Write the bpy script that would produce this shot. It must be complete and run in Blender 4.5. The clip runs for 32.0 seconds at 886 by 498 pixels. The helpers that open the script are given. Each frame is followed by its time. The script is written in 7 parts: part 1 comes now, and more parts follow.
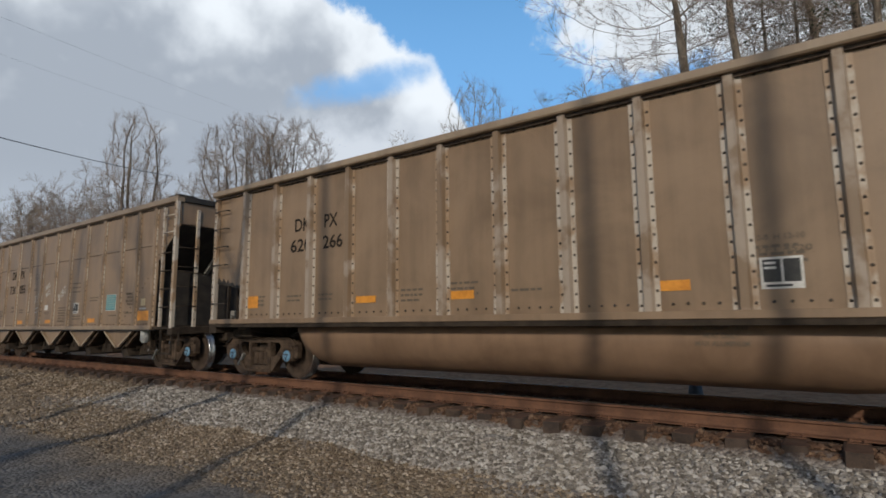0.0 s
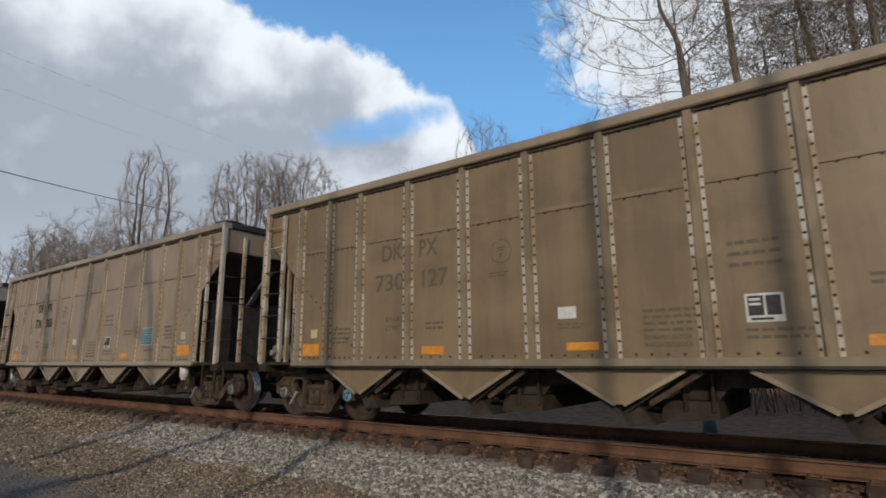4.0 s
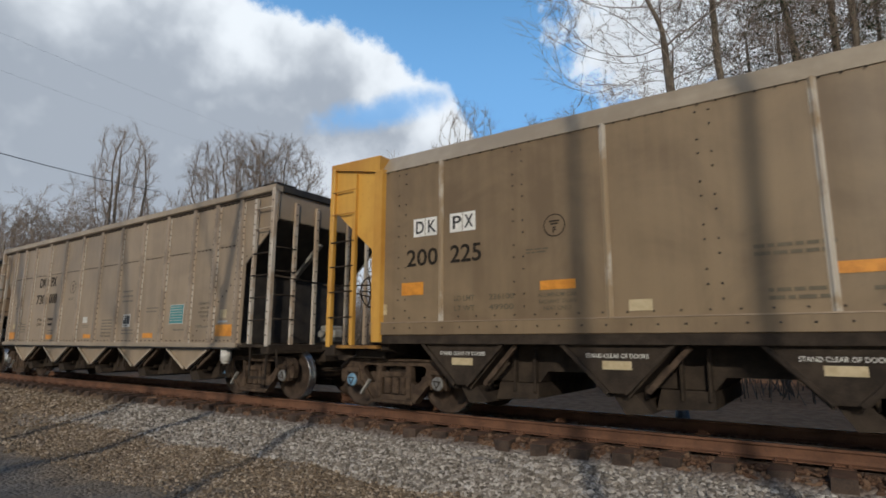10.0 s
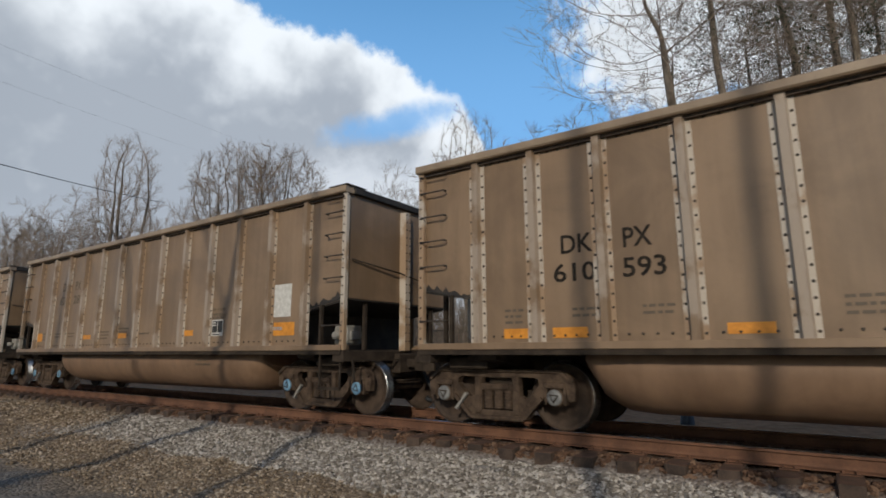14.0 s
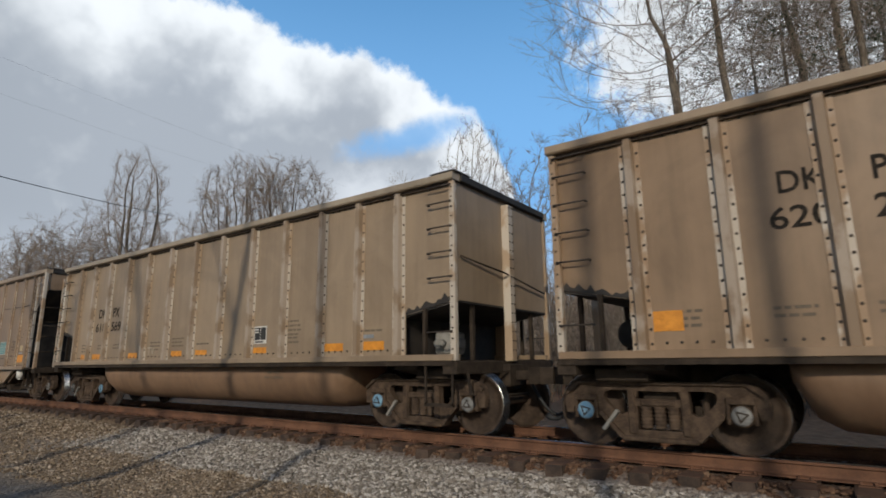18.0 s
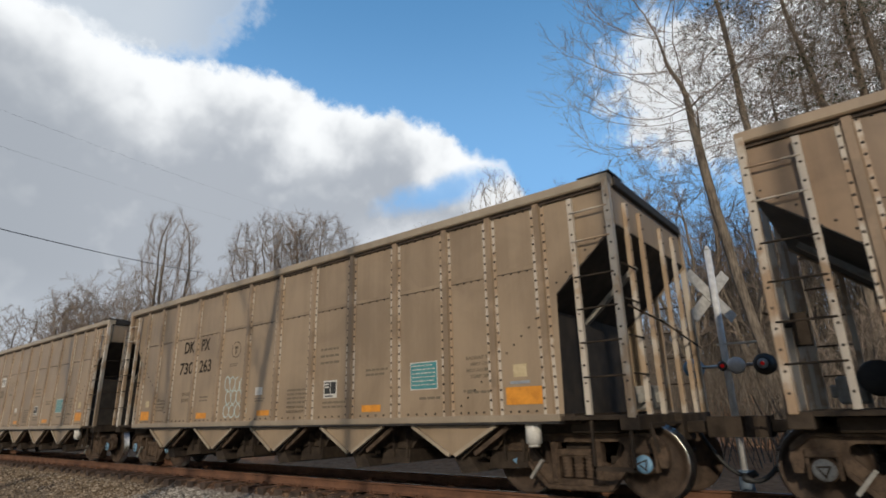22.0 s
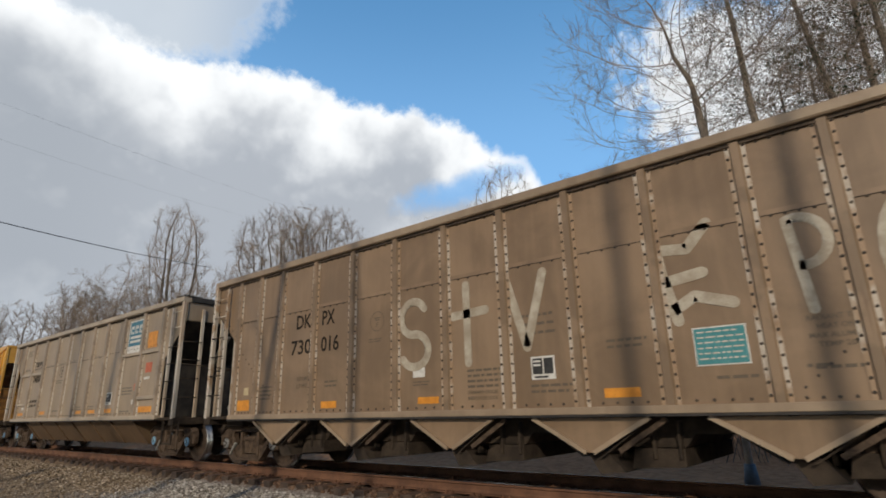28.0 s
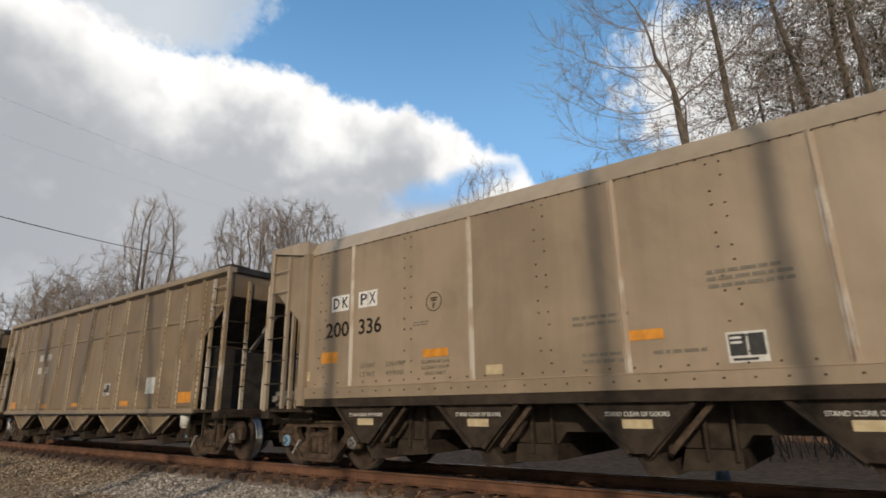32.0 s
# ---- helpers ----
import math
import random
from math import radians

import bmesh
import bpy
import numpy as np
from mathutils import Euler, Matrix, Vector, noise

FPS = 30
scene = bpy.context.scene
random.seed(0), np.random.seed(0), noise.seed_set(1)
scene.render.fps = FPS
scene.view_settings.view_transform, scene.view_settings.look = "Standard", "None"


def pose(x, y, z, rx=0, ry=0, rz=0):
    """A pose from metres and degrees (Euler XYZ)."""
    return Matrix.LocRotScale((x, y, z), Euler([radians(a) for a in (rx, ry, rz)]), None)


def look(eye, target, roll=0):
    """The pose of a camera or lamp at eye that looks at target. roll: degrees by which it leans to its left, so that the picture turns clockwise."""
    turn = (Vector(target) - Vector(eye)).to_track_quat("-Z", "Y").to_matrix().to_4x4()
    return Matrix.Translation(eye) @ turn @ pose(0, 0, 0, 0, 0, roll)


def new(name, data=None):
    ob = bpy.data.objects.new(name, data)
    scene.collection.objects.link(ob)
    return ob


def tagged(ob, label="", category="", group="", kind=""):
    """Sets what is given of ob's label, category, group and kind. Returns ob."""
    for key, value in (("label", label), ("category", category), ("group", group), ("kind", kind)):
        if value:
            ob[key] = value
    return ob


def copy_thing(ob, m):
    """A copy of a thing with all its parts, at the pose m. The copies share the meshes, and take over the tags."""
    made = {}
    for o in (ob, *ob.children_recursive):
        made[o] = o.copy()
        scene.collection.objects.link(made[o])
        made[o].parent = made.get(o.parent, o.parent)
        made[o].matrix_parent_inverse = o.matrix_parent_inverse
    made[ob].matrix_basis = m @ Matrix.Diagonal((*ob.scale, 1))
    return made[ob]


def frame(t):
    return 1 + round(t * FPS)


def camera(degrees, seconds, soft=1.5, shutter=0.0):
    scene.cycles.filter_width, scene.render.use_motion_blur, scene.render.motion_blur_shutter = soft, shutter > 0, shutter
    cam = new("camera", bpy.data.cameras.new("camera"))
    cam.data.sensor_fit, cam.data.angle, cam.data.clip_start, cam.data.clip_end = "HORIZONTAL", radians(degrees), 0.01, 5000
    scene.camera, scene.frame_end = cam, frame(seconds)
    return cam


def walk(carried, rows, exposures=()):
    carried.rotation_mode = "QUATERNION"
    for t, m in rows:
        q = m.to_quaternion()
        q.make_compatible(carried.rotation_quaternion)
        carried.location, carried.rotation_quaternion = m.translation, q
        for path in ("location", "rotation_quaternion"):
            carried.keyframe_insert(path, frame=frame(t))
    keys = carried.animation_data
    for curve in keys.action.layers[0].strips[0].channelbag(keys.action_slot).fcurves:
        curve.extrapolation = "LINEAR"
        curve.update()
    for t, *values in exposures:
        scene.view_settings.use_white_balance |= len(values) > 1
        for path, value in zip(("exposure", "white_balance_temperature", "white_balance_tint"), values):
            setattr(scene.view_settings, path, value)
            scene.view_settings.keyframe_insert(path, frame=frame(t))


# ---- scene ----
from mathutils.kdtree import KDTree

# ---------------------------------------------------------------- camera
# World: x along the track (the train runs towards +x), y away from the camera, z = 0 at the rail top.
TRACK_Y = 8.06
CAR = 15.48            # coupled length of one car
cam = camera(77.9, 32.0, 1.7, 0.08)
walk(cam, [
    (0.0, pose(-0.002, 0.004, 1.086, 97.57, 0.55, 36.04)),
    (0.5, pose(-0.007, 0.006, 1.084, 97.86, 0.71, 36.20)),
    (1.0, pose(-0.017, 0.000, 1.089, 97.54, 0.71, 37.46)),
    (1.5, pose(-0.028, -0.014, 1.078, 98.05, 0.80, 39.29)),
    (2.0, pose(-0.022, -0.012, 1.077, 98.92, 0.21, 38.59)),
    (2.5, pose(-0.018, -0.007, 1.085, 99.85, 0.18, 37.81)),
    (3.0, pose(-0.012, -0.003, 1.084, 100.95, 0.29, 37.30)),
    (3.5, pose(-0.006, -0.007, 1.074, 101.36, 0.46, 37.01)),
    (5.5, pose(0.003, -0.009, 1.071, 101.00, 0.21, 36.22)),
    (6.0, pose(-0.003, -0.007, 1.082, 101.06, 0.29, 36.09)),
    (6.5, pose(0.004, -0.004, 1.083, 101.09, 0.31, 35.97)),
    (7.0, pose(0.010, -0.001, 1.080, 101.09, 0.40, 35.71)),
    (7.5, pose(0.011, 0.005, 1.082, 101.15, 0.31, 35.21)),
    (8.0, pose(0.014, -0.006, 1.075, 101.02, 0.25, 35.27)),
    (8.5, pose(0.013, -0.010, 1.075, 100.73, 0.24, 35.26)),
    (9.0, pose(0.001, -0.004, 1.083, 100.25, 0.25, 35.23)),
    (9.5, pose(0.018, -0.007, 1.077, 99.99, 0.07, 35.09)),
    (10.0, pose(0.001, -0.008, 1.079, 99.68, -0.18, 34.77)),
    (10.5, pose(0.001, -0.000, 1.091, 99.25, -0.19, 35.06)),
    (11.0, pose(0.003, -0.002, 1.078, 98.91, 0.03, 34.76)),
    (11.5, pose(0.008, 0.006, 1.080, 99.38, 0.01, 34.67)),
    (12.0, pose(0.010, 0.015, 1.090, 99.83, -0.27, 34.26)),
    (12.5, pose(0.011, 0.004, 1.084, 100.52, -0.16, 34.49)),
    (13.0, pose(-0.001, -0.003, 1.076, 100.51, -0.00, 34.72)),
    (13.5, pose(-0.010, -0.013, 1.069, 100.29, 0.24, 35.16)),
    (14.0, pose(-0.004, -0.009, 1.073, 100.54, 0.22, 35.05)),
    (14.5, pose(-0.010, -0.006, 1.077, 100.95, 0.32, 35.19)),
    (16.5, pose(0.012, -0.012, 1.069, 101.79, 0.66, 35.44)),
    (17.0, pose(0.008, 0.002, 1.073, 101.85, 0.50, 35.58)),
    (17.5, pose(-0.000, -0.004, 1.076, 101.44, 0.53, 35.75)),
    (18.0, pose(-0.018, 0.002, 1.071, 101.66, 0.55, 35.89)),
    (18.5, pose(-0.009, -0.002, 1.066, 102.19, 0.63, 35.83)),
    (19.0, pose(-0.019, 0.006, 1.071, 102.68, 0.70, 35.83)),
    (19.5, pose(-0.008, -0.001, 1.066, 102.96, 0.82, 36.05)),
    (20.0, pose(-0.023, -0.001, 1.071, 103.55, 0.90, 36.16)),
    (20.5, pose(-0.036, -0.010, 1.067, 104.54, 0.87, 37.20)),
    (21.0, pose(-0.035, -0.030, 1.064, 104.67, 0.93, 38.90)),
    (21.5, pose(-0.020, -0.011, 1.071, 106.25, 1.32, 39.29)),
    (22.0, pose(-0.026, -0.015, 1.069, 106.94, 1.35, 38.78)),
    (22.5, pose(-0.024, 0.004, 1.064, 107.21, 1.51, 38.17)),
    (23.0, pose(-0.015, 0.000, 1.067, 106.92, 1.62, 37.89)),
    (23.5, pose(-0.027, 0.003, 1.066, 106.78, 1.65, 38.14)),
    (24.0, pose(-0.031, 0.005, 1.064, 106.64, 1.56, 37.97)),
    (24.5, pose(-0.002, 0.002, 1.066, 106.72, 1.69, 38.37)),
    (26.5, pose(-0.011, 0.003, 1.063, 106.35, 1.58, 38.57)),
    (27.0, pose(-0.007, 0.003, 1.064, 106.66, 1.38, 39.03)),
    (27.5, pose(-0.031, 0.006, 1.066, 106.81, 1.29, 39.09)),
    (28.0, pose(0.000, 0.002, 1.063, 106.37, 1.28, 39.41)),
    (28.5, pose(-0.013, 0.006, 1.064, 106.73, 1.03, 39.21)),
    (29.0, pose(-0.020, 0.005, 1.064, 106.88, 0.82, 38.93)),
    (29.5, pose(-0.023, 0.002, 1.066, 106.82, 0.77, 38.89)),
    (30.0, pose(-0.005, 0.003, 1.065, 106.76, 0.69, 38.70)),
    (30.5, pose(0.008, 0.005, 1.065, 106.84, 0.75, 38.09)),
    (31.0, pose(0.005, 0.006, 1.065, 106.66, 0.45, 37.17)),
    (31.5, pose(0.000, 0.007, 1.065, 106.09, 0.75, 36.98)),
    (32.0, pose(0.007, 0.006, 1.062, 105.87, 0.83, 37.26)),
], exposures=[(0.0, -0.50, 5980, 8), (9.0, -0.52, 5980, 8), (14.0, -0.47, 6020, 8), (18.0, -0.42, 6080, 8), (22.0, -0.41, 6300, 9), (24.0, -0.36, 6550, 10), (27.0, -0.35, 6350, 9), (30.0, -0.38, 6300, 9), (32.0, -0.32, 6650, 10)])

# distance run by the train's first car, second by second
RUN = [3.21, 11.34, 19.48, 27.57, 35.67, 43.82, 51.97, 60.05, 68.19, 76.34, 84.5, 92.69, 100.85, 109.09, 117.3, 125.46, 133.74, 142.05, 150.33, 158.71, 166.98, 175.09, 183.35, 191.78, 200.11, 208.58, 217.14, 225.56, 233.99, 242.5, 250.93, 259.36, 267.95]

# ---------------------------------------------------------------- sky, sun
SUN_TRAVEL = Vector((-0.50, 1.0, -0.46)).normalized()
sky_world = bpy.data.worlds.new("sky")
scene.world = sky_world
sky_world.use_nodes = True
wn, wl = sky_world.node_tree.nodes, sky_world.node_tree.links
wn.clear()
w_out = wn.new("ShaderNodeOutputWorld")
w_bg = wn.new("ShaderNodeBackground")
w_sky = wn.new("ShaderNodeTexSky")
w_sky.sky_type, w_sky.sun_disc = "NISHITA", False
w_sky.sun_elevation = math.asin(-SUN_TRAVEL.z)
w_sky.sun_rotation = math.atan2(-SUN_TRAVEL.x, -SUN_TRAVEL.y)
w_sky.air_density, w_sky.dust_density, w_sky.ozone_density = 1.0, 0.6, 2.0
w_bg.inputs["Strength"].default_value = 0.10
wl.new(w_sky.outputs[0], w_bg.inputs["Color"])
wl.new(w_bg.outputs[0], w_out.inputs["Surface"])

sun = new("sun", bpy.data.lights.new("sun", "SUN"))
sun.data.energy, sun.data.angle, sun.data.color = 3.05, radians(0.75), (1.0, 0.855, 0.66)
sun.matrix_world = look((-30, -90, 60), Vector((-30, -90, 60)) + SUN_TRAVEL)

# ---------------------------------------------------------------- helpers for nodes and meshes


class Nodes:
    """A material's node tree with short calls."""

    def __init__(self, name):
        self.mat = bpy.data.materials.new(name)
        self.mat.use_nodes = True
        self.n, self.l = self.mat.node_tree.nodes, self.mat.node_tree.links
        self.n.clear()

    def add(self, kind, settings=None, **links):
        node = self.n.new(kind)
        for key, value in (settings or {}).items():
            node.inputs[key].default_value = value
        for key, value in links.items():
            self.l.new(value, node.inputs[key.replace("_", " ")])
        return node

    def math(self, op, a, b=0.0, c=None):
        node = self.n.new("ShaderNodeMath")
        node.operation = op
        for i, v in enumerate((a, b) if c is None else (a, b, c)):
            if isinstance(v, (int, float)):
                node.inputs[i].default_value = v
            else:
                self.l.new(v, node.inputs[i])
        return node.outputs[0]

    def step(self, v, lo, hi, a=0.0, b=1.0):
        node = self.n.new("ShaderNodeMapRange")
        node.interpolation_type = "SMOOTHSTEP"
        self.l.new(v, node.inputs["Value"])
        for key, x in (("From Min", lo), ("From Max", hi), ("To Min", a), ("To Max", b)):
            node.inputs[key].default_value = x
        return node.outputs["Result"]

    def mix(self, f, a, b):
        node = self.n.new("ShaderNodeMix")
        node.data_type = "RGBA"
        for i, v in ((0, f), (6, a), (7, b)):
            if isinstance(v, (int, float)):
                node.inputs[i].default_value = v
            elif isinstance(v, tuple):
                node.inputs[i].default_value = (*v, 1.0) if len(v) == 3 else v
            else:
                self.l.new(v, node.inputs[i])
        return node.outputs[2]

    def noise(self, vec, scale, detail=4.0, rough=0.55, distort=0.0):
        node = self.add("ShaderNodeTexNoise", {"Scale": scale, "Detail": detail, "Roughness": rough, "Distortion": distort})
        self.l.new(vec, node.inputs["Vector"])
        return node.outputs["Fac"]

    def scaled(self, vec, sx, sy, sz):
        node = self.n.new("ShaderNodeMapping")
        node.inputs["Scale"].default_value = (sx, sy, sz)
        self.l.new(vec, node.inputs["Vector"])
        return node.outputs[0]

    def spread(self):
        """Object coordinates, shifted by a random amount from object to object."""
        tc = self.n.new("ShaderNodeTexCoord")
        oi = self.n.new("ShaderNodeObjectInfo")
        add = self.n.new("ShaderNodeVectorMath")
        add.operation = "ADD"
        self.l.new(tc.outputs["Object"], add.inputs[0])
        self.l.new(self.math("MULTIPLY", oi.outputs["Random"], 37.0), add.inputs[1])
        return add.outputs[0], oi.outputs["Random"]

    def finish(self, color, rough, metallic=0.0, height=None, bump=0.3, distance=0.01, specular=0.5):
        bsdf = self.n.new("ShaderNodeBsdfPrincipled")
        out = self.n.new("ShaderNodeOutputMaterial")
        for key, v in (("Base Color", color), ("Roughness", rough), ("Metallic", metallic)):
            if isinstance(v, (int, float)):
                bsdf.inputs[key].default_value = v
            elif isinstance(v, tuple):
                bsdf.inputs[key].default_value = (*v, 1.0)
            else:
                self.l.new(v, bsdf.inputs[key])
        bsdf.inputs["Specular IOR Level"].default_value = specular
        if height is not None:
            b = self.add("ShaderNodeBump", {"Strength": bump, "Distance": distance})
            self.l.new(height, b.inputs["Height"])
            self.l.new(b.outputs[0], bsdf.inputs["Normal"])
        self.l.new(bsdf.outputs[0], out.inputs["Surface"])
        return self.mat


def plain(name, c1, c2, scale=6.0, rough=0.6, metallic=0.0, bump=0.25, fine=60.0, distance=0.004, specular=0.5):
    """Two-tone worn surface: broad blotches, fine grain, slight relief."""
    m = Nodes(name)
    vec, rnd = m.spread()
    a = m.noise(vec, scale, 5.0)
    b = m.noise(vec, fine, 3.0)
    f = m.step(m.math("ADD", m.math("MULTIPLY", a, 0.7), m.math("MULTIPLY", b, 0.3)), 0.36, 0.66)
    col = m.mix(f, c1, c2)
    r = m.math("ADD", m.math("MULTIPLY", m.math("SUBTRACT", b, 0.5), 0.25), rough)
    return m.finish(col, r, metallic, m.math("ADD", a, m.math("MULTIPLY", b, 0.6)), bump, distance, specular)


def car_paint(name, light, dark, rust=(0.16, 0.085, 0.045), rough=0.5, worn=0.35, metallic=0.0):
    """Weathered car side: faint rain streaks, dust blotches, rusty specks, slightly wavy plate with a dull gloss."""
    m = Nodes(name)
    vec, rnd = m.spread()
    streak = m.noise(m.scaled(vec, 5.0, 5.0, 0.35), 1.0, 6.0, 0.6)
    blot = m.noise(vec, 0.9, 5.0, 0.6, 0.6)
    grain = m.noise(vec, 70.0, 3.0)
    speck = m.noise(vec, 17.0, 4.0, 0.65)
    f = m.math("ADD", m.math("MULTIPLY", streak, 0.34), m.math("MULTIPLY", blot, 0.66))
    f = m.math("ADD", f, m.math("MULTIPLY", m.math("SUBTRACT", rnd, 0.5), 0.12))
    col = m.mix(m.step(f, 0.33, 0.68), dark, light)
    col = m.mix(m.math("MULTIPLY", m.step(speck, 0.62, 0.80), worn), col, rust)
    col = m.mix(m.math("MULTIPLY", grain, 0.14), col, tuple(0.55 * v for v in dark))
    r = m.math("ADD", m.math("MULTIPLY", blot, 0.30), rough - 0.20)
    wave = m.noise(m.scaled(vec, 1.3, 1.3, 0.55), 1.0, 1.0, 0.4)
    h = m.math("ADD", m.math("MULTIPLY", wave, 1.0), m.math("MULTIPLY", grain, 0.03))
    return m.finish(col, r, metallic, h, 0.5, 0.05, 0.5)


def rubbed_metal(name, bare, paint, rust=(0.13, 0.07, 0.038)):
    """Painted steel worn through in patches to pale bare metal, with rusty runs."""
    m = Nodes(name)
    vec, rnd = m.spread()
    worn = m.noise(m.scaled(vec, 2.2, 2.2, 1.6), 1.0, 5.0, 0.55)
    run = m.noise(m.scaled(vec, 14.0, 14.0, 1.1), 1.0, 4.0, 0.6)
    grain = m.noise(vec, 60.0, 3.0)
    f = m.math("ADD", worn, m.math("MULTIPLY", m.math("SUBTRACT", rnd, 0.5), 0.12))
    col = m.mix(m.step(f, 0.44, 0.56), paint, bare)
    col = m.mix(m.math("MULTIPLY", m.step(run, 0.56, 0.74), 0.55), col, rust)
    col = m.mix(m.math("MULTIPLY", grain, 0.2), col, tuple(0.5 * v for v in paint))
    r = m.math("ADD", m.math("MULTIPLY", worn, -0.25), 0.58)
    return m.finish(col, r, 0.0, m.math("ADD", worn, m.math("MULTIPLY", grain, 0.1)), 0.4, 0.012, 0.5)


def mesh_of(name, bm, *materials):
    me = bpy.data.meshes.new(name)
    bm.normal_update()
    bm.to_mesh(me)
    bm.free()
    for mt in materials:
        me.materials.append(mt)
    return me


def part(name, bm, material, parent, label="", at=None):
    """Links a bmesh (or a finished mesh) as one mesh object under a thing or a part."""
    me = bm if isinstance(bm, bpy.types.Mesh) else mesh_of(name, bm, *(material if isinstance(material, (list, tuple)) else (material,)))
    ob = new(name, me)
    ob.parent = parent
    if at is not None:
        ob.matrix_basis = at
    if label:
        tagged(ob, label)
    return ob


def box(bm, x0, x1, y0, y1, z0, z1, mat=0, bevel=0.0):
    v = [bm.verts.new(p) for p in ((x0, y0, z0), (x1, y0, z0), (x1, y1, z0), (x0, y1, z0), (x0, y0, z1), (x1, y0, z1), (x1, y1, z1), (x0, y1, z1))]
    fs = [bm.faces.new([v[i] for i in q]) for q in ((3, 2, 1, 0), (4, 5, 6, 7), (0, 1, 5, 4), (1, 2, 6, 5), (2, 3, 7, 6), (3, 0, 4, 7))]
    for f in fs:
        f.material_index = mat
    if bevel:
        es = list({e for f in fs for e in f.edges})
        bmesh.ops.bevel(bm, geom=es, offset=bevel, segments=1, affect="EDGES")
    return bm


def bar(bm, a, b, w, d=None, up=(0, 0, 1), mat=0):
    """A square bar from a to b, w by d thick."""
    a, b = Vector(a), Vector(b)
    t = (b - a).normalized()
    u = t.cross(Vector(up))
    if u.length < 1e-4:
        u = t.cross(Vector((1, 0, 0)))
    u.normalize()
    v = t.cross(u)
    d = d or w
    ring = [(-w / 2, -d / 2), (w / 2, -d / 2), (w / 2, d / 2), (-w / 2, d / 2)]
    p = [bm.verts.new(c + u * i + v * j) for c in (a, b) for i, j in ring]
    for q in ((0, 1, 2, 3), (7, 6, 5, 4), (0, 4, 5, 1), (1, 5, 6, 2), (2, 6, 7, 3), (3, 7, 4, 0)):
        bm.faces.new([p[i] for i in q]).material_index = mat
    return bm


def rod(bm, a, b, r, n=8, r2=None, mat=0):
    """A round rod from a to b."""
    a, b = Vector(a), Vector(b)
    t = (b - a).normalized()
    u = t.cross(Vector((0, 0, 1)))
    if u.length < 1e-4:
        u = Vector((1, 0, 0))
    u.normalize()
    v = t.cross(u)
    r2 = r if r2 is None else r2
    rings = []
    for c, rr in ((a, r), (b, r2)):
        rings.append([bm.verts.new(c + (u * math.cos(i * math.tau / n) + v * math.sin(i * math.tau / n)) * rr) for i in range(n)])
    for i in range(n):
        f = bm.faces.new((rings[0][i], rings[0][(i + 1) % n], rings[1][(i + 1) % n], rings[1][i]))
        f.smooth, f.material_index = True, mat
    bm.faces.new(rings[0][::-1]).material_index = mat
    bm.faces.new(rings[1]).material_index = mat
    return bm


def prism(bm, pts, place, t0, t1, mat=0):
    """Extrudes the polygon pts (pairs) from t0 to t1; place(a, b, t) gives the point."""
    lo = [bm.verts.new(place(a, b, t0)) for a, b in pts]
    hi = [bm.verts.new(place(a, b, t1)) for a, b in pts]
    n = len(pts)
    fs = [bm.faces.new(lo), bm.faces.new(hi[::-1])]
    for i in range(n):
        fs.append(bm.faces.new((lo[i], hi[i], hi[(i + 1) % n], lo[(i + 1) % n])))
    for f in fs:
        f.material_index = mat
    return fs


def along_x(a, b, t):
    return (t, a, b)


def along_y(a, b, t):
    return (a, t, b)


def along_z(a, b, t):
    return (a, b, t)


def loft(bm, rings, smooth=False, caps=True, mat=0):
    vs = [[bm.verts.new(p) for p in r] for r in rings]
    n = len(vs[0])
    for a, b in zip(vs, vs[1:]):
        for i in range(n):
            f = bm.faces.new((a[i], a[(i + 1) % n], b[(i + 1) % n], b[i]))
            f.smooth, f.material_index = smooth, mat
    if caps:
        bm.faces.new(vs[0][::-1]).material_index = mat
        bm.faces.new(vs[-1]).material_index = mat
    return bm


def lathe_y(bm, profile, n=28, mat=0, mats=None):
    """Turns the profile of (y, r) round the y axis."""
    rings = [[bm.verts.new((r * math.cos(i * math.tau / n), y, r * math.sin(i * math.tau / n))) for i in range(n)] for y, r in profile]
    for k, (a, b) in enumerate(zip(rings, rings[1:])):
        for i in range(n):
            f = bm.faces.new((a[i], a[(i + 1) % n], b[(i + 1) % n], b[i]))
            f.smooth, f.material_index = True, mats[k] if mats else mat
    bm.faces.new(rings[0][::-1]).material_index = mats[0] if mats else mat
    bm.faces.new(rings[-1]).material_index = mats[-1] if mats else mat
    return bm


def solid(bm):
    bmesh.ops.recalc_face_normals(bm, faces=bm.faces)
    return bm


def from_arrays(name, verts, faces, material, smooth=False):
    """A mesh from numpy arrays of vertices and equal-sided faces."""
    me = bpy.data.meshes.new(name)
    k = faces.shape[1]
    me.vertices.add(len(verts))
    me.vertices.foreach_set("co", verts.astype(np.float32).ravel())
    me.loops.add(faces.size)
    me.loops.foreach_set("vertex_index", faces.astype(np.int32).ravel())
    me.polygons.add(len(faces))
    me.polygons.foreach_set("loop_start", np.arange(0, faces.size, k, dtype=np.int32))
    me.polygons.foreach_set("use_smooth", np.full(len(faces), smooth))
    me.update(calc_edges=True)
    me.materials.append(material)
    return me


TEXT_DONE = {}


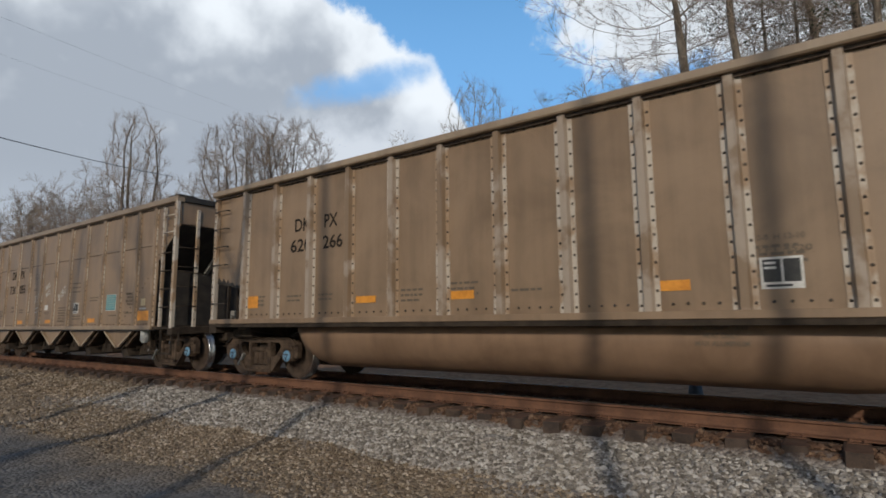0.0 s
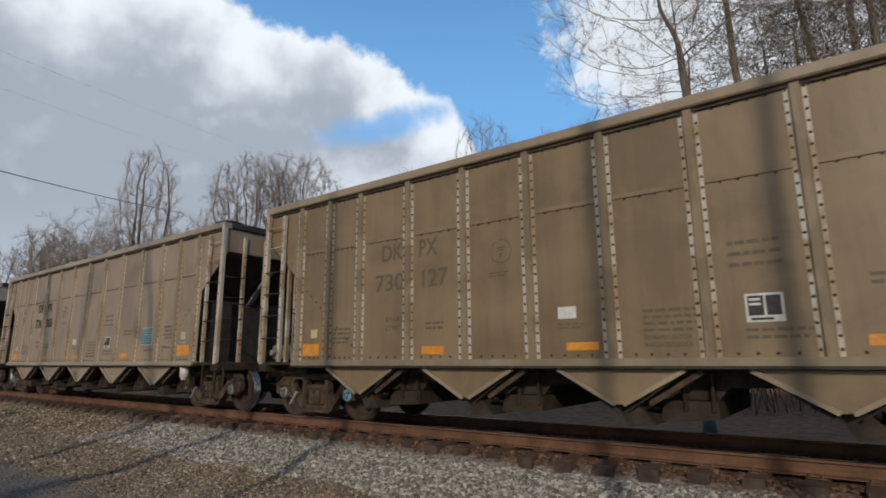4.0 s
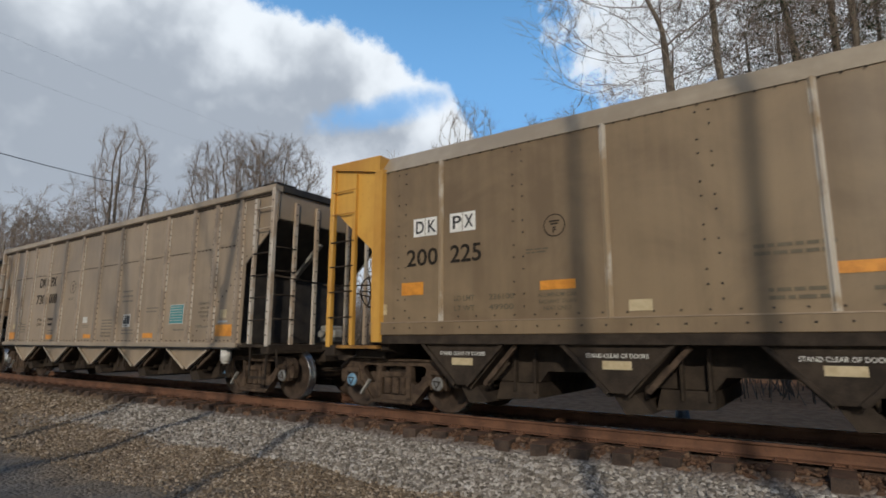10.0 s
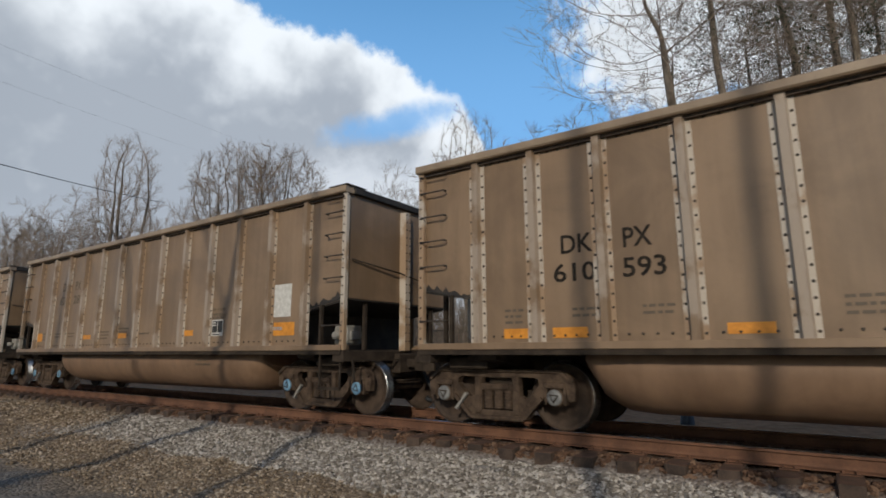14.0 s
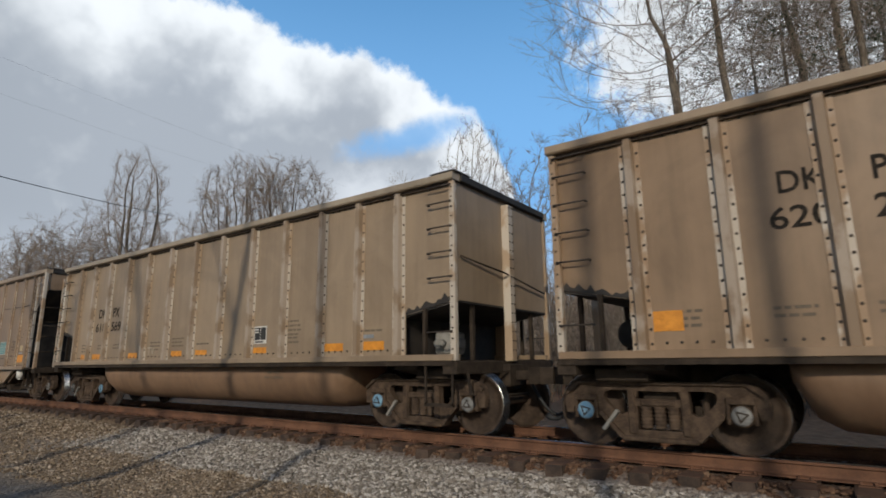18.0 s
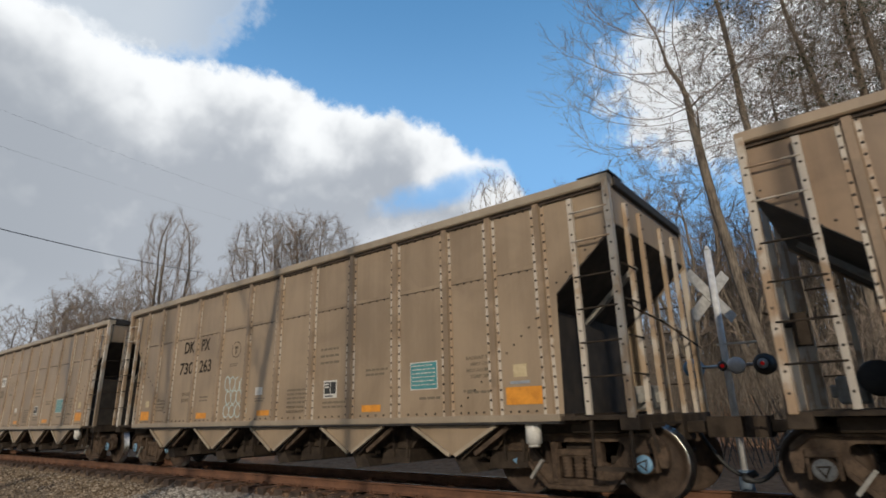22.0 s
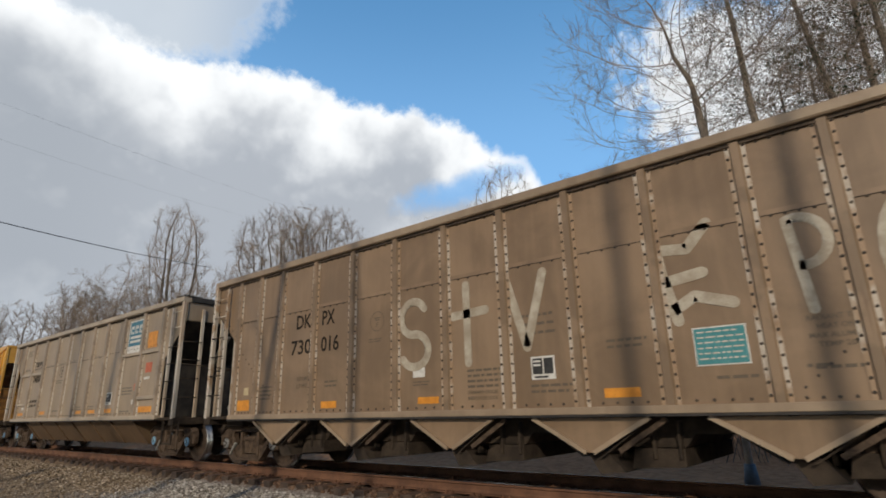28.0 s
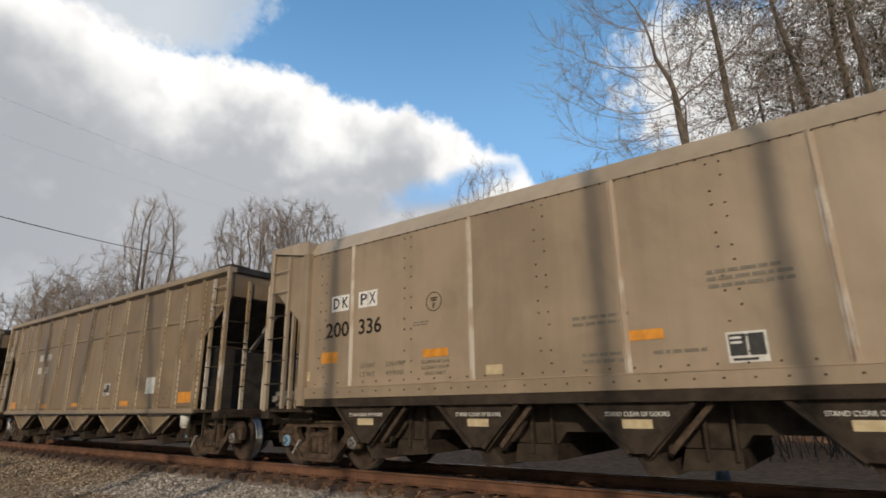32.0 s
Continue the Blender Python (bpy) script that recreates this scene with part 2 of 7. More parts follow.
def text_mesh(words, size, material, spacing=1.0):
    """Flat lettering that faces -y, its lower left corner at the origin, slightly thick."""
    key = (words, size, material.name, spacing)
    if key in TEXT_DONE:
        return TEXT_DONE[key].copy()
    cu = bpy.data.curves.new("lettering", "FONT")
    cu.body, cu.size, cu.extrude, cu.space_character = words, size, 0.0015, spacing
    cu.resolution_u = 3
    cu.offset = 0.014 * size
    ob = bpy.data.objects.new("lettering", cu)
    scene.collection.objects.link(ob)
    bpy.context.view_layer.update()
    me = bpy.data.meshes.new_from_object(ob.evaluated_get(bpy.context.evaluated_depsgraph_get()))
    bpy.data.objects.remove(ob)
    me.transform(Matrix.Rotation(radians(90), 4, "X"))
    me.materials.clear()
    me.materials.append(material)
    TEXT_DONE[key] = me
    return me.copy()


# ---------------------------------------------------------------- materials
PAINT = {
    "brown": car_paint("brown_dusty_paint", (0.284, 0.192, 0.118), (0.178, 0.117, 0.069)),
    "tan": car_paint("tan_dusty_paint", (0.338, 0.252, 0.168), (0.228, 0.166, 0.108)),
    "silver": car_paint("weathered_aluminium", (0.365, 0.332, 0.288), (0.240, 0.216, 0.184), rust=(0.202, 0.164, 0.131), worn=0.2),
    "pale": car_paint("pale_grey_brown_paint", (0.346, 0.265, 0.182), (0.240, 0.180, 0.120), worn=0.2),
    "olive": car_paint("olive_brown_paint", (0.257, 0.182, 0.103), (0.162, 0.110, 0.061)),
}
CHORD = {
    "brown": car_paint("brown_chord_metal", (0.354, 0.267, 0.183), (0.227, 0.164, 0.108)),
    "tan": car_paint("tan_chord_metal", (0.383, 0.315, 0.233), (0.262, 0.208, 0.149)),
    "silver": car_paint("silver_chord_metal", (0.46, 0.445, 0.415), (0.31, 0.297, 0.272), worn=0.15),
    "pale": car_paint("pale_chord_metal", (0.424, 0.344, 0.256), (0.293, 0.232, 0.166), worn=0.15),
    "olive": car_paint("olive_chord_metal", (0.333, 0.256, 0.172), (0.212, 0.161, 0.104)),
}
POST_TONE = (("brown", (0.262, 0.179, 0.111)), ("tan", (0.302, 0.218, 0.142)), ("silver", (0.370, 0.350, 0.320)), ("pale", (0.323, 0.251, 0.183)), ("olive", (0.252, 0.184, 0.110)))
FLANGE = {k: rubbed_metal(k + "_rubbed_flange", tuple(0.40 * v + 0.40 * w for v, w in zip(c, (1.0, 0.93, 0.82))), tuple(min(0.5, v * 1.25) for v in c)) for k, c in POST_TONE}
WEB = {k: rubbed_metal(k + "_rubbed_post_web", tuple(0.70 * v + 0.18 * w for v, w in zip(c, (1.0, 0.93, 0.84))), tuple(v * 0.86 for v in c)) for k, c in POST_TONE}
WEB_DULL = {k: rubbed_metal(k + "_dull_post_web", tuple(1.02 * v for v in c), tuple(v * 0.74 for v in c)) for k, c in POST_TONE}
YELLOW = car_paint("faded_yellow_paint", (0.66, 0.37, 0.065), (0.47, 0.225, 0.035), rust=(0.20, 0.07, 0.022), worn=0.7)
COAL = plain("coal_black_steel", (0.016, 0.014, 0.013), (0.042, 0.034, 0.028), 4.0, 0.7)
SLOPE_RUST = plain("rusty_brown_slope_steel", (0.030, 0.015, 0.008), (0.105, 0.050, 0.020), 3.0, 0.8)
BULK_ORANGE = plain("rust_streaked_orange_steel", (0.12, 0.055, 0.014), (0.40, 0.20, 0.035), 2.5, 0.7)
# brown paint darkened to carry the shade on the hull's downward-facing sides
HULL_SHADED = car_paint("shaded_brown_hull_paint", (0.165, 0.108, 0.064), (0.095, 0.060, 0.036))
TUB = car_paint("rust_brown_tub_paint", (0.245, 0.152, 0.092), (0.145, 0.086, 0.050), rough=0.68, worn=0.6)
ROOF = car_paint("pale_dusty_roof_edge", (0.43, 0.355, 0.26), (0.31, 0.25, 0.178), worn=0.15)
MAST = plain("silver_painted_mast", (0.50, 0.50, 0.50), (0.66, 0.66, 0.66), 8.0, 0.45)
UNDER = plain("sooty_underframe", (0.026, 0.020, 0.016), (0.056, 0.042, 0.031), 5.0, 0.85, 0.0, 0.25, 60.0, 0.004, 0.15)
BOGIE = plain("rusty_brown_cast_steel", (0.042, 0.029, 0.021), (0.105, 0.073, 0.051), 7.0, 0.8, 0.0, 0.4, 45.0, 0.004, 0.15)
WHEEL = plain("dark_wheel_steel", (0.034, 0.024, 0.018), (0.078, 0.054, 0.039), 6.0, 0.7, 0.0, 0.25, 60.0, 0.004, 0.2)
TREAD = plain("polished_wheel_rim", (0.38, 0.37, 0.36), (0.55, 0.54, 0.52), 9.0, 0.28, 1.0)
CAP_BLUE = plain("blue_bearing_cap", (0.10, 0.22, 0.36), (0.20, 0.34, 0.46), 14.0, 0.5)
CAP_GREY = plain("grey_bearing_cap", (0.12, 0.12, 0.12), (0.22, 0.22, 0.215), 14.0, 0.5)
# dark lines: grimy seam joints, and painted shade under the top chord
GRIME_AND_SHADE = plain("dark_grime_and_shade_line", (0.035, 0.024, 0.017), (0.085, 0.060, 0.042), 14.0, 0.85)
RIVET = plain("rust_dark_rivets", (0.022, 0.016, 0.012), (0.065, 0.046, 0.033), 30.0, 0.6)
HOSE = plain("black_rubber_hose", (0.012, 0.012, 0.012), (0.03, 0.03, 0.03), 8.0, 0.6)
GALV = plain("galvanised_steel", (0.34, 0.345, 0.35), (0.48, 0.485, 0.49), 8.0, 0.4, 0.6)
BRACE = plain("grey_painted_brace", (0.20, 0.19, 0.17), (0.30, 0.285, 0.26), 8.0, 0.6)
INK = plain("dark_stencil_paint", (0.014, 0.012, 0.010), (0.038, 0.031, 0.025), 20.0, 0.8, 0.0, 0.25, 60.0, 0.004, 0.1)
FAINT = {k: plain(k + "_faded_stencil", tuple(0.55 * v for v in c), tuple(0.72 * v for v in c), 25.0, 0.7)
         for k, c in (("brown", (0.19, 0.145, 0.10)), ("tan", (0.235, 0.185, 0.13)), ("silver", (0.370, 0.350, 0.320)), ("pale", (0.27, 0.23, 0.175)), ("olive", (0.185, 0.15, 0.095)))}
WHITE = plain("white_sticker", (0.50, 0.48, 0.44), (0.66, 0.64, 0.60), 12.0, 0.6)
PLATE_WHITE = plain("white_mark_plate", (0.66, 0.64, 0.60), (0.80, 0.78, 0.74), 10.0, 0.5)
CHALK = plain("chalk_white_marks", (0.42, 0.39, 0.34), (0.60, 0.57, 0.51), 18.0, 0.8)
SPRAY = plain("white_spray_paint", (0.30, 0.25, 0.185), (0.46, 0.41, 0.33), 5.0, 0.7)
BLACK = plain("black_panel_paint", (0.018, 0.018, 0.018), (0.04, 0.038, 0.035), 12.0, 0.6)
ORANGE = plain("orange_reflector", (0.52, 0.20, 0.018), (0.70, 0.29, 0.03), 9.0, 0.45)
TEAL = plain("teal_notice_board", (0.045, 0.20, 0.215), (0.075, 0.26, 0.28), 9.0, 0.55)
SIGN_BLUE = plain("blue_green_sign_board", (0.030, 0.135, 0.20), (0.055, 0.19, 0.26), 9.0, 0.55)
CROSS_WHITE = plain("weathered_white_board", (0.34, 0.33, 0.31), (0.50, 0.49, 0.47), 10.0, 0.7)
RED = plain("red_sticker", (0.42, 0.10, 0.05), (0.52, 0.15, 0.08), 9.0, 0.6)
CREAM = plain("cream_plate", (0.42, 0.33, 0.19), (0.55, 0.45, 0.28), 9.0, 0.6)
RAIL_SIDE = plain("rusty_rail_side", (0.085, 0.038, 0.020), (0.165, 0.078, 0.042), 3.0, 0.85, 0.0, 0.4, 40.0)
RAIL_TOP = plain("polished_rail_head", (0.42, 0.44, 0.48), (0.55, 0.57, 0.60), 6.0, 0.22, 1.0)
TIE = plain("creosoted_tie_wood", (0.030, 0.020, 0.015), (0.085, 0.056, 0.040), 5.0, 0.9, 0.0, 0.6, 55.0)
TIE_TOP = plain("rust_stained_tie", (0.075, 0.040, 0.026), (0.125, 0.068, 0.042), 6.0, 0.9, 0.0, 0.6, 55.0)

# ================================================================ rolling stock
# A car's own space: x forward, y = -1.6 the side towards the camera, z = 0 the rail top; the body is 14 m long.
HX = 6.985
XS = 0.957             # places noted along a 14.6 m body, drawn on a 14 m one


def hat_post(w, out, flange, z0, z1, y):
    """A vertical side post: a hat section with two riveted flanges, at x = 0."""
    bm = bmesh.new()
    f = w / 2 + flange
    prism(bm, [(-f, y), (-f, y - 0.012), (-w / 2, y - 0.012), (-w / 2 + 0.02, y - out), (w / 2 - 0.02, y - out), (w / 2, y - 0.012), (f, y - 0.012), (f, y)], along_z, z0, z1, 0)
    solid(bm)
    for face in bm.faces:
        if abs(face.calc_center_median().x) > w / 2:
            face.material_index = 1
    return bm


def rivet_mesh(spots, normal, mat, r=0.019):
    """Six-sided rivet heads at the given spots, joined."""
    n = Vector(normal)
    u = n.cross(Vector((0, 0, 1))).normalized()
    v = n.cross(u)
    ring = [(u * math.cos(i * math.tau / 6) + v * math.sin(i * math.tau / 6)) for i in range(6)]
    base = np.array([tuple(d * r) for d in ring] + [tuple(d * r * 0.6 + n * 0.014) for d in ring] + [tuple(n * 0.017)])
    tri = [(i, (i + 1) % 6, 6 + i) for i in range(6)] + [((i + 1) % 6, 6 + (i + 1) % 6, 6 + i) for i in range(6)] + [(6 + i, 6 + (i + 1) % 6, 12) for i in range(6)]
    tri = np.array(tri)[:, ::-1]
    spots = np.array(spots, float)
    verts = (spots[:, None, :] + base[None]).reshape(-1, 3)
    faces = (tri[None] + (np.arange(len(spots)) * 13)[:, None, None]).reshape(-1, 3)
    return from_arrays("rivets", verts, faces, mat)


FAR = Matrix.Rotation(math.pi, 4, "Z")


def both_sides(name, bm, material, car, label=""):
    """The same part on the near side and, turned round, on the far side."""
    a = part(name, bm, material, car, label)
    part(name, a.data, None, car, label, FAR)
    return a


# ---- bogies
def wheelset_mesh(cap):
    bm = bmesh.new()
    lathe_y(bm, [(-1.05, 0.075), (-0.80, 0.085), (0.80, 0.085), (1.05, 0.075)], 14, 0)
    for s in (-1, 1):
        prof = [(0.83, 0.10), (0.835, 0.17), (0.80, 0.20), (0.775, 0.33), (0.785, 0.385), (0.812, 0.40), (0.815, 0.445), (0.805, 0.455), (0.70, 0.462), (0.685, 0.487),
                (0.672, 0.480), (0.668, 0.40), (0.70, 0.37), (0.715, 0.20), (0.68, 0.16), (0.68, 0.10)]
        lathe_y(bm, [(s * y, r) for y, r in prof], 40, 0, [0, 0, 0, 0, 0, 0, 1, 1, 1, 1, 0, 0, 0, 0, 0])
        # bearing with its end cap and three cap screws
        lathe_y(bm, [(s * 0.93, 0.125), (s * 1.07, 0.125), (s * 1.085, 0.115)], 18, 2)
        lathe_y(bm, [(s * 1.085, 0.108), (s * 1.105, 0.105), (s * 1.115, 0.075), (s * 1.117, 0.04)], 18, 3)
        for r, depth, mat in ((0.082, 1.122, 4), (0.046, 1.127, 3)):
            tri = [(r * math.cos(i * math.tau / 3 + 0.5), r * math.sin(i * math.tau / 3 + 0.5)) for i in range(3)]
            prism(bm, tri, along_y, s * 1.10, s * depth, mat)
    return mesh_of("wheelset", solid(bm), WHEEL, TREAD, BOGIE, cap, UNDER)


WHEELSETS = [wheelset_mesh(CAP_BLUE), wheelset_mesh(CAP_GREY)]
AXLE = 0.889


def side_frame_mesh():
    """Cast side frame at y = -1: one plate with three windows and arched pedestals, ribs along its edges."""
    bm = bmesh.new()
    y0, y1 = -1.06, -0.95
    half = [(0.0, 0.81), (0.92, 0.81), (1.06, 0.78), (1.15, 0.70), (1.18, 0.57), (1.16, 0.42), (1.07, 0.42), (1.05, 0.52), (0.99, 0.58), (0.889, 0.60), (0.79, 0.58),
            (0.73, 0.52), (0.71, 0.41), (0.64, 0.38), (0.46, 0.14), (0.40, 0.12), (0.0, 0.12)]
    outline = half + [(-a, b) for a, b in half[-2:0:-1]]
    tri = [(0.35, 0.71), (0.58, 0.71), (0.645, 0.68), (0.655, 0.62), (0.62, 0.56), (0.50, 0.44), (0.43, 0.42), (0.36, 0.46)]
    holes = [tri, [(-a, b) for a, b in tri], [(-0.26, 0.61), (-0.24, 0.70), (0.24, 0.70), (0.26, 0.61)], [(-0.25, 0.25), (-0.25, 0.52), (0.25, 0.52), (0.25, 0.25)]]
    edges = []
    for loop in [outline] + holes:
        vs = [bm.verts.new((a, y0, b)) for a, b in loop]
        edges += [bm.edges.new((p, q)) for p, q in zip(vs, vs[1:] + vs[:1])]
    filled = bmesh.ops.triangle_fill(bm, edges=edges, use_beauty=True, use_dissolve=False)
    faces = [g for g in filled["geom"] if isinstance(g, bmesh.types.BMFace)]
    grown = bmesh.ops.extrude_face_region(bm, geom=faces)
    for g in grown["geom"]:
        if isinstance(g, bmesh.types.BMVert):
            g.co.y = y1
    # ribs along the top, the lower diagonals and the seat of the springs
    box(bm, -0.98, 0.98, y0 - 0.045, y0 + 0.002, 0.775, 0.815, 0, 0.012)
    box(bm, -0.43, 0.43, y0 - 0.06, y1 + 0.04, 0.118, 0.175, 0, 0.012)
    for s in (-1, 1):
        bar(bm, (s * 0.43, y0 - 0.02, 0.155), (s * 0.70, y0 - 0.02, 0.44), 0.05, 0.05, (0, 1, 0))
        bar(bm, (s * 0.97, y0 - 0.02, 0.795), (s * 1.15, y0 - 0.02, 0.66), 0.045, 0.04, (0, 1, 0))
        box(bm, s * 0.31 - 0.045, s * 0.31 + 0.045, y0 - 0.025, y0 + 0.002, 0.20, 0.72, 0, 0.010)
        box(bm, s * AXLE - 0.15, s * AXLE + 0.15, y0 - 0.035, y1, 0.575, 0.655, 0, 0.012)
        for dx in (-0.155, 0.115):
            box(bm, s * AXLE + dx, s * AXLE + dx + 0.04, y0 - 0.02, y1, 0.36, 0.58, 0, 0.008)
    box(bm, -0.20, 0.20, y0 - 0.02, y1, 0.53, 0.60, 0, 0.012)
    return mesh_of("side_frame", solid(bm), BOGIE)


def spring_mesh():
    bm = bmesh.new()
    rings = []
    for i in range(6):
        for h, r in ((0.0, 0.058), (0.022, 0.078), (0.042, 0.058)):
            rings.append([(r * math.cos(a * math.tau / 10), -1.0 + r * math.sin(a * math.tau / 10), 0.262 + i * 0.044 + h) for a in range(10)])
    loft(bm, rings, True)
    return mesh_of("spring", solid(bm), BOGIE)


SIDE_FRAME, SPRING = side_frame_mesh(), spring_mesh()
_bm = bmesh.new()
box(_bm, -0.21, 0.21, -0.93, 0.93, 0.52, 0.70, 0, 0.02)
box(_bm, -0.25, 0.25, -0.45, 0.45, 0.66, 0.80, 0, 0.02)
BOLSTER = mesh_of("bolster", solid(_bm), UNDER)
_bm = bmesh.new()
bar(_bm, (-0.66, -1.10, 0.24), (-0.47, -1.11, 0.47), 0.055, 0.04)
BRAKE_LEVER = mesh_of("brake_lever", solid(_bm), BRACE)
_bm = bmesh.new()
for _x in (-0.36, 0.36):
    bar(_bm, (_x, -0.85, 0.38), (_x, 0.85, 0.38), 0.07, 0.10)
    for _y in (-0.75, 0.75):
        box(_bm, _x + (0.0 if _x > 0 else -0.09), _x + (0.09 if _x > 0 else 0.0), _y - 0.05, _y + 0.05, 0.30, 0.52)
BRAKE_BEAM = mesh_of("brake_beam", solid(_bm), UNDER)


def bogie(car, x, flip, caps):
    """One two-axle bogie under a car; returns its wheelsets."""
    b = part("bogie", BOLSTER, None, car, "", Matrix.Translation((x, 0, 0)) @ (FAR if flip else Matrix()))
    part("side_frame", SIDE_FRAME, None, b)
    part("side_frame", SIDE_FRAME, None, b, "", FAR)
    for x in (-0.16, 0.0, 0.16):
        part("spring", SPRING, None, b, "", Matrix.Translation((x, 0, 0)))
        part("spring", SPRING, None, b, "", FAR @ Matrix.Translation((x, 0, 0)))
    part("brake_beam", BRAKE_BEAM, None, b)
    part("brake_lever", BRAKE_LEVER, None, b, "pale lettered brake lever", Matrix.Identity(4) if not flip else FAR)
    sets = []
    for s, c in zip((-1, 1), caps):
        sets.append((part("wheelset", WHEELSETS[c], None, b, "", Matrix.Translation((s * AXLE, 0, 0.457))), s * AXLE, flip))
    return sets


# ---- couplers, hoses, brake gear
def coupler_mesh():
    bm = bmesh.new()
    box(bm, HX - 0.55, HX + 0.45, -0.08, 0.08, 0.78, 0.93, 0, 0.015)
    prism(bm, [(HX + 0.40, -0.20), (HX + 0.62, -0.24), (HX + 0.80, -0.17), (HX + 0.82, 0.02), (HX + 0.70, 0.05), (HX + 0.68, 0.16), (HX + 0.52, 0.22), (HX + 0.40, 0.16)], along_z, 0.73, 0.98)
    box(bm, HX - 0.1, HX + 0.12, -0.28, 0.28, 0.68, 1.03, 0, 0.02)
    box(bm, HX - 0.75, HX - 0.06, -0.46, 0.46, 0.60, 1.04, 0, 0.03)
    box(bm, HX - 1.0, HX - 0.35, -1.25, 1.25, 0.82, 0.98, 0, 0.02)
    rod(bm, (HX - 0.15, 0.30, 0.60), (HX - 0.15, 0.30, 0.90), 0.06, 10)
    bar(bm, (HX + 0.10, -0.22, 0.92), (HX + 0.12, -1.48, 0.92), 0.03)
    bar(bm, (HX + 0.12, -1.48, 0.92), (HX + 0.18, -1.50, 0.62), 0.03)
    return mesh_of("coupler", solid(bm), UNDER)


def hose_mesh():
    bm = bmesh.new()
    pts = [Vector((HX + 0.10, 0.34, 0.86))]
    for i in range(1, 13):
        f = i / 12
        pts.append(Vector((HX + 0.10 + 0.68 * f, 0.34 - 0.06 * f, 0.86 - 0.62 * math.sin(f * math.pi * 0.62))))
    rings = []
    for i, p in enumerate(pts):
        t = (pts[min(i + 1, 12)] - pts[max(i - 1, 0)]).normalized()
        u = t.cross(Vector((0, 1, 0))).normalized()
        v = t.cross(u)
        r = 0.028 if i < 11 else 0.045
        rings.append([p + (u * math.cos(a * math.tau / 8) + v * math.sin(a * math.tau / 8)) * r for a in range(8)])
    loft(bm, rings, True)
    return mesh_of("air_hose", solid(bm), HOSE)


COUPLER, AIR_HOSE = coupler_mesh(), hose_mesh()
_bm = bmesh.new()
rod(_bm, (HX - 0.25, -0.9, 0.74), (HX + 0.02, -0.45, 0.56), 0.022, 8)
rod(_bm, (HX + 0.02, -0.45, 0.56), (HX + 0.02, 0.5, 0.54), 0.022, 8)
bar(_bm, (HX - 0.30, -1.0, 0.98), (HX - 0.22, -0.9, 0.66), 0.06, 0.03)
BRAKE_ROD = mesh_of("brake_rod", solid(_bm), UNDER)
_bm = bmesh.new()
lathe_y(_bm, [(-0.30, 0.02), (-0.30, 0.17), (-0.26, 0.20), (0.30, 0.20), (0.34, 0.17), (0.34, 0.02)], 18)
RESERVOIR = mesh_of("air_reservoir", solid(_bm), COAL)
_bm = bmesh.new()
for _i in range(24):
    _a, _b = _i * math.tau / 24, (_i + 1) * math.tau / 24
    rod(_bm, (0, 0.28 * math.cos(_a), 0.28 * math.sin(_a)), (0, 0.28 * math.cos(_b), 0.28 * math.sin(_b)), 0.014, 5)
for _i in range(5):
    _a = _i * math.tau / 5
    bar(_bm, (-0.02, 0, 0), (0, 0.28 * math.cos(_a), 0.28 * math.sin(_a)), 0.02)
rod(_bm, (-0.25, 0, 0), (0.03, 0, 0), 0.03, 8)
box(_bm, -0.28, -0.12, -0.12, 0.12, -0.25, 0.12)
BRAKE_WHEEL = mesh_of("brake_wheel", solid(_bm), UNDER)
_bm = bmesh.new()
box(_bm, -0.16, 0.16, -0.20, 0.20, 0.0, 0.34, 0, 0.03)
box(_bm, -0.10, 0.24, -0.12, 0.10, 0.08, 0.24, 0, 0.02)
rod(_bm, (0, -0.34, 0.16), (0, -0.2, 0.16), 0.07, 10)
rod(_bm, (0, 0.2, 0.18), (0, 0.36, 0.18), 0.05, 10)
BRAKE_VALVE = mesh_of("brake_valve", solid(_bm), BRACE)


def running_gear(car, caps):
    """Centre sill, bolsters, bogies, couplers and hoses; returns the wheelsets."""
    bm = bmesh.new()
    box(bm, -HX + 0.1, HX - 0.1, -0.28, 0.28, 0.72, 1.04)
    for x in (-5.945, 5.945):
        prism(bm, [(-1.45, 1.06), (1.45, 1.06), (1.45, 0.96), (0.5, 0.80), (-0.5, 0.80), (-1.45, 0.96)], along_x, x - 0.22, x + 0.22)
    part("centre_sill", solid(bm), UNDER, car)
    for m in (Matrix(), FAR):
        part("coupler", COUPLER, None, car, "", m)
        part("air_hose", AIR_HOSE, None, car, "", m)
        part("brake_rod", BRAKE_ROD, None, car, "", m)
    return bogie(car, 5.945, False, caps) + bogie(car, -5.945, True, caps)


# ---- decals
def decal(car, name, u0, u1, z0, z1, mat, y, label=""):
    """A flat plate on the near side; u is measured back from the car's front corner."""
    bm = bmesh.new()
    box(bm, u0 * XS + HX, u1 * XS + HX, y - 0.004, y, z0, z1)
    return part(name, bm, mat, car, label)


def letters(car, words, u, z, height, mat, y, name="lettering", spacing=1.0, width=None, turn=0.0):
    me = text_mesh(words, height / 0.70, mat, spacing)
    if width:
        xs = [v.co.x for v in me.vertices]
        me.transform(Matrix.Diagonal((width / (max(xs) - min(xs)), 1, 1, 1)))
    ob = part(name, me, None, car, "", Matrix.Translation((u * XS + HX, y - 0.003, z)) @ Matrix.Rotation(radians(-turn), 4, "Y"))
    if height < 0.12:
        tagged(ob, "", "", "", "stuff")
    return ob


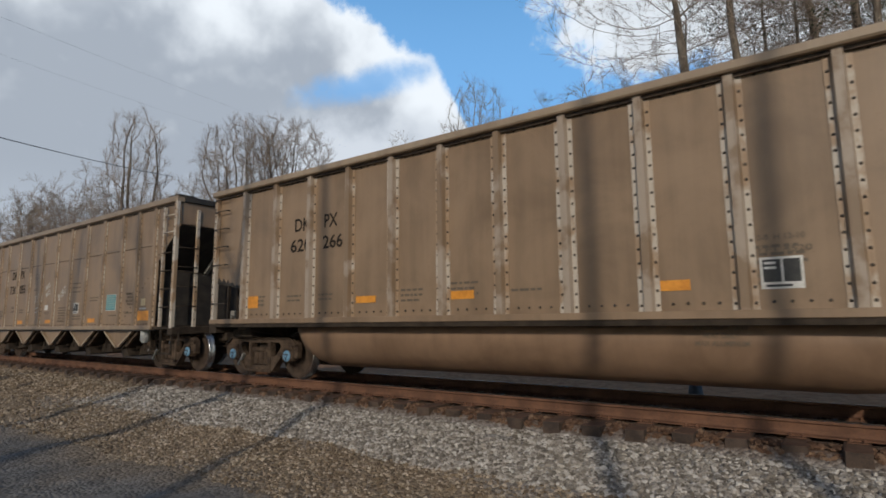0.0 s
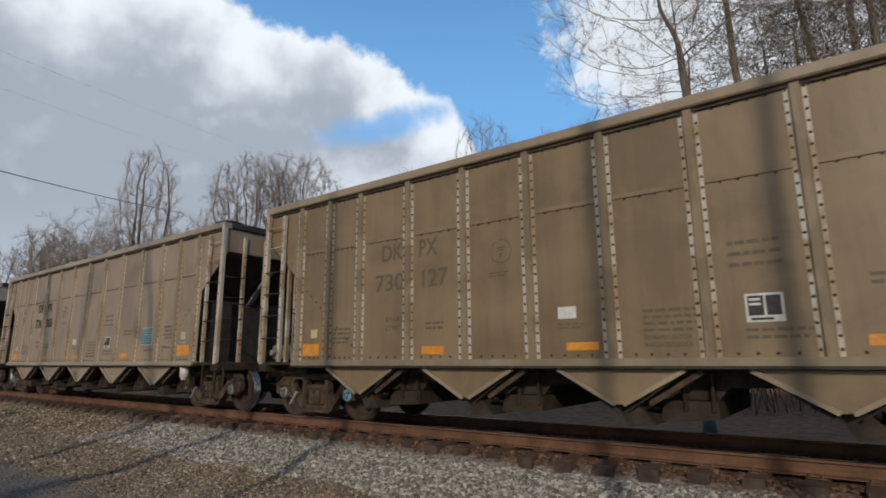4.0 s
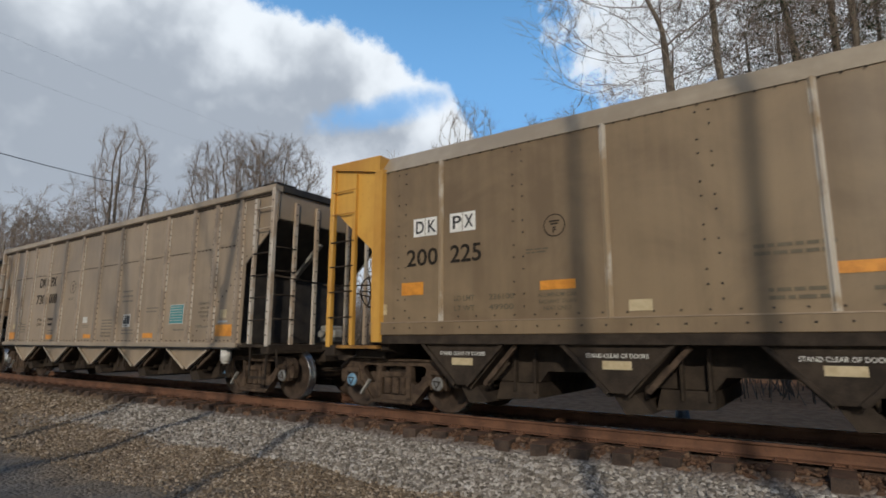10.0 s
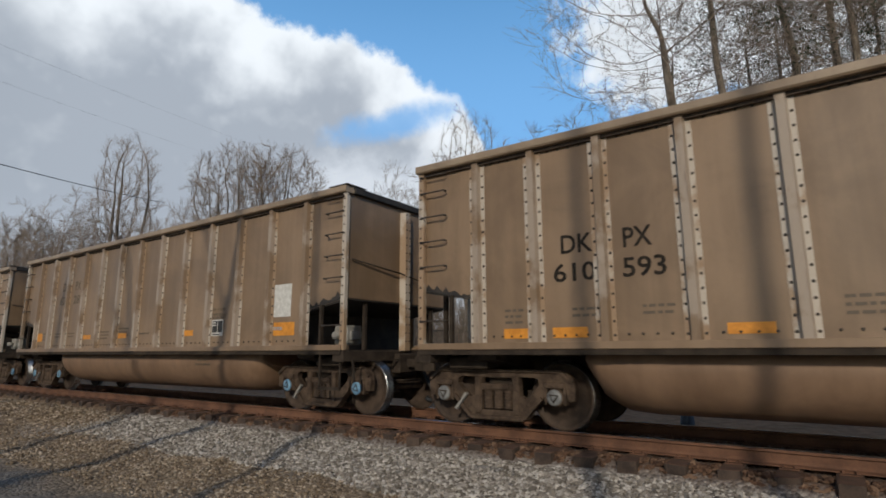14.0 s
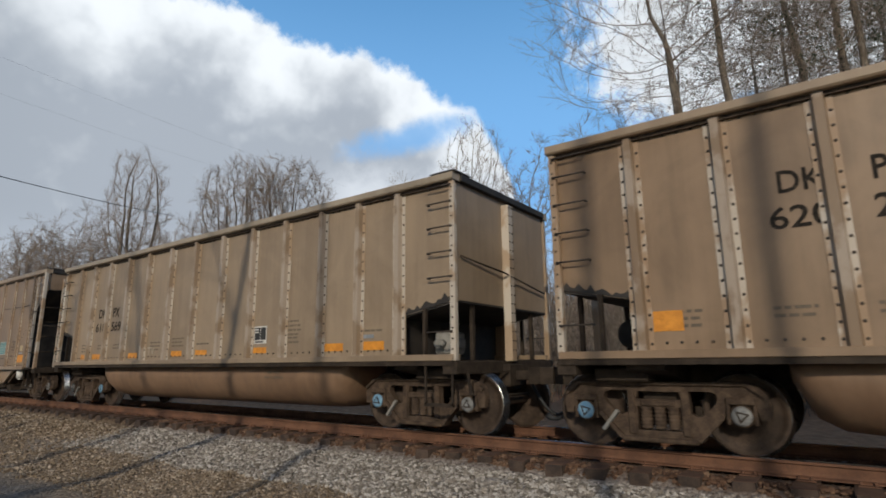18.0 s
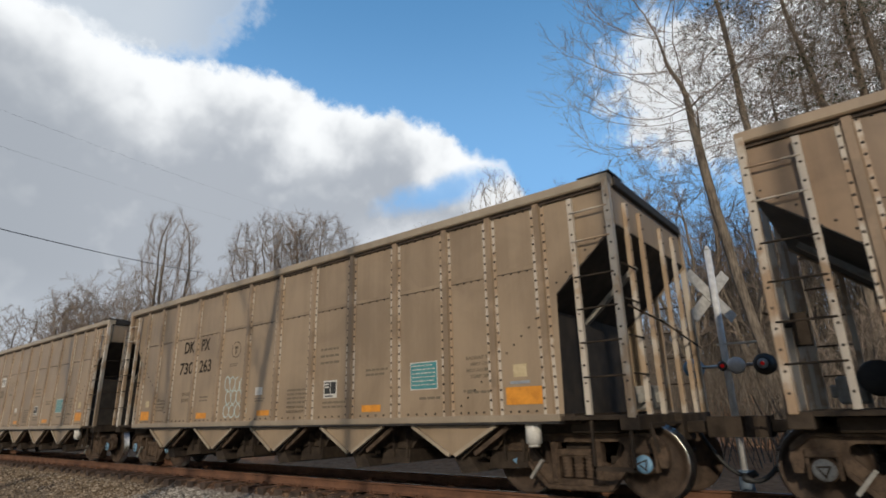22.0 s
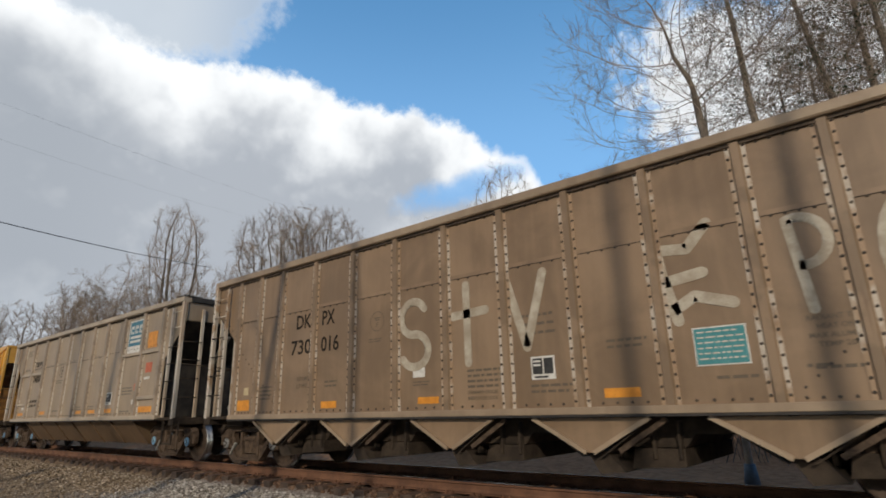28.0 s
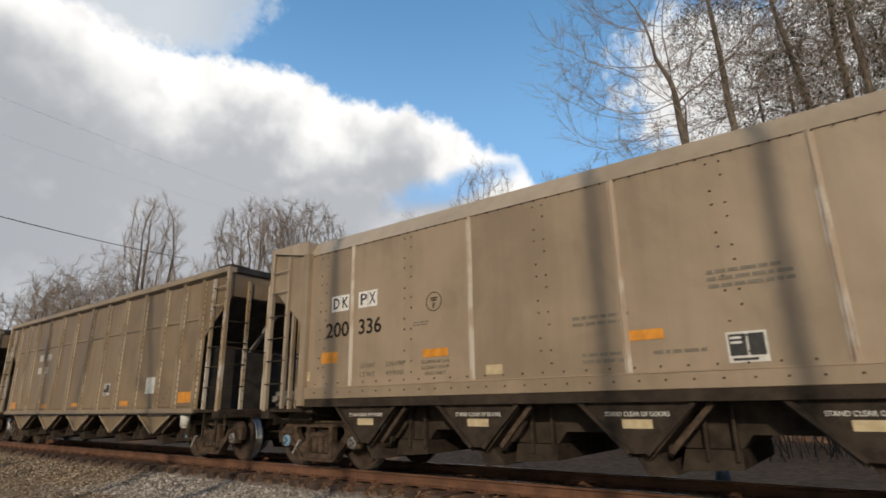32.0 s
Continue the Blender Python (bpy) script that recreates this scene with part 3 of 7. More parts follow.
def bars(car, u0, u1, z_top, rows, mat, y, h=0.035, gap=0.07, seed=1, name="small_print"):
    """Lines of print too small to read."""
    rg = random.Random(seed)
    bm = bmesh.new()
    for r in range(rows):
        z, x = z_top - r * gap, u0
        end = u1 - rg.random() * 0.25 * (u1 - u0)
        while x < end - 0.03:
            w = min(rg.uniform(0.05, 0.16), end - x)
            box(bm, x * XS + HX, (x + w) * XS + HX, y - 0.003, y, z - h, z)
            x += w + 0.025
    return tagged(part(name, bm, mat, car), "", "", "", "stuff")


def data_panel(car, u, z, y, w=0.37, h=0.30):
    p = decal(car, "data_panel", u, u + w, z, z + h, WHITE, y, "white-framed black inspection panel")
    bm = bmesh.new()
    a, b = u * XS + HX + 0.025, (u + w) * XS + HX - 0.025
    m = a + (b - a) * 0.52
    box(bm, a, m - 0.01, y - 0.008, y - 0.004, z + 0.07, z + h - 0.025)
    box(bm, m + 0.01, b, y - 0.008, y - 0.004, z + 0.07, z + h - 0.025)
    box(bm, a + 0.02, b - 0.08, y - 0.008, y - 0.004, z + 0.02, z + 0.045)
    q = part("black_field", bm, BLACK, p)
    bm = bmesh.new()
    for i in range(2):
        box(bm, a + 0.015, a + 0.12, y - 0.011, y - 0.008, z + h - 0.075 - i * 0.05, z + h - 0.05 - i * 0.05)
    part("print_line", bm, WHITE, p)
    return p


def notice(car, u, z, y, w=0.54, h=0.42):
    p = decal(car, "notice_board", u, u + w, z, z + h, WHITE, y, "teal notice board with lines of pale print")
    bm = bmesh.new()
    box(bm, u * XS + HX + 0.015, (u + w) * XS + HX - 0.015, y - 0.008, y - 0.004, z + 0.015, z + h - 0.015)
    part("teal_field", bm, TEAL, p)
    rg = random.Random(int(u * 100) + 7)
    bm = bmesh.new()
    for i in range(6):
        x, zz = u * XS + HX + 0.04, z + h - 0.07 - i * 0.058
        while x < (u + w) * XS + HX - 0.08:
            ww = min(rg.uniform(0.03, 0.10), (u + w) * XS + HX - 0.04 - x)
            box(bm, x, x + ww, y - 0.011, y - 0.008, zz + 0.006, zz + 0.022)
            x += ww + 0.02
    tagged(part("print_line", bm, CHALK, p), "", "", "", "stuff")


def ring_stencil(car, u, z, mat, y, r=0.15):
    bm = bmesh.new()
    n = 28
    for i in range(n):
        a, b = i * math.tau / n, (i + 1) * math.tau / n
        q = [(HX + u * XS + rr * math.cos(t), y - 0.003, z + rr * math.sin(t)) for rr, t in ((r, a), (r, b), (r - 0.013, b), (r - 0.013, a))]
        bm.faces.new([bm.verts.new(p) for p in q])
    box(bm, HX + u * XS - 0.07, HX + u * XS + 0.07, y - 0.003, y - 0.001, z + 0.045, z + 0.065)
    box(bm, HX + u * XS - 0.05, HX + u * XS + 0.05, y - 0.003, y - 0.001, z + 0.01, z + 0.03)
    part("round_stencil", solid(bm), mat, car)
    letters(car, "F", u - 0.03, z - 0.10, 0.08, mat, y, "stencil_letter")


def strokes(car, paths, mat, y, w, name="chalk_graffiti", label=""):
    """Hand-drawn strokes of width w along paths of (u, z)."""
    bm = bmesh.new()
    for path in paths:
        for (a, b), (c, d) in zip(path, path[1:]):
            bar(bm, (a * XS + HX, y - 0.003, b), (c * XS + HX, y - 0.003, d), w, 0.004, (0, 1, 0))
        for a, b in path:
            prism(bm, [(a * XS + HX + w / 2 * math.cos(i * math.tau / 12), b + w / 2 * math.sin(i * math.tau / 12)) for i in range(12)], along_y, y - 0.0045, y - 0.001)
    for v in bm.verts:
        v.co.y = min(max(v.co.y, y - 0.006), y - 0.001)
    return part(name, solid(bm), mat, car, label)


# ---- body pieces
def side_panels(car, posts, z0, z1, paint, y, ends=()):
    """One plate between each two posts (posts as distances from the front corner)."""
    for a, b in zip(posts, posts[1:]):
        bm = bmesh.new()
        box(bm, b + HX, a + HX, y, y + 0.014, z0, z1)
        both_sides("side_panel", bm, paint, car)
    for poly in ends:
        bm = bmesh.new()
        prism(bm, [(a * XS + HX, b) for a, b in poly], along_y, y, y + 0.014)
        both_sides("end_bay_panel", solid(bm), paint, car)


def open_end(car, s, P, paint, post_mat, z_top, z_slope, depth, gear, dark=COAL, yellow=False):
    """The open slope-sheet end of a hopper at +x (s = 1) or -x (s = -1), with posts, ladder and platform."""
    m = Matrix() if s > 0 else FAR
    key = (P, paint.name, post_mat.name, gear)
    if key not in END_CACHE:
        END_CACHE[key] = end_meshes(paint, post_mat, z_top, z_slope, depth, dark)
    E = END_CACHE[key]
    for name, me, label in E:
        part(name, me, None, car, label, m)
    if gear:
        part("brake_wheel", BRAKE_WHEEL, None, car, "", m @ Matrix.Translation((HX + 0.05, 0.45, 2.0)))
        part("air_reservoir", RESERVOIR, None, car, "", m @ Matrix.Translation((HX - 0.75, -0.1, 1.36)))
        part("brake_valve", BRAKE_VALVE, None, car, "", m @ Matrix.Translation((HX - 0.45, -0.75, 1.09)))
    else:
        part("tool_box", BRAKE_VALVE, None, car, "", m @ Matrix.Translation((HX - 0.55, 0.5, 1.09)))


END_CACHE = {}


def end_meshes(paint, post_mat, z_top, z_slope, depth, dark):
    bulk = BULK_ORANGE if dark is SLOPE_RUST else dark
    out = []

    def add(name, bm, mat, label=""):
        out.append((name, mesh_of(name, solid(bm), mat), label))

    bm = bmesh.new()
    box(bm, HX - 0.05, HX - 0.03, -1.5, 1.5, z_slope, z_top - 0.02)
    add("end_panel", bm, paint)
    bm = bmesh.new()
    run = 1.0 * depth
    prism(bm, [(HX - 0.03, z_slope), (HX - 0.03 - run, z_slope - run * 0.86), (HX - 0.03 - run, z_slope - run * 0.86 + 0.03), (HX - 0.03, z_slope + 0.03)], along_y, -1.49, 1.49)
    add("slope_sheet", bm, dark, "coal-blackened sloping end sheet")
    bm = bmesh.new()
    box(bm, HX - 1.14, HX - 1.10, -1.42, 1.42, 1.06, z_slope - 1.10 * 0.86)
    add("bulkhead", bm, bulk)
    for y in (-1.56, 1.56):
        bm = bmesh.new()
        box(bm, HX - 0.09, HX, y - 0.045, y + 0.045, 1.0, z_top, 0, 0.008)
        add("corner_post", bm, post_mat)
    for y in (-1.06, -0.52, 0.38, 0.98):
        bm = bmesh.new()
        box(bm, HX - 0.04, HX + 0.02, y - 0.035, y + 0.035, 1.02, z_top - 0.22)
        add("end_post", bm, post_mat)
    for y in (-1.57, 1.57):
        bm = bmesh.new()
        box(bm, HX - 0.60, HX - 0.53, y - 0.03, y + 0.03, 1.04, z_top - 0.16)
        add("ladder_post", bm, post_mat)
        for i, z in enumerate((1.48, 1.90, 2.32, 2.74, 3.22, 3.62)):
            bm = bmesh.new()
            yy = y - 0.03 * (1 if y < 0 else -1)
            rod(bm, (HX - 0.58, yy, z), (HX - 0.05, yy, z), 0.013, 6)
            add("ladder_rung", bm, post_mat if z > 3.1 else UNDER)
    for z in (1.50, 1.95, 2.40, 2.85):
        bm = bmesh.new()
        rod(bm, (HX + 0.02, -1.52, z), (HX + 0.03, -1.06, z), 0.013, 6)
        add("end_rung", bm, UNDER)
    bm = bmesh.new()
    bar(bm, (HX - 0.25, -0.18, z_slope - 0.28), (HX - 1.35, -0.18, z_slope - 1.22), 0.10, 0.07)
    add("slope_brace", bm, BRACE, "pale diagonal slope-sheet brace")
    bm = bmesh.new()
    rod(bm, (HX + 0.06, -1.55, 2.30), (HX + 0.10, -0.4, 2.22), 0.014, 6)
    rod(bm, (HX + 0.10, -0.4, 2.22), (HX + 0.06, 1.5, 2.02), 0.014, 6)
    add("grab_rail", bm, UNDER)
    bm = bmesh.new()
    box(bm, HX - 0.20, HX + 0.03, -1.58, 1.58, 0.86, 1.03, 0, 0.01)
    add("end_sill", bm, UNDER)
    bm = bmesh.new()
    box(bm, HX - 1.10, HX - 0.20, -1.55, 1.55, 0.98, 1.03)
    add("end_platform", bm, UNDER if bulk is dark else BULK_ORANGE)
    bm = bmesh.new()
    for y in (-1.52,):
        for x0 in (HX - 0.58, HX - 0.10):
            bar(bm, (x0, y, 0.98), (x0, y, 0.42), 0.03, 0.03)
        bar(bm, (HX - 0.60, y, 0.43), (HX - 0.08, y, 0.43), 0.03, 0.05)
    add("sill_step", bm, UNDER)
    return out


def coal_fringe(car, a, b, depth, y, seed):
    """Ragged coal stain on the near side above a cut edge from a to b, both (u, z)."""
    rg = random.Random(seed)
    n = 16
    low = [(a[0] + (b[0] - a[0]) * i / n, a[1] + (b[1] - a[1]) * i / n) for i in range(n + 1)]
    high = [(u, z + depth * rg.uniform(0.25, 1.0) * (1.25 if i % 3 == 0 else 0.7)) for i, (u, z) in enumerate(low)]
    bm = bmesh.new()
    for i in range(n):
        q = [low[i], low[i + 1], high[i + 1], high[i]]
        bm.faces.new([bm.verts.new((u * XS + HX, y - 0.004, z)) for u, z in q])
    bmesh.ops.remove_doubles(bm, verts=bm.verts, dist=0.0005)
    grown = bmesh.ops.extrude_face_region(bm, geom=list(bm.faces))
    for g in grown["geom"]:
        if isinstance(g, bmesh.types.BMVert):
            g.co.y = y
    return part("coal_stain", solid(bm), COAL, car, "ragged black coal stain")


def end_rivets(car, key, rows_y, rows_x, z0, z1, step):
    """Rivet columns on end posts: rows_y as (x, y) facing the side, rows_x as (x, y) facing the end."""
    def make(rows, normal):
        n = int((z1 - z0) / step)
        return rivet_mesh([(x, y, z0 + (z1 - z0) * i / n) for x, y in rows for i in range(n + 1)], normal, RIVET, 0.017)
    side = shared((key, "side rivets"), lambda: make(rows_y, (0, -1, 0)))
    face = shared((key, "end rivets"), lambda: make(rows_x, (1, 0, 0)))
    back = shared((key, "rear side rivets"), lambda: make([(-x, y) for x, y in rows_y], (0, -1, 0)))
    for me, m in ((side, Matrix()), (back, Matrix()), (face, Matrix()), (face, FAR)):
        tagged(part("rivets", me, None, car, "", m), "", "", "", "stuff")


def slope_rivets(car):
    """Diagonal rivet lines that follow the slope sheets behind the end panels, on the near side."""
    def make():
        spots = []
        for s in (1, -1):
            for i in range(6):
                spots.append((s * (HX - 0.14 - 0.15 * i), -1.502, 3.36 - 0.123 * i))
            for x0, z0 in ((5.75, 2.30), (4.93, 1.62)):
                for i in range(5):
                    spots.append((s * (x0 - 0.125 * i), -1.502, z0 - 0.105 * i))
        return rivet_mesh(spots, (0, -1, 0), RIVET, 0.017)
    tagged(part("rivets", shared(("hopper", "slope rivets"), make), None, car), "", "", "", "stuff")


def top_chord(car, z0, z1, y_out, mat, slant=0.0):
    """Top rails along both sides and across both ends, painted shade under the side rails, black corner caps."""
    bm = bmesh.new()
    prism(bm, [(-y_out, z0), (-y_out - 0.02, z0 + 0.02), (-y_out - 0.02 + slant, z1 - 0.01), (-y_out + 0.03 + slant, z1), (-1.42 + slant, z1), (-1.42 + slant, z0)], along_x, -HX, HX)
    both_sides("top_chord", solid(bm), mat, car)
    # dark strip under each side rail stands in for the shadow it casts
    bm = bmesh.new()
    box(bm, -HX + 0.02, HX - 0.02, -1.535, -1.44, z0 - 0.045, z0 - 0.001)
    both_sides("chord_lip", bm, GRIME_AND_SHADE, car)
    bm = bmesh.new()
    box(bm, HX - 0.10, HX + 0.03, -1.42 + slant, 1.42 - slant, z0, z1 - 0.004, 0, 0.01)
    both_sides("end_chord", bm, COAL, car)
    bm = bmesh.new()
    prism(bm, [(HX + 0.04, -y_out + slant - 0.025), (HX + 0.04, -y_out + slant + 0.45), (HX - 0.42, -y_out + slant - 0.025)], along_z, z1 + 0.001, z1 + 0.016)
    both_sides("corner_cap", solid(bm), COAL, car)


def hopper_pockets(car, us, half, z_top, z_low, plate, edge, y=1.50, blunt=0.05, text=None):
    """Under-sill pockets: a V-shaped side plate, sloping sheets and a discharge door each."""
    for u in us:
        x = u + HX
        bm = bmesh.new()
        prism(bm, [(x - half, z_top), (x + half, z_top), (x + blunt, z_low), (x - blunt, z_low)], along_y, -y, -y + 0.03)
        v = both_sides("pocket_plate", solid(bm), plate, car)
        bm = bmesh.new()
        for s in (-1, 1):
            bar(bm, (x + s * half, -y - 0.02, z_top), (x + s * blunt, -y - 0.02, z_low), 0.05, 0.05, (0, 1, 0))
        both_sides("pocket_edge", solid(bm), edge, car)
        bm = bmesh.new()
        for s in (-1, 1):
            prism(bm, [(x + s * half, z_top), (x + s * 0.10, z_low - 0.05), (x + s * 0.13, z_low - 0.05), (x + s * (half + 0.03), z_top)], along_y, -y + 0.03, y - 0.03)
        part("pocket_sheet", solid(bm), UNDER, car)
        bm = bmesh.new()
        prism(bm, [(x - 0.12, z_low + 0.02), (x + 0.14, z_low + 0.02), (x + 0.36, z_low - 0.22), (x + 0.05, z_low - 0.25)], along_y, -y + 0.12, y - 0.12)
        prism(bm, [(x + 0.40, z_low + 0.04), (x + 0.98, z_low + 0.04), (x + 0.98, z_low - 0.16), (x + 0.34, z_low - 0.20)], along_y, -y + 0.38, y - 0.38)
        part("discharge_door", solid(bm), UNDER, car)
        bm = bmesh.new()
        prism(bm, [(x + 0.06, z_top), (x + 2.06, z_top), (x + 1.98, z_low + 0.20), (x + 1.10, z_low + 0.20), (x + 0.98, z_low + 0.05), (x + 0.14, z_low + 0.05)], along_y, -1.05, 1.05)
        for dx in (0.22, 0.62, 0.92):
            box(bm, x + dx, x + dx + 0.04, -1.16, -1.052, z_low - 0.08, z_top - 0.05, 0, 0.008)
        part("gate_housing", solid(bm), UNDER, car)
        bm = bmesh.new()
        bar(bm, (x + half + 0.16, -y + 0.06, z_top - 0.02), (x + 0.34, -y + 0.06, z_low + 0.02), 0.06, 0.06, (0, 1, 0))
        both_sides("gate_strut", solid(bm), BOGIE, car)


def side_sill(car, z0, z1, y_out, x_end, mat):
    bm = bmesh.new()
    box(bm, -x_end, x_end, -y_out, -1.40, z0, z1, 0, 0.006)
    both_sides("side_sill", bm, mat, car)
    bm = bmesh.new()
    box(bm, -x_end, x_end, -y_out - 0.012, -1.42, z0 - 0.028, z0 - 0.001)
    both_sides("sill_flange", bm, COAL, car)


H_POSTS = [-1.11, -1.94] + [-2.78 - 1.075 * i for i in range(9)] + [-12.16, -12.95]
G_POSTS = {"620": [-1.08 - 0.986 * i for i in range(13)], "610": [-1.15, -2.03, -2.95, -3.95, -4.97, -6.01, -7.05, -8.09, -9.13, -10.15, -11.15, -12.07, -12.95]}
T_POSTS = [-1.16, -2.32, -3.60, -4.86, -5.92, -6.98, -8.06, -9.16, -10.42, -11.70, -12.82]
S_POSTS = [-2.33, -4.85, -7.00, -9.20, -11.66]
H_RIVETS = {}


def riveted(car, kind, posts, half, z0, z1, seams, y, step=0.135, ends=True):
    """Rivet rows up the post flanges and along the seams."""
    if kind not in H_RIVETS:
        spots = []
        for p in posts:
            n = int((z1 - z0) / step)
            for i in range(n + 1):
                for s in (-1, 1):
                    spots.append((p + HX + s * half, y - 0.012, z0 + 0.05 + i * (z1 - z0 - 0.1) / n))
        for zs in seams:
            for a, b in zip(posts, posts[1:]):
                n = 5
                for i in range(1, n):
                    spots.append((b + HX + half + (a - b - 2 * half) * i / n, y - 0.002, zs))
        H_RIVETS[kind] = rivet_mesh(spots, (0, -1, 0), RIVET)
    r = part("rivets", H_RIVETS[kind], None, car)
    tagged(r, "", "", "", "stuff")
    r = part("rivets", H_RIVETS[kind], None, car, "", FAR)
    tagged(r, "", "", "", "stuff")


SHARED = {}


def shared(key, make):
    if key not in SHARED:
        SHARED[key] = make()
    return SHARED[key]


def posts_of(car, kind, tint, posts, w, out, flange, z0, z1, y):
    me = shared((kind, tint, "post"), lambda: mesh_of("side_post", hat_post(w, out, flange, z0, z1, y), (WEB if kind == "gondola" else WEB_DULL)[tint], FLANGE[tint]))
    for p in posts:
        part("side_post", me, None, car, "", Matrix.Translation((p + HX, 0, 0)))
        part("side_post", me, None, car, "", FAR @ Matrix.Translation((p + HX, 0, 0)))


def hopper_car(tint, caps):
    """Five-pocket hopper with outside posts, sloping ends and a riveted seam."""
    car = new("hopper_car")
    p = PAINT[tint]
    side_panels(car, H_POSTS, 1.06, 3.95, p, -1.50, [[(-1.176, 1.06), (-1.176, 3.95), (0.0, 3.95), (0.0, 3.36), (-0.95, 2.58), (-0.98, 1.06)],
                                                     [(-13.42, 1.06), (-13.61, 1.06), (-13.65, 2.58), (-14.6, 3.36), (-14.6, 3.95), (-13.42, 3.95)]])
    posts_of(car, "hopper", tint, H_POSTS, 0.125, 0.050, 0.046, 1.06, 3.95, -1.50)
    bm = bmesh.new()
    box(bm, -5.86, 5.86, -1.507, -1.50, 3.005, 3.06)
    both_sides("seam_strip", bm, p, car)
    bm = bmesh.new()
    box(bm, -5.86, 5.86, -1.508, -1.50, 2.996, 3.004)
    both_sides("seam_edge", bm, GRIME_AND_SHADE, car)
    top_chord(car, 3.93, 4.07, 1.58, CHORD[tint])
    side_sill(car, 0.97, 1.06, 1.60, 6.03, CHORD[tint])
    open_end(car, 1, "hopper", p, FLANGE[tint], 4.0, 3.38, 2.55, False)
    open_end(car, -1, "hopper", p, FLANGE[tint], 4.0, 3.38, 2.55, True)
    hopper_pockets(car, [-2.72, -4.88, -7.04, -9.22, -11.36], 0.76, 0.93, 0.53, p, CHORD[tint], 1.5)
    coal_fringe(car, (-0.03, 3.335), (-0.95, 2.575), 0.045, -1.50, 3)
    coal_fringe(car, (-13.65, 2.575), (-14.57, 3.335), 0.04, -1.50, 4)
    slope_rivets(car)
    end_rivets(car, "hopper", [(HX - 0.045, -1.605), (HX - 0.565, -1.60)], [(HX + 0.02, yy) for yy in (-1.06, -0.52, 0.38, 0.98)], 1.2, 3.75, 0.21)
    riveted(car, "hopper", H_POSTS, 0.0865, 1.08, 3.92, [2.99, 1.10, 3.875], -1.50)
    bm = bmesh.new()
    rod(bm, (-1.42 + HX, -1.46, 0.70), (-1.42 + HX, -1.46, 0.965), 0.105, 16)
    rod(bm, (-1.42 + HX, -1.46, 0.66), (-1.42 + HX, -1.46, 0.70), 0.075, 16)
    solid(bm)
    part("valve_box", bm, WHITE, car, "pale grey round valve housing under the sill")
    return car, running_gear(car, caps)


def gondola_car(tint, caps, series):
    """Bathtub gondola: close posts, a rounded tub between the bogies, cut-away end bays."""
    car = new("gondola_car")
    posts = G_POSTS[series]
    f0, f1 = posts[0] / XS, posts[-1] / XS
    p = PAINT[tint]
    side_panels(car, posts, 1.18, 3.80, p, -1.48, [[(f0, 1.18), (f0, 3.80), (-0.05, 3.80), (-0.05, 1.97), (-1.06, 1.78), (-1.06, 1.18)],
                                                     [(f1, 1.18), (-13.62, 1.18), (-13.62, 1.78), (-14.55, 1.97), (-14.55, 3.80), (f1, 3.80)]])
    posts_of(car, "gondola", tint, posts, 0.13, 0.085, 0.06, 1.18, 3.80, -1.48)
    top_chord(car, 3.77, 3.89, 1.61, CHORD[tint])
    bm = bmesh.new()
    box(bm, -HX + 0.05, HX - 0.05, -1.62, -1.40, 1.09, 1.18, 0, 0.006)
    both_sides("side_sill", bm, p, car)
    bm = bmesh.new()
    box(bm, -HX + 0.05, HX - 0.05, -1.60, -1.42, 1.02, 1.088)
    both_sides("sill_flange", bm, UNDER, car)
    # tub with rounded bottom and closed ends
    bm = bmesh.new()
    sec = [(1.36, 1.04), (1.36, 0.80), (1.28, 0.58), (1.10, 0.40), (0.85, 0.30), (0.4, 0.27), (-0.4, 0.27), (-0.85, 0.30), (-1.10, 0.40), (-1.28, 0.58), (-1.36, 0.80), (-1.36, 1.04)]

    def ring(x, k, lift):
        return [(x, y * k, 1.04 - (1.04 - z) * lift) for y, z in sec]
    loft(bm, [ring(HX - 2.45, 0.93, 0.35), ring(HX - 2.62, 0.97, 0.80), ring(HX - 2.85, 0.99, 0.96), ring(HX - 3.2, 1.0, 1.0), ring(-HX + 3.2, 1.0, 1.0), ring(-HX + 2.85, 0.99, 0.96),
              ring(-HX + 2.62, 0.97, 0.80), ring(-HX + 2.45, 0.93, 0.35)], True)
    part("tub", solid(bm), TUB, car, "rounded low-slung tub")
    for s, m in ((1, Matrix()), (-1, FAR)):
        key = ("gondola_end", tint)
        for name, me, label in shared(key, lambda: gondola_end(p, FLANGE[tint], CHORD[tint])):
            part(name, me, None, car, label, m)
        part("brake_valve", BRAKE_VALVE, None, car, "", m @ Matrix.Translation((HX - 0.62, -0.85, 1.19)))
        if s < 0:
            part("air_reservoir", RESERVOIR, None, car, "", m @ Matrix.Translation((HX - 0.6, 0.1, 1.42)))
            part("brake_wheel", BRAKE_WHEEL, None, car, "", m @ Matrix.Translation((HX + 0.08, 0.6, 2.3)))
    bm = bmesh.new()
    box(bm, -HX + 0.06, HX - 0.06, -1.47, 1.47, 1.06, 1.10)
    part("floor_plate", bm, UNDER, car)
    coal_fringe(car, (-0.10, 1.96), (-1.06, 1.785), 0.13, -1.48, 5)
    coal_fringe(car, (-13.62, 1.785), (-14.50, 1.96), 0.11, -1.48, 6)
    end_rivets(car, "gondola", [(HX - 0.065, -1.575)], [(HX + 0.07, -0.045), (HX + 0.07, 0.045)], 1.25, 3.66, 0.15)
    riveted(car, "gondola" + series, posts, 0.095, 1.20, 3.78, [1.26, 3.72], -1.48, 0.17)
    return car, running_gear(car, caps)


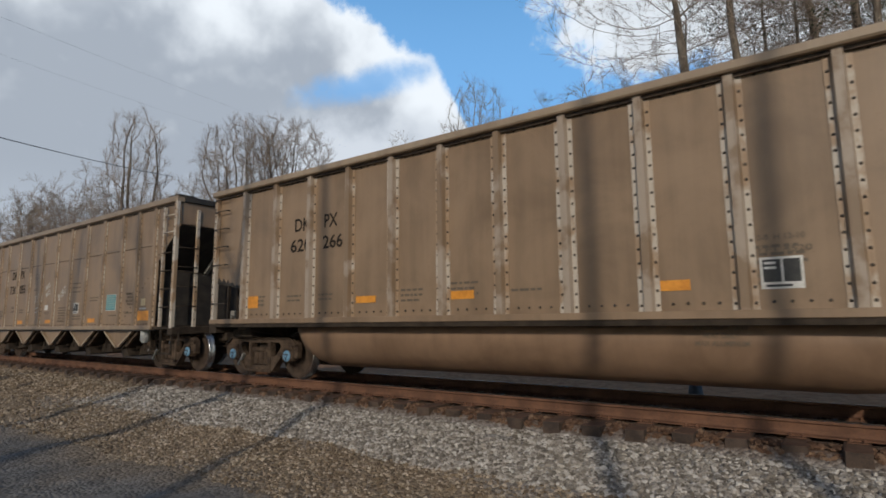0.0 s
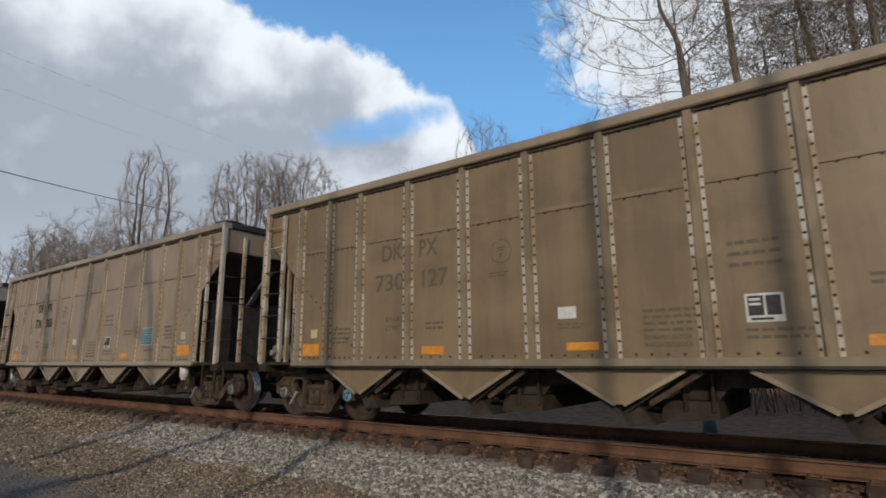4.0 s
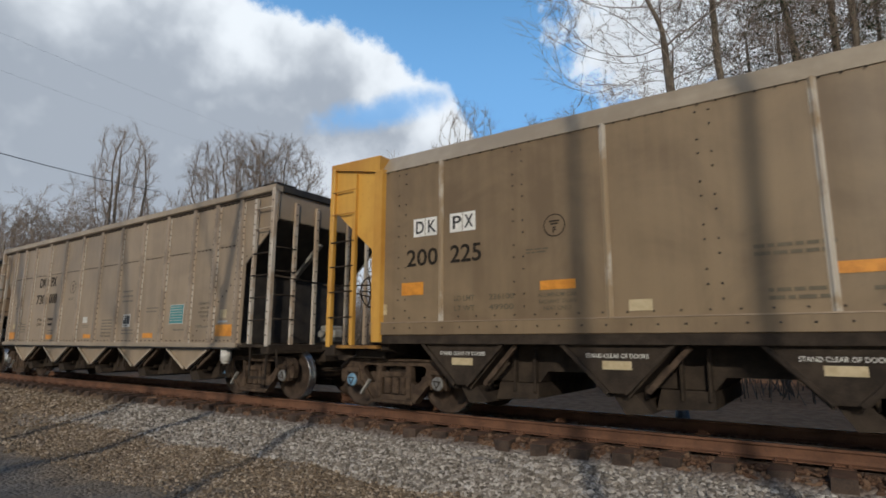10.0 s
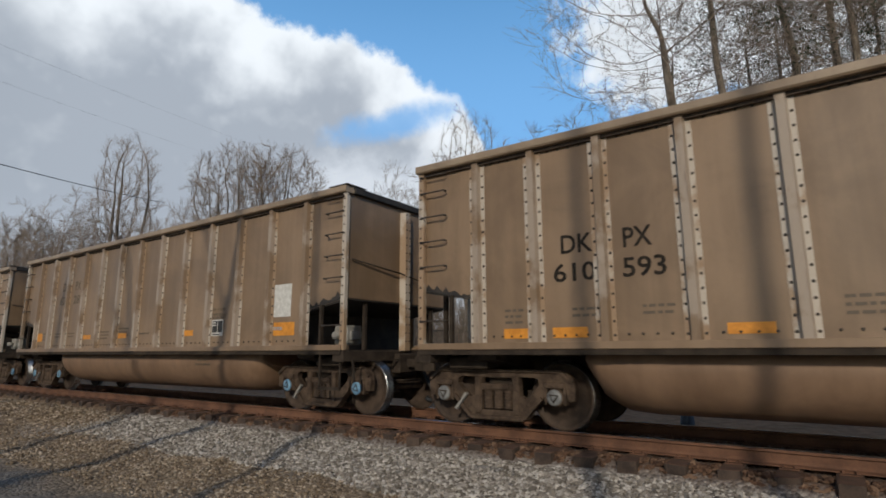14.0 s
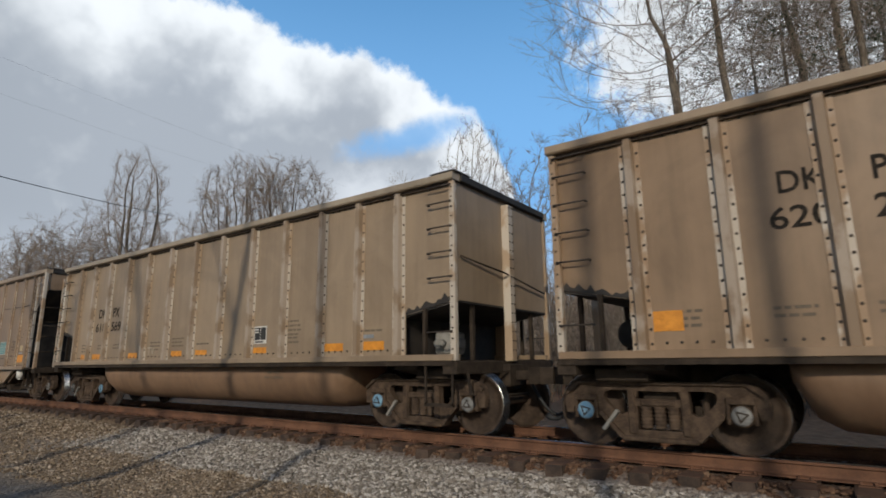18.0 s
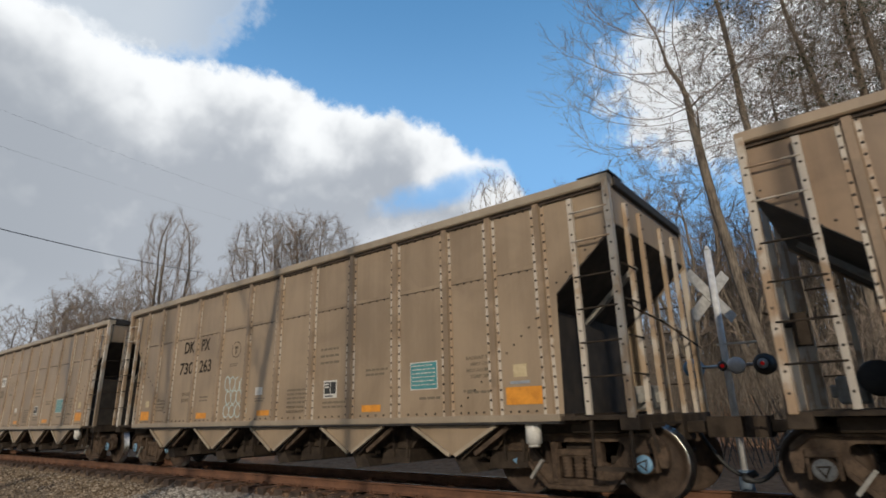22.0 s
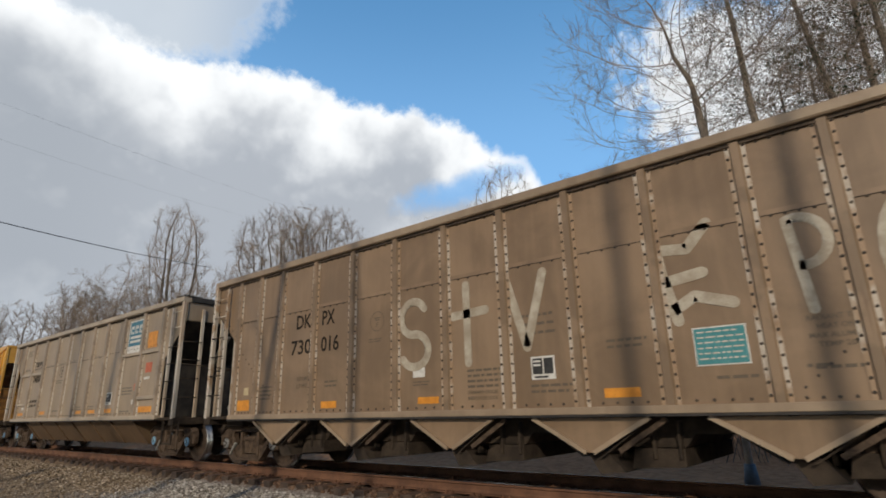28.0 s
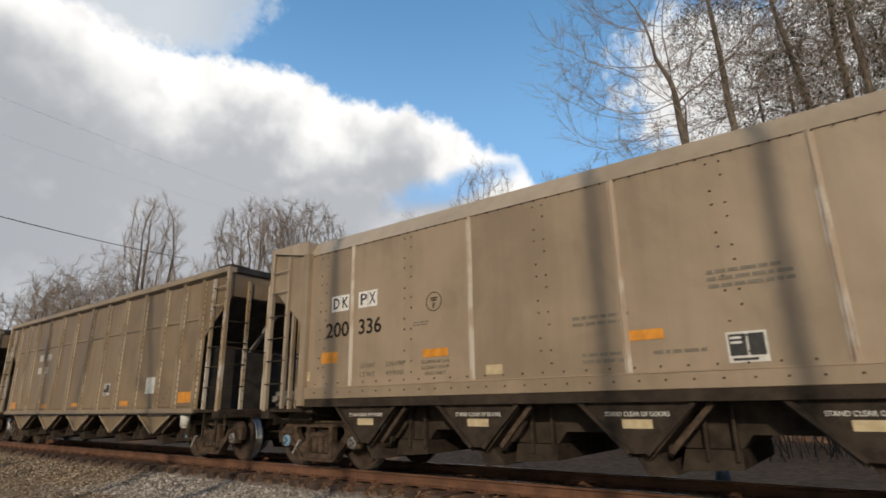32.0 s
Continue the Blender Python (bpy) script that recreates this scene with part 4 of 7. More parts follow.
def gondola_end(paint, post_mat, chord):
    out = []

    def add(name, bm, mat, label=""):
        out.append((name, mesh_of(name, solid(bm), mat), label))

    bm = bmesh.new()
    box(bm, HX - 0.07, HX - 0.05, -1.48, 1.48, 1.95, 3.80)
    add("end_panel", bm, paint)
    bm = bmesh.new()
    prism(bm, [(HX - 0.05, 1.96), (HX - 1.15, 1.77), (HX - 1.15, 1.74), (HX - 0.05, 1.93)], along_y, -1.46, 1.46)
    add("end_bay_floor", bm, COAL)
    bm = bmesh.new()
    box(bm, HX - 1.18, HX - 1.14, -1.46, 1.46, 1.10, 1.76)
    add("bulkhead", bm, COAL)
    for y in (-1.53, 1.53):
        bm = bmesh.new()
        box(bm, HX - 0.11, HX - 0.02, y - 0.045, y + 0.045, 1.09, 3.80, 0, 0.008)
        add("corner_post", bm, post_mat)
        bm = bmesh.new()
        box(bm, HX - 0.62, HX - 0.57, y - 0.03, y + 0.03, 1.18, 1.86)
        add("ladder_post", bm, UNDER)
        yy = y - 0.07 if y < 0 else y + 0.07
        for z in (1.50, 2.30, 2.68, 3.06, 3.44, 3.70):
            bm = bmesh.new()
            rod(bm, (HX - 0.50, yy, z), (HX - 0.08, yy, z), 0.012, 6)
            rod(bm, (HX - 0.50, yy, z), (HX - 0.50, y, z), 0.016, 6)
            rod(bm, (HX - 0.08, yy, z), (HX - 0.08, y, z), 0.020, 6)
            add("handhold", bm, RIVET)
    bm = bmesh.new()
    prism(bm, [(HX - 0.05, -0.10), (HX + 0.07, -0.07), (HX + 0.07, 0.07), (HX - 0.05, 0.10)], along_z, 1.08, 3.70)
    add("end_post", bm, post_mat)
    for y in (-0.95, 1.0):
        bm = bmesh.new()
        box(bm, HX - 0.16, HX - 0.10, y - 0.03, y + 0.03, 1.08, 1.95)
        add("end_stanchion", bm, UNDER)
    bm = bmesh.new()
    rod(bm, (HX - 0.02, -1.4, 2.62), (HX + 0.05, -0.2, 2.50), 0.014, 6)
    rod(bm, (HX + 0.05, -0.2, 2.50), (HX + 0.02, 1.3, 2.30), 0.014, 6)
    add("grab_rail", bm, UNDER)
    bm = bmesh.new()
    box(bm, HX - 0.25, HX + 0.0, -1.58, 1.58, 0.90, 1.08, 0, 0.01)
    add("end_sill", bm, UNDER)
    bm = bmesh.new()
    for x0 in (HX - 0.58, HX - 0.10):
        bar(bm, (x0, -1.54, 1.05), (x0, -1.54, 0.46), 0.03, 0.03)
    bar(bm, (HX - 0.60, -1.54, 0.47), (HX - 0.08, -1.54, 0.47), 0.03, 0.05)
    add("sill_step", bm, UNDER)
    return out


def smooth_car(tint, caps, front, rear):
    """Smooth-sided hopper with a slanted roof edge, thin posts and black pockets."""
    car = new("smooth_side_hopper_car")
    p = PAINT[tint]
    cuts = [-1.06, *S_POSTS, -12.96]
    side_panels(car, cuts, 1.38, 3.80, p, -1.55)
    me = shared(("smooth", tint, "post"), lambda: mesh_of("side_post", hat_post(0.06, 0.035, 0.012, 1.38, 3.80, -1.55), FLANGE[tint], FLANGE[tint]))
    for u in S_POSTS:
        part("side_post", me, None, car, "", Matrix.Translation((u + HX, 0, 0)))
        part("side_post", me, None, car, "", FAR @ Matrix.Translation((u + HX, 0, 0)))
    bm = bmesh.new()
    prism(bm, [(-1.57, 3.79), (-1.36, 4.10), (-1.30, 4.10), (-1.30, 4.06), (-1.34, 4.06), (-1.54, 3.78)], along_x, -5.98, 5.93)
    both_sides("roof_edge", solid(bm), ROOF, car, "pale slanted roof edge")
    bm = bmesh.new()
    box(bm, -6.02, 5.79, -1.60, -1.54, 1.19, 1.37, 0, 0.006)
    both_sides("side_sill", bm, p, car)
    bm = bmesh.new()
    box(bm, -6.02, 5.79, -1.606, -1.54, 1.368, 1.384)
    both_sides("sill_edge", bm, CHORD["brown"], car)
    bm = bmesh.new()
    box(bm, -6.02, 5.93, -1.58, -1.35, 1.06, 1.185)
    both_sides("sill_flange", bm, UNDER, car)
    spots = []
    for i in range(62):
        spots.append((-5.9 + i * 0.192, -1.572, 3.775))
    for i in range(40):
        spots.append((-5.85 + i * 0.295, -1.552, 1.44))
        spots.append((-5.80 + i * 0.295, -1.602, 1.29))
    for u in (-1.68, -3.55, -5.8, -8.05, -10.4, -12.4):
        for i in range(14):
            for dx in (-0.07, 0.07):
                if (i + int(dx > 0)) % 3:
                    spots.append((u + HX + dx, -1.552, 1.55 + i * 0.165))
    rv = shared(("smooth", "rivets"), lambda: rivet_mesh(spots, (0, -1, 0), RIVET, 0.014))
    tagged(part("rivets", rv, None, car), "", "", "", "stuff")
    tagged(part("rivets", rv, None, car, "", FAR), "", "", "", "stuff")
    for s, col in ((1, front), (-1, rear)):
        m = Matrix() if s > 0 else FAR
        pm = YELLOW if col == "yellow" else p
        post = YELLOW if col == "yellow" else (CHORD[tint] if col == "tint" else COAL)
        key = ("smooth_end", col, tint)
        if key not in SHARED:
            lst = []
            for sy in (-1, 1):
                bm = bmesh.new()
                prism(bm, [(HX - 1.12, 1.16), (HX - 1.12, 3.82), (HX - 1.0, 3.95), (HX, 4.06), (HX, 3.36), (HX - 0.93, 2.55), (HX - 0.95, 1.16)], along_y, sy * 1.54, sy * 1.525)
                lst.append(("end_bay_panel", mesh_of("end_bay_panel", solid(bm), pm)))
                bm = bmesh.new()
                prism(bm, [(HX - 1.22, sy * 1.54), (HX - 1.20, sy * 1.63), (HX - 1.04, sy * 1.63), (HX - 1.02, sy * 1.54)], along_z, 1.08, 3.84)
                lst.append(("bay_column", mesh_of("bay_column", solid(bm), post if col == "yellow" else p)))
                bm = bmesh.new()
                prism(bm, [(HX - 1.12, 3.82), (HX, 4.04), (HX, 4.12), (HX - 1.12, 4.10)], along_y, sy * 1.60, sy * 1.34)
                lst.append(("end_top_rail", mesh_of("end_top_rail", solid(bm), CHORD[tint] if col != "yellow" else YELLOW)))
            bm = bmesh.new()
            box(bm, HX - 0.10, HX + 0.03, -1.34, 1.34, 4.02, 4.11, 0, 0.01)
            lst.append(("end_chord", mesh_of("end_chord", bm, COAL if col != "yellow" else YELLOW)))
            SHARED[key] = lst
        for name, me in SHARED[key]:
            part(name, me, None, car, "", m)
        open_end(car, s, "smooth" + col, pm if col == "yellow" else (COAL if col == "dark" else p), post, 4.04, 3.36, 2.55, s < 0, SLOPE_RUST if col == "yellow" else COAL)
    us = [-2.66, -4.83, -7.0, -9.18, -11.34]
    hopper_pockets(car, us, 0.66, 1.06, 0.50, UNDER, UNDER, 1.5, 0.10)
    for u in us:
        letters(car, "STAND CLEAR OF DOORS", u / XS - 0.38, 0.905, 0.05, WHITE, -1.502, "door_warning", 1.0, 0.74)
        decal(car, "label_plate", u / XS - 0.17, u / XS + 0.19, 0.77, 0.87, CREAM, -1.502, "cream label plate")
    return car, running_gear(car, caps)


def tub_hopper_car(tint, caps):
    """Hopper with heavy posts, ribbed end bays and a long sloping hull between the bogies."""
    car = new("rapid_discharge_car")
    p = PAINT[tint]
    side_panels(car, T_POSTS, 1.10, 3.87, p, -1.50, [[(-1.21, 1.10), (-1.21, 3.87), (0.0, 3.87), (0.0, 3.36), (-0.98, 2.50), (-1.0, 1.10)],
                                                     [(-13.40, 1.10), (-13.55, 1.10), (-13.57, 2.50), (-14.6, 3.36), (-14.6, 3.87), (-13.40, 3.87)]])
    posts_of(car, "tub", tint, T_POSTS, 0.16, 0.070, 0.09, 1.10, 3.87, -1.50)
    bm = bmesh.new()
    box(bm, -12.82 + HX, -4.86 + HX, -1.509, -1.50, 2.86, 2.93)
    both_sides("seam_strip", bm, p, car)
    bm = bmesh.new()
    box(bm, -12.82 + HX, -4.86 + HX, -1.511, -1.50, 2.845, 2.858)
    both_sides("seam_edge", bm, GRIME_AND_SHADE, car)
    for a, b, zs in ((-1.24, -2.24, (2.70, 1.50)), (-2.40, -3.52, (2.70,)), (-11.78, -12.74, (2.62, 1.55)), (-10.50, -11.62, (2.62,))):
        for z in zs:
            bm = bmesh.new()
            box(bm, b + HX, a + HX, -1.56, -1.50, z, z + 0.09, 0, 0.01)
            part("bay_rib", bm, CHORD[tint], car)
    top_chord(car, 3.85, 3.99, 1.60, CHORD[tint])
    side_sill(car, 1.00, 1.10, 1.61, 6.08, CHORD[tint])
    open_end(car, 1, "tub", p, FLANGE[tint], 3.92, 3.36, 2.5, False)
    open_end(car, -1, "tub", p, FLANGE[tint], 3.92, 3.36, 2.5, True)
    bm = bmesh.new()
    sec = [(-1.46, 0.98), (-0.95, 0.36), (0.95, 0.36), (1.46, 0.98)]
    loft(bm, [[(HX - 2.40, y, z) for y, z in sec], [(-HX + 2.5, y, z) for y, z in sec], [(-HX + 2.2, y * 0.98, 0.98 - (0.98 - z) * 0.75) for y, z in sec]])
    part("discharge_hull", solid(bm), HULL_SHADED, car, "long hull with sloping sides")
    for i in range(7):
        x = HX - 2.44 - i * 1.52
        bm = bmesh.new()
        bar(bm, (x, -1.47, 0.97), (x, -0.97, 0.36), 0.08, 0.05)
        both_sides("hull_rib", solid(bm), HULL_SHADED, car)
    riveted(car, "tub", T_POSTS, 0.125, 1.12, 3.84, [2.895, 1.16, 3.80], -1.50, 0.16)
    return car, running_gear(car, caps)

# ---- the train: kind, tint, bearing caps, then marks
ORANGE_H = [(-13.38, -12.92, 1.14, 1.35), (-10.48, -10.04, 1.14, 1.26), (-8.02, -7.58, 1.16, 1.26), (-4.84, -4.38, 1.16, 1.27), (-1.86, -1.28, 1.19, 1.42)]
ORANGE_G = [(-13.12, -12.69, 1.23, 1.36), (-12.38, -11.90, 1.23, 1.36), (-10.29, -9.82, 1.24, 1.36), (-8.20, -7.75, 1.25, 1.37), (-7.17, -6.72, 1.27, 1.37), (-5.05, -4.63, 1.27, 1.38),
            (-3.04, -2.48, 1.27, 1.40), (-2.06, -1.52, 1.27, 1.41)]
Y_H, Y_G, Y_S = -1.502, -1.482, -1.553


def strips(car, spots, y):
    for a, b, c, d in spots:
        decal(car, "reflector_strip", a, b, c, d, ORANGE, y, "orange reflector strip")


def marks_hopper(car, tint, left, right, strong=True, plates=False):
    y, ink, faint = Y_H, (INK if strong else FAINT[tint]), FAINT[tint]
    if plates:
        for u, w in ((-11.44, "DK"), (-10.50, "PX")):
            decal(car, "mark_plate", u, u + 0.46, 2.58, 2.92, PLATE_WHITE, y, "white plate with dark letters")
            letters(car, w, u + 0.04, 2.63, 0.24, BLACK, y - 0.004, "reporting_mark", 1.0, 0.38)
    else:
        letters(car, "DK", -11.38, 2.65, 0.27, ink, y, "reporting_mark", 1.0, 0.46)
        letters(car, "PX", -10.55, 2.65, 0.27, ink, y, "reporting_mark", 1.0, 0.36)
    letters(car, left, -11.52, 2.16, 0.27, ink, y, "car_number", 1.0, 0.62)
    letters(car, right, -10.55, 2.16, 0.27, ink, y, "car_number", 1.0, 0.50)
    ring_stencil(car, -8.98, 2.55, faint if tint == "brown" else ink, y, 0.172)
    bars(car, -9.2, -8.85, 2.26, 2, faint, y, 0.02, 0.04, 3)
    strips(car, ORANGE_H, y)
    data_panel(car, -5.88, 1.42, y)
    notice(car, -3.69, 1.46, y, 0.57, 0.42)
    decal(car, "white_sticker", -8.12, -7.86, 1.56, 1.71, WHITE, y)
    bars(car, -8.12, -7.72, 1.50, 2, faint, y, 0.02, 0.045, 4)
    decal(car, "paper_label", -13.16, -12.98, 1.45, 1.60, CREAM, y)
    decal(car, "paper_label", -1.72, -1.50, 1.55, 1.72, CREAM, y)
    decal(car, "data_plate", -1.78, -1.46, 1.46, 1.50, GALV, y)
    for i, (a, b, z, n) in enumerate(((-10.40, -10.0, 1.40 if right == "008" else 1.62, 2), (-12.55, -12.05, 1.60, 4), (-7.0, -6.3, 1.62, 4), (-5.9, -5.2, 1.36, 2), (-2.62, -2.30, 1.42, 1),
                                      (-2.55, -2.0, 1.40, 1), (-3.5, -3.0, 1.35, 1), (-4.75, -4.2, 1.85, 2))):
        bars(car, a, b, z, n, faint, y, 0.035, 0.075, i + 11)
    for i, (line, w) in enumerate((("RADIANT THAW", 0.56), ("HEAT ONLY", 0.40), ("MAX ALUMINUM", 0.56), ("TEMP 200\u00b0F", 0.42))):
        letters(car, line, -2.27 - w / 2, 1.84 - i * 0.088, 0.05, faint, y, "thaw_lettering", 1.0, w)
    print_ink = ink if right == "008" else faint
    letters(car, "LD LMT", -11.26, 1.66, 0.075, print_ink, y, "load_lettering", 1.0, 0.36)
    letters(car, "LT WT", -11.26, 1.52, 0.075, print_ink, y, "load_lettering", 1.0, 0.31)
    if right == "008":
        letters(car, "237400", -10.52, 1.66, 0.075, ink, y, "load_lettering", 1.0, 0.36)
        letters(car, "48600", -10.46, 1.52, 0.075, ink, y, "load_lettering", 1.0, 0.30)
    letters(car, "PRIMARY DOOR", -7.0, 1.27, 0.05, faint, y, "door_lettering", 1.0, 0.52)
    letters(car, "INDICATOR LOCK", -7.0, 1.19, 0.05, faint, y, "door_lettering", 1.0, 0.52)
    decal(car, "lock_arrow", -6.34, -6.31, 1.18, 1.33, ink, y)
    bars(car, -6.0, -5.45, 2.30, 3, faint, y, 0.04, 0.12, 31)


def marks_gondola(car, tint, left, right, strong=True, aei=False):
    y, ink, faint = Y_G, (INK if strong else FAINT[tint]), FAINT[tint]
    du = 0.13 if aei else -0.18
    letters(car, "DK", -12.06 + du, 2.78 if aei else 2.30, 0.24, ink, y, "reporting_mark", 1.0, 0.42)
    letters(car, "PX", -11.22 + du, 2.78 if aei else 2.30, 0.24, ink, y, "reporting_mark", 1.0, 0.34)
    letters(car, left, -12.17 + du, 2.40 if aei else 1.94, 0.23, ink, y, "car_number", 1.0, 0.56)
    letters(car, right, -11.24 + du, 2.40 if aei else 1.94, 0.23, ink, y, "car_number", 1.0, 0.50)
    use = ORANGE_G if not aei else [(-13.46, -13.02, 1.39, 1.62), (-10.22, -9.76, 1.41, 1.52), (-8.20, -7.78, 1.41, 1.53), (-5.22, -4.78, 1.41, 1.53), (-2.0, -1.40, 1.36, 1.60)]
    strips(car, use, y)
    data_panel(car, -5.04 if not aei else -4.06, 1.45 if not aei else 1.39, y, 0.40, 0.33)
    if aei:
        decal(car, "white_sticker", -4.35, -4.10, 1.57, 1.70, WHITE, y)
        letters(car, "CU FT 4520", -4.22, 1.77, 0.06, faint, y, "capacity_lettering", 1.0, 0.62)
        letters(car, "EX W 10-8  H 12-10", -4.36, 1.90, 0.06, faint, y, "capacity_lettering", 1.0, 0.70)
    decal(car, "paper_label", -2.1, -1.75, 1.46, 1.52, GALV, y)
    for i, (a, b, z, n) in enumerate(((-12.10, -11.65, 1.60, 2), (-11.2, -10.75, 1.60, 2), (-8.2, -7.65, 1.66, 3), (-7.15, -6.6, 1.52, 1), (-4.15, -3.6, 1.85, 4), (-4.1, -3.6, 1.55, 2),
                                      (-9.2, -8.7, 1.6, 3), (-2.05, -1.5, 1.60, 1), (-13.1, -12.8, 1.62, 3))):
        bars(car, a, b, z, n, faint, y, 0.035, 0.08, i + 41)
    y2 = -1.365
    for i, line in enumerate(("RADIANT THAW", "HEAT ONLY", "MAX ALUMINUM")):
        letters(car, line, -4.80 + (0.09 if i == 1 else 0), 0.965 - i * 0.085, 0.055, faint, y2, "thaw_lettering", 1.0, 0.54 if i != 1 else 0.36)


def marks_smooth(car, tint, left, right):
    y, faint = Y_S, FAINT[tint]
    for u, w in ((-12.72, ("D", "K")), (-12.02, ("P", "X"))):
        for i, ch in enumerate(w):
            decal(car, "mark_plate", u + i * 0.235, u + i * 0.235 + 0.22, 2.66, 2.94, PLATE_WHITE, y, "white plate with a dark letter")
            letters(car, ch, u + i * 0.235 + 0.035, 2.71, 0.19, BLACK, y - 0.004, "reporting_mark", 1.0, 0.15)
    letters(car, left, -12.86, 2.22, 0.25, INK, y, "car_number", 1.0, 0.58)
    letters(car, right, -12.02, 2.22, 0.25, INK, y, "car_number", 1.0, 0.52)
    ring_stencil(car, -10.32, 2.58, INK, y, 0.15)
    for i, (line, w) in enumerate((("ALUMINUM CAR", 0.54), ("RADIANT THAW", 0.52), ("HEAT ONLY", 0.38))):
        letters(car, line, -10.32 - w / 2, 1.66 - i * 0.085, 0.052, faint, y, "thaw_lettering", 1.0, w)
    bars(car, -10.75, -10.4, 2.30, 2, faint, y, 0.02, 0.04, 3)
    strips(car, [(-12.95, -12.52, 1.78, 1.97), (-10.55, -10.05, 1.75, 1.87), (-7.30, -6.86, 1.75, 1.87), (-4.6, -4.1, 1.86, 2.0), (-2.36, -1.80, 1.85, 2.05)], y)
    data_panel(car, -6.20, 1.44, y, 0.40, 0.32)
    for word, number, z in (("LD LMT", "236100", 1.66), ("LT WT", "49900", 1.52)):
        letters(car, word, -11.95, z, 0.075, faint, y, "load_lettering", 1.0, 0.34)
        letters(car, number, -11.35, z, 0.075, faint, y, "load_lettering", 1.0, 0.38)
    notice(car, -3.52, 1.52, y, 0.50)
    decal(car, "white_sticker", -9.38, -9.10, 1.45, 1.58, CREAM, y)
    decal(car, "paper_label", -13.4, -13.25, 1.50, 1.66, CREAM, y)
    decal(car, "white_sticker", -1.46, -1.25, 1.50, 1.68, CREAM, y)
    decal(car, "data_plate", -1.80, -1.58, 1.50, 1.56, GALV, y)
    for i, (a, b, z, n) in enumerate(((-8.0, -7.2, 2.10, 2), (-7.9, -7.2, 1.64, 2), (-5.0 + .4, -3.9, 1.85, 3), (-6.3, -5.3, 2.45, 3),
                                      (-2.35, -1.7, 2.20, 2), (-2.35, -1.7, 3.62, 2), (-7.0, -6.4, 1.62, 1))):
        bars(car, a, b, z, n, faint, y, 0.04, 0.08, i + 51)


def marks_tub(car, tint):
    y, faint = Y_H, FAINT[tint]
    letters(car, "DKPX", -12.02, 2.88, 0.24, INK, y, "reporting_mark", 1.0, 0.88)
    letters(car, "740005", -12.04, 2.36, 0.24, INK, y, "car_number", 1.0, 1.05)
    letters(car, "LD LMT 236300", -11.95, 1.66, 0.085, INK, y, "load_lettering", 1.0, 0.92)
    letters(car, "LT WT   49700", -11.95, 1.50, 0.085, INK, y, "load_lettering", 1.0, 0.92)
    ring_stencil(car, -8.9, 2.60, INK, y, 0.17)
    bars(car, -9.35, -8.3, 2.33, 2, faint, y, 0.035, 0.07, 3)
    strips(car, [(-13.35, -12.28, 1.21, 1.30), (-10.6, -10.05, 1.22, 1.33), (-6.95, -6.5, 1.20, 1.30), (-6.0 + 0.1, -5.35, 1.20, 1.30), (-4.6, -4.1, 1.20, 1.31), (-2.25, -1.25, 1.18, 1.33)], y)
    data_panel(car, -4.58, 1.42, y, 0.40, 0.34)
    decal(car, "white_sticker", -12.85, -12.62, 1.40, 1.50, WHITE, y)
    decal(car, "white_sticker", -2.75, -2.50, 1.40, 1.52, WHITE, y)
    decal(car, "white_sticker", -2.12, -1.78, 2.02, 2.09, WHITE, y)
    decal(car, "red_notice", -2.08, -1.70, 2.20, 2.46, RED, y, "faded red square notice")
    decal(car, "yellow_notice", -2.14, -1.58, 2.85, 3.28, ORANGE, y, "yellow-orange square notice")
    decal(car, "red_label", -2.70, -2.52, 1.76, 1.94, RED, y)
    # company sign: pale frame, teal field, plain pale shapes
    s = decal(car, "company_sign", -3.50, -2.45, 2.80, 3.72, WHITE, y, "teal and white company sign")
    bm = bmesh.new()
    box(bm, -3.44 * XS + HX, -2.50 * XS + HX, y - 0.008, y - 0.004, 2.99, 3.68)
    part("blue_field", bm, SIGN_BLUE, s)
    bm = bmesh.new()
    for x0 in (-3.38, -3.10, -2.80):
        box(bm, x0 * XS + HX, x0 * XS + 0.06 + HX, y - 0.011, y - 0.008, 3.34, 3.56)
        box(bm, x0 * XS + 0.09 + HX, x0 * XS + 0.20 + HX, y - 0.011, y - 0.008, 3.34, 3.40)
        box(bm, x0 * XS + 0.09 + HX, x0 * XS + 0.20 + HX, y - 0.011, y - 0.008, 3.47, 3.56)
    prism(bm, [(3.77, 3.20), (4.47, 3.20), (4.53, 3.27), (3.77, 3.27)], along_y, y - 0.011, y - 0.008)
    prism(bm, [(3.77, 3.08), (4.40, 3.08), (4.47, 3.15), (3.77, 3.15)], along_y, y - 0.011, y - 0.008)
    part("pale_emblem", solid(bm), WHITE, s)
    for i, (a, b, z, n) in enumerate(((-3.5, -2.7, 1.86, 3), (-3.5, -2.6, 1.24, 1), (-9.3, -8.4, 1.34, 1), (-7.0, -6.5, 1.42, 2), (-6.0, -5.4, 1.42, 2), (-13.3, -12.6, 3.6, 3))):
        bars(car, a, b, z, n, faint, y, 0.04, 0.08, i + 61)


TRAIN = []          # (thing, its wheelsets, place in the train)


def arc(cx, cz, rx, rz, a0, a1, n=10):
    return [(cx + rx * math.cos(radians(a0 + (a1 - a0) * i / n)), cz + rz * math.sin(radians(a0 + (a1 - a0) * i / n))) for i in range(n + 1)]


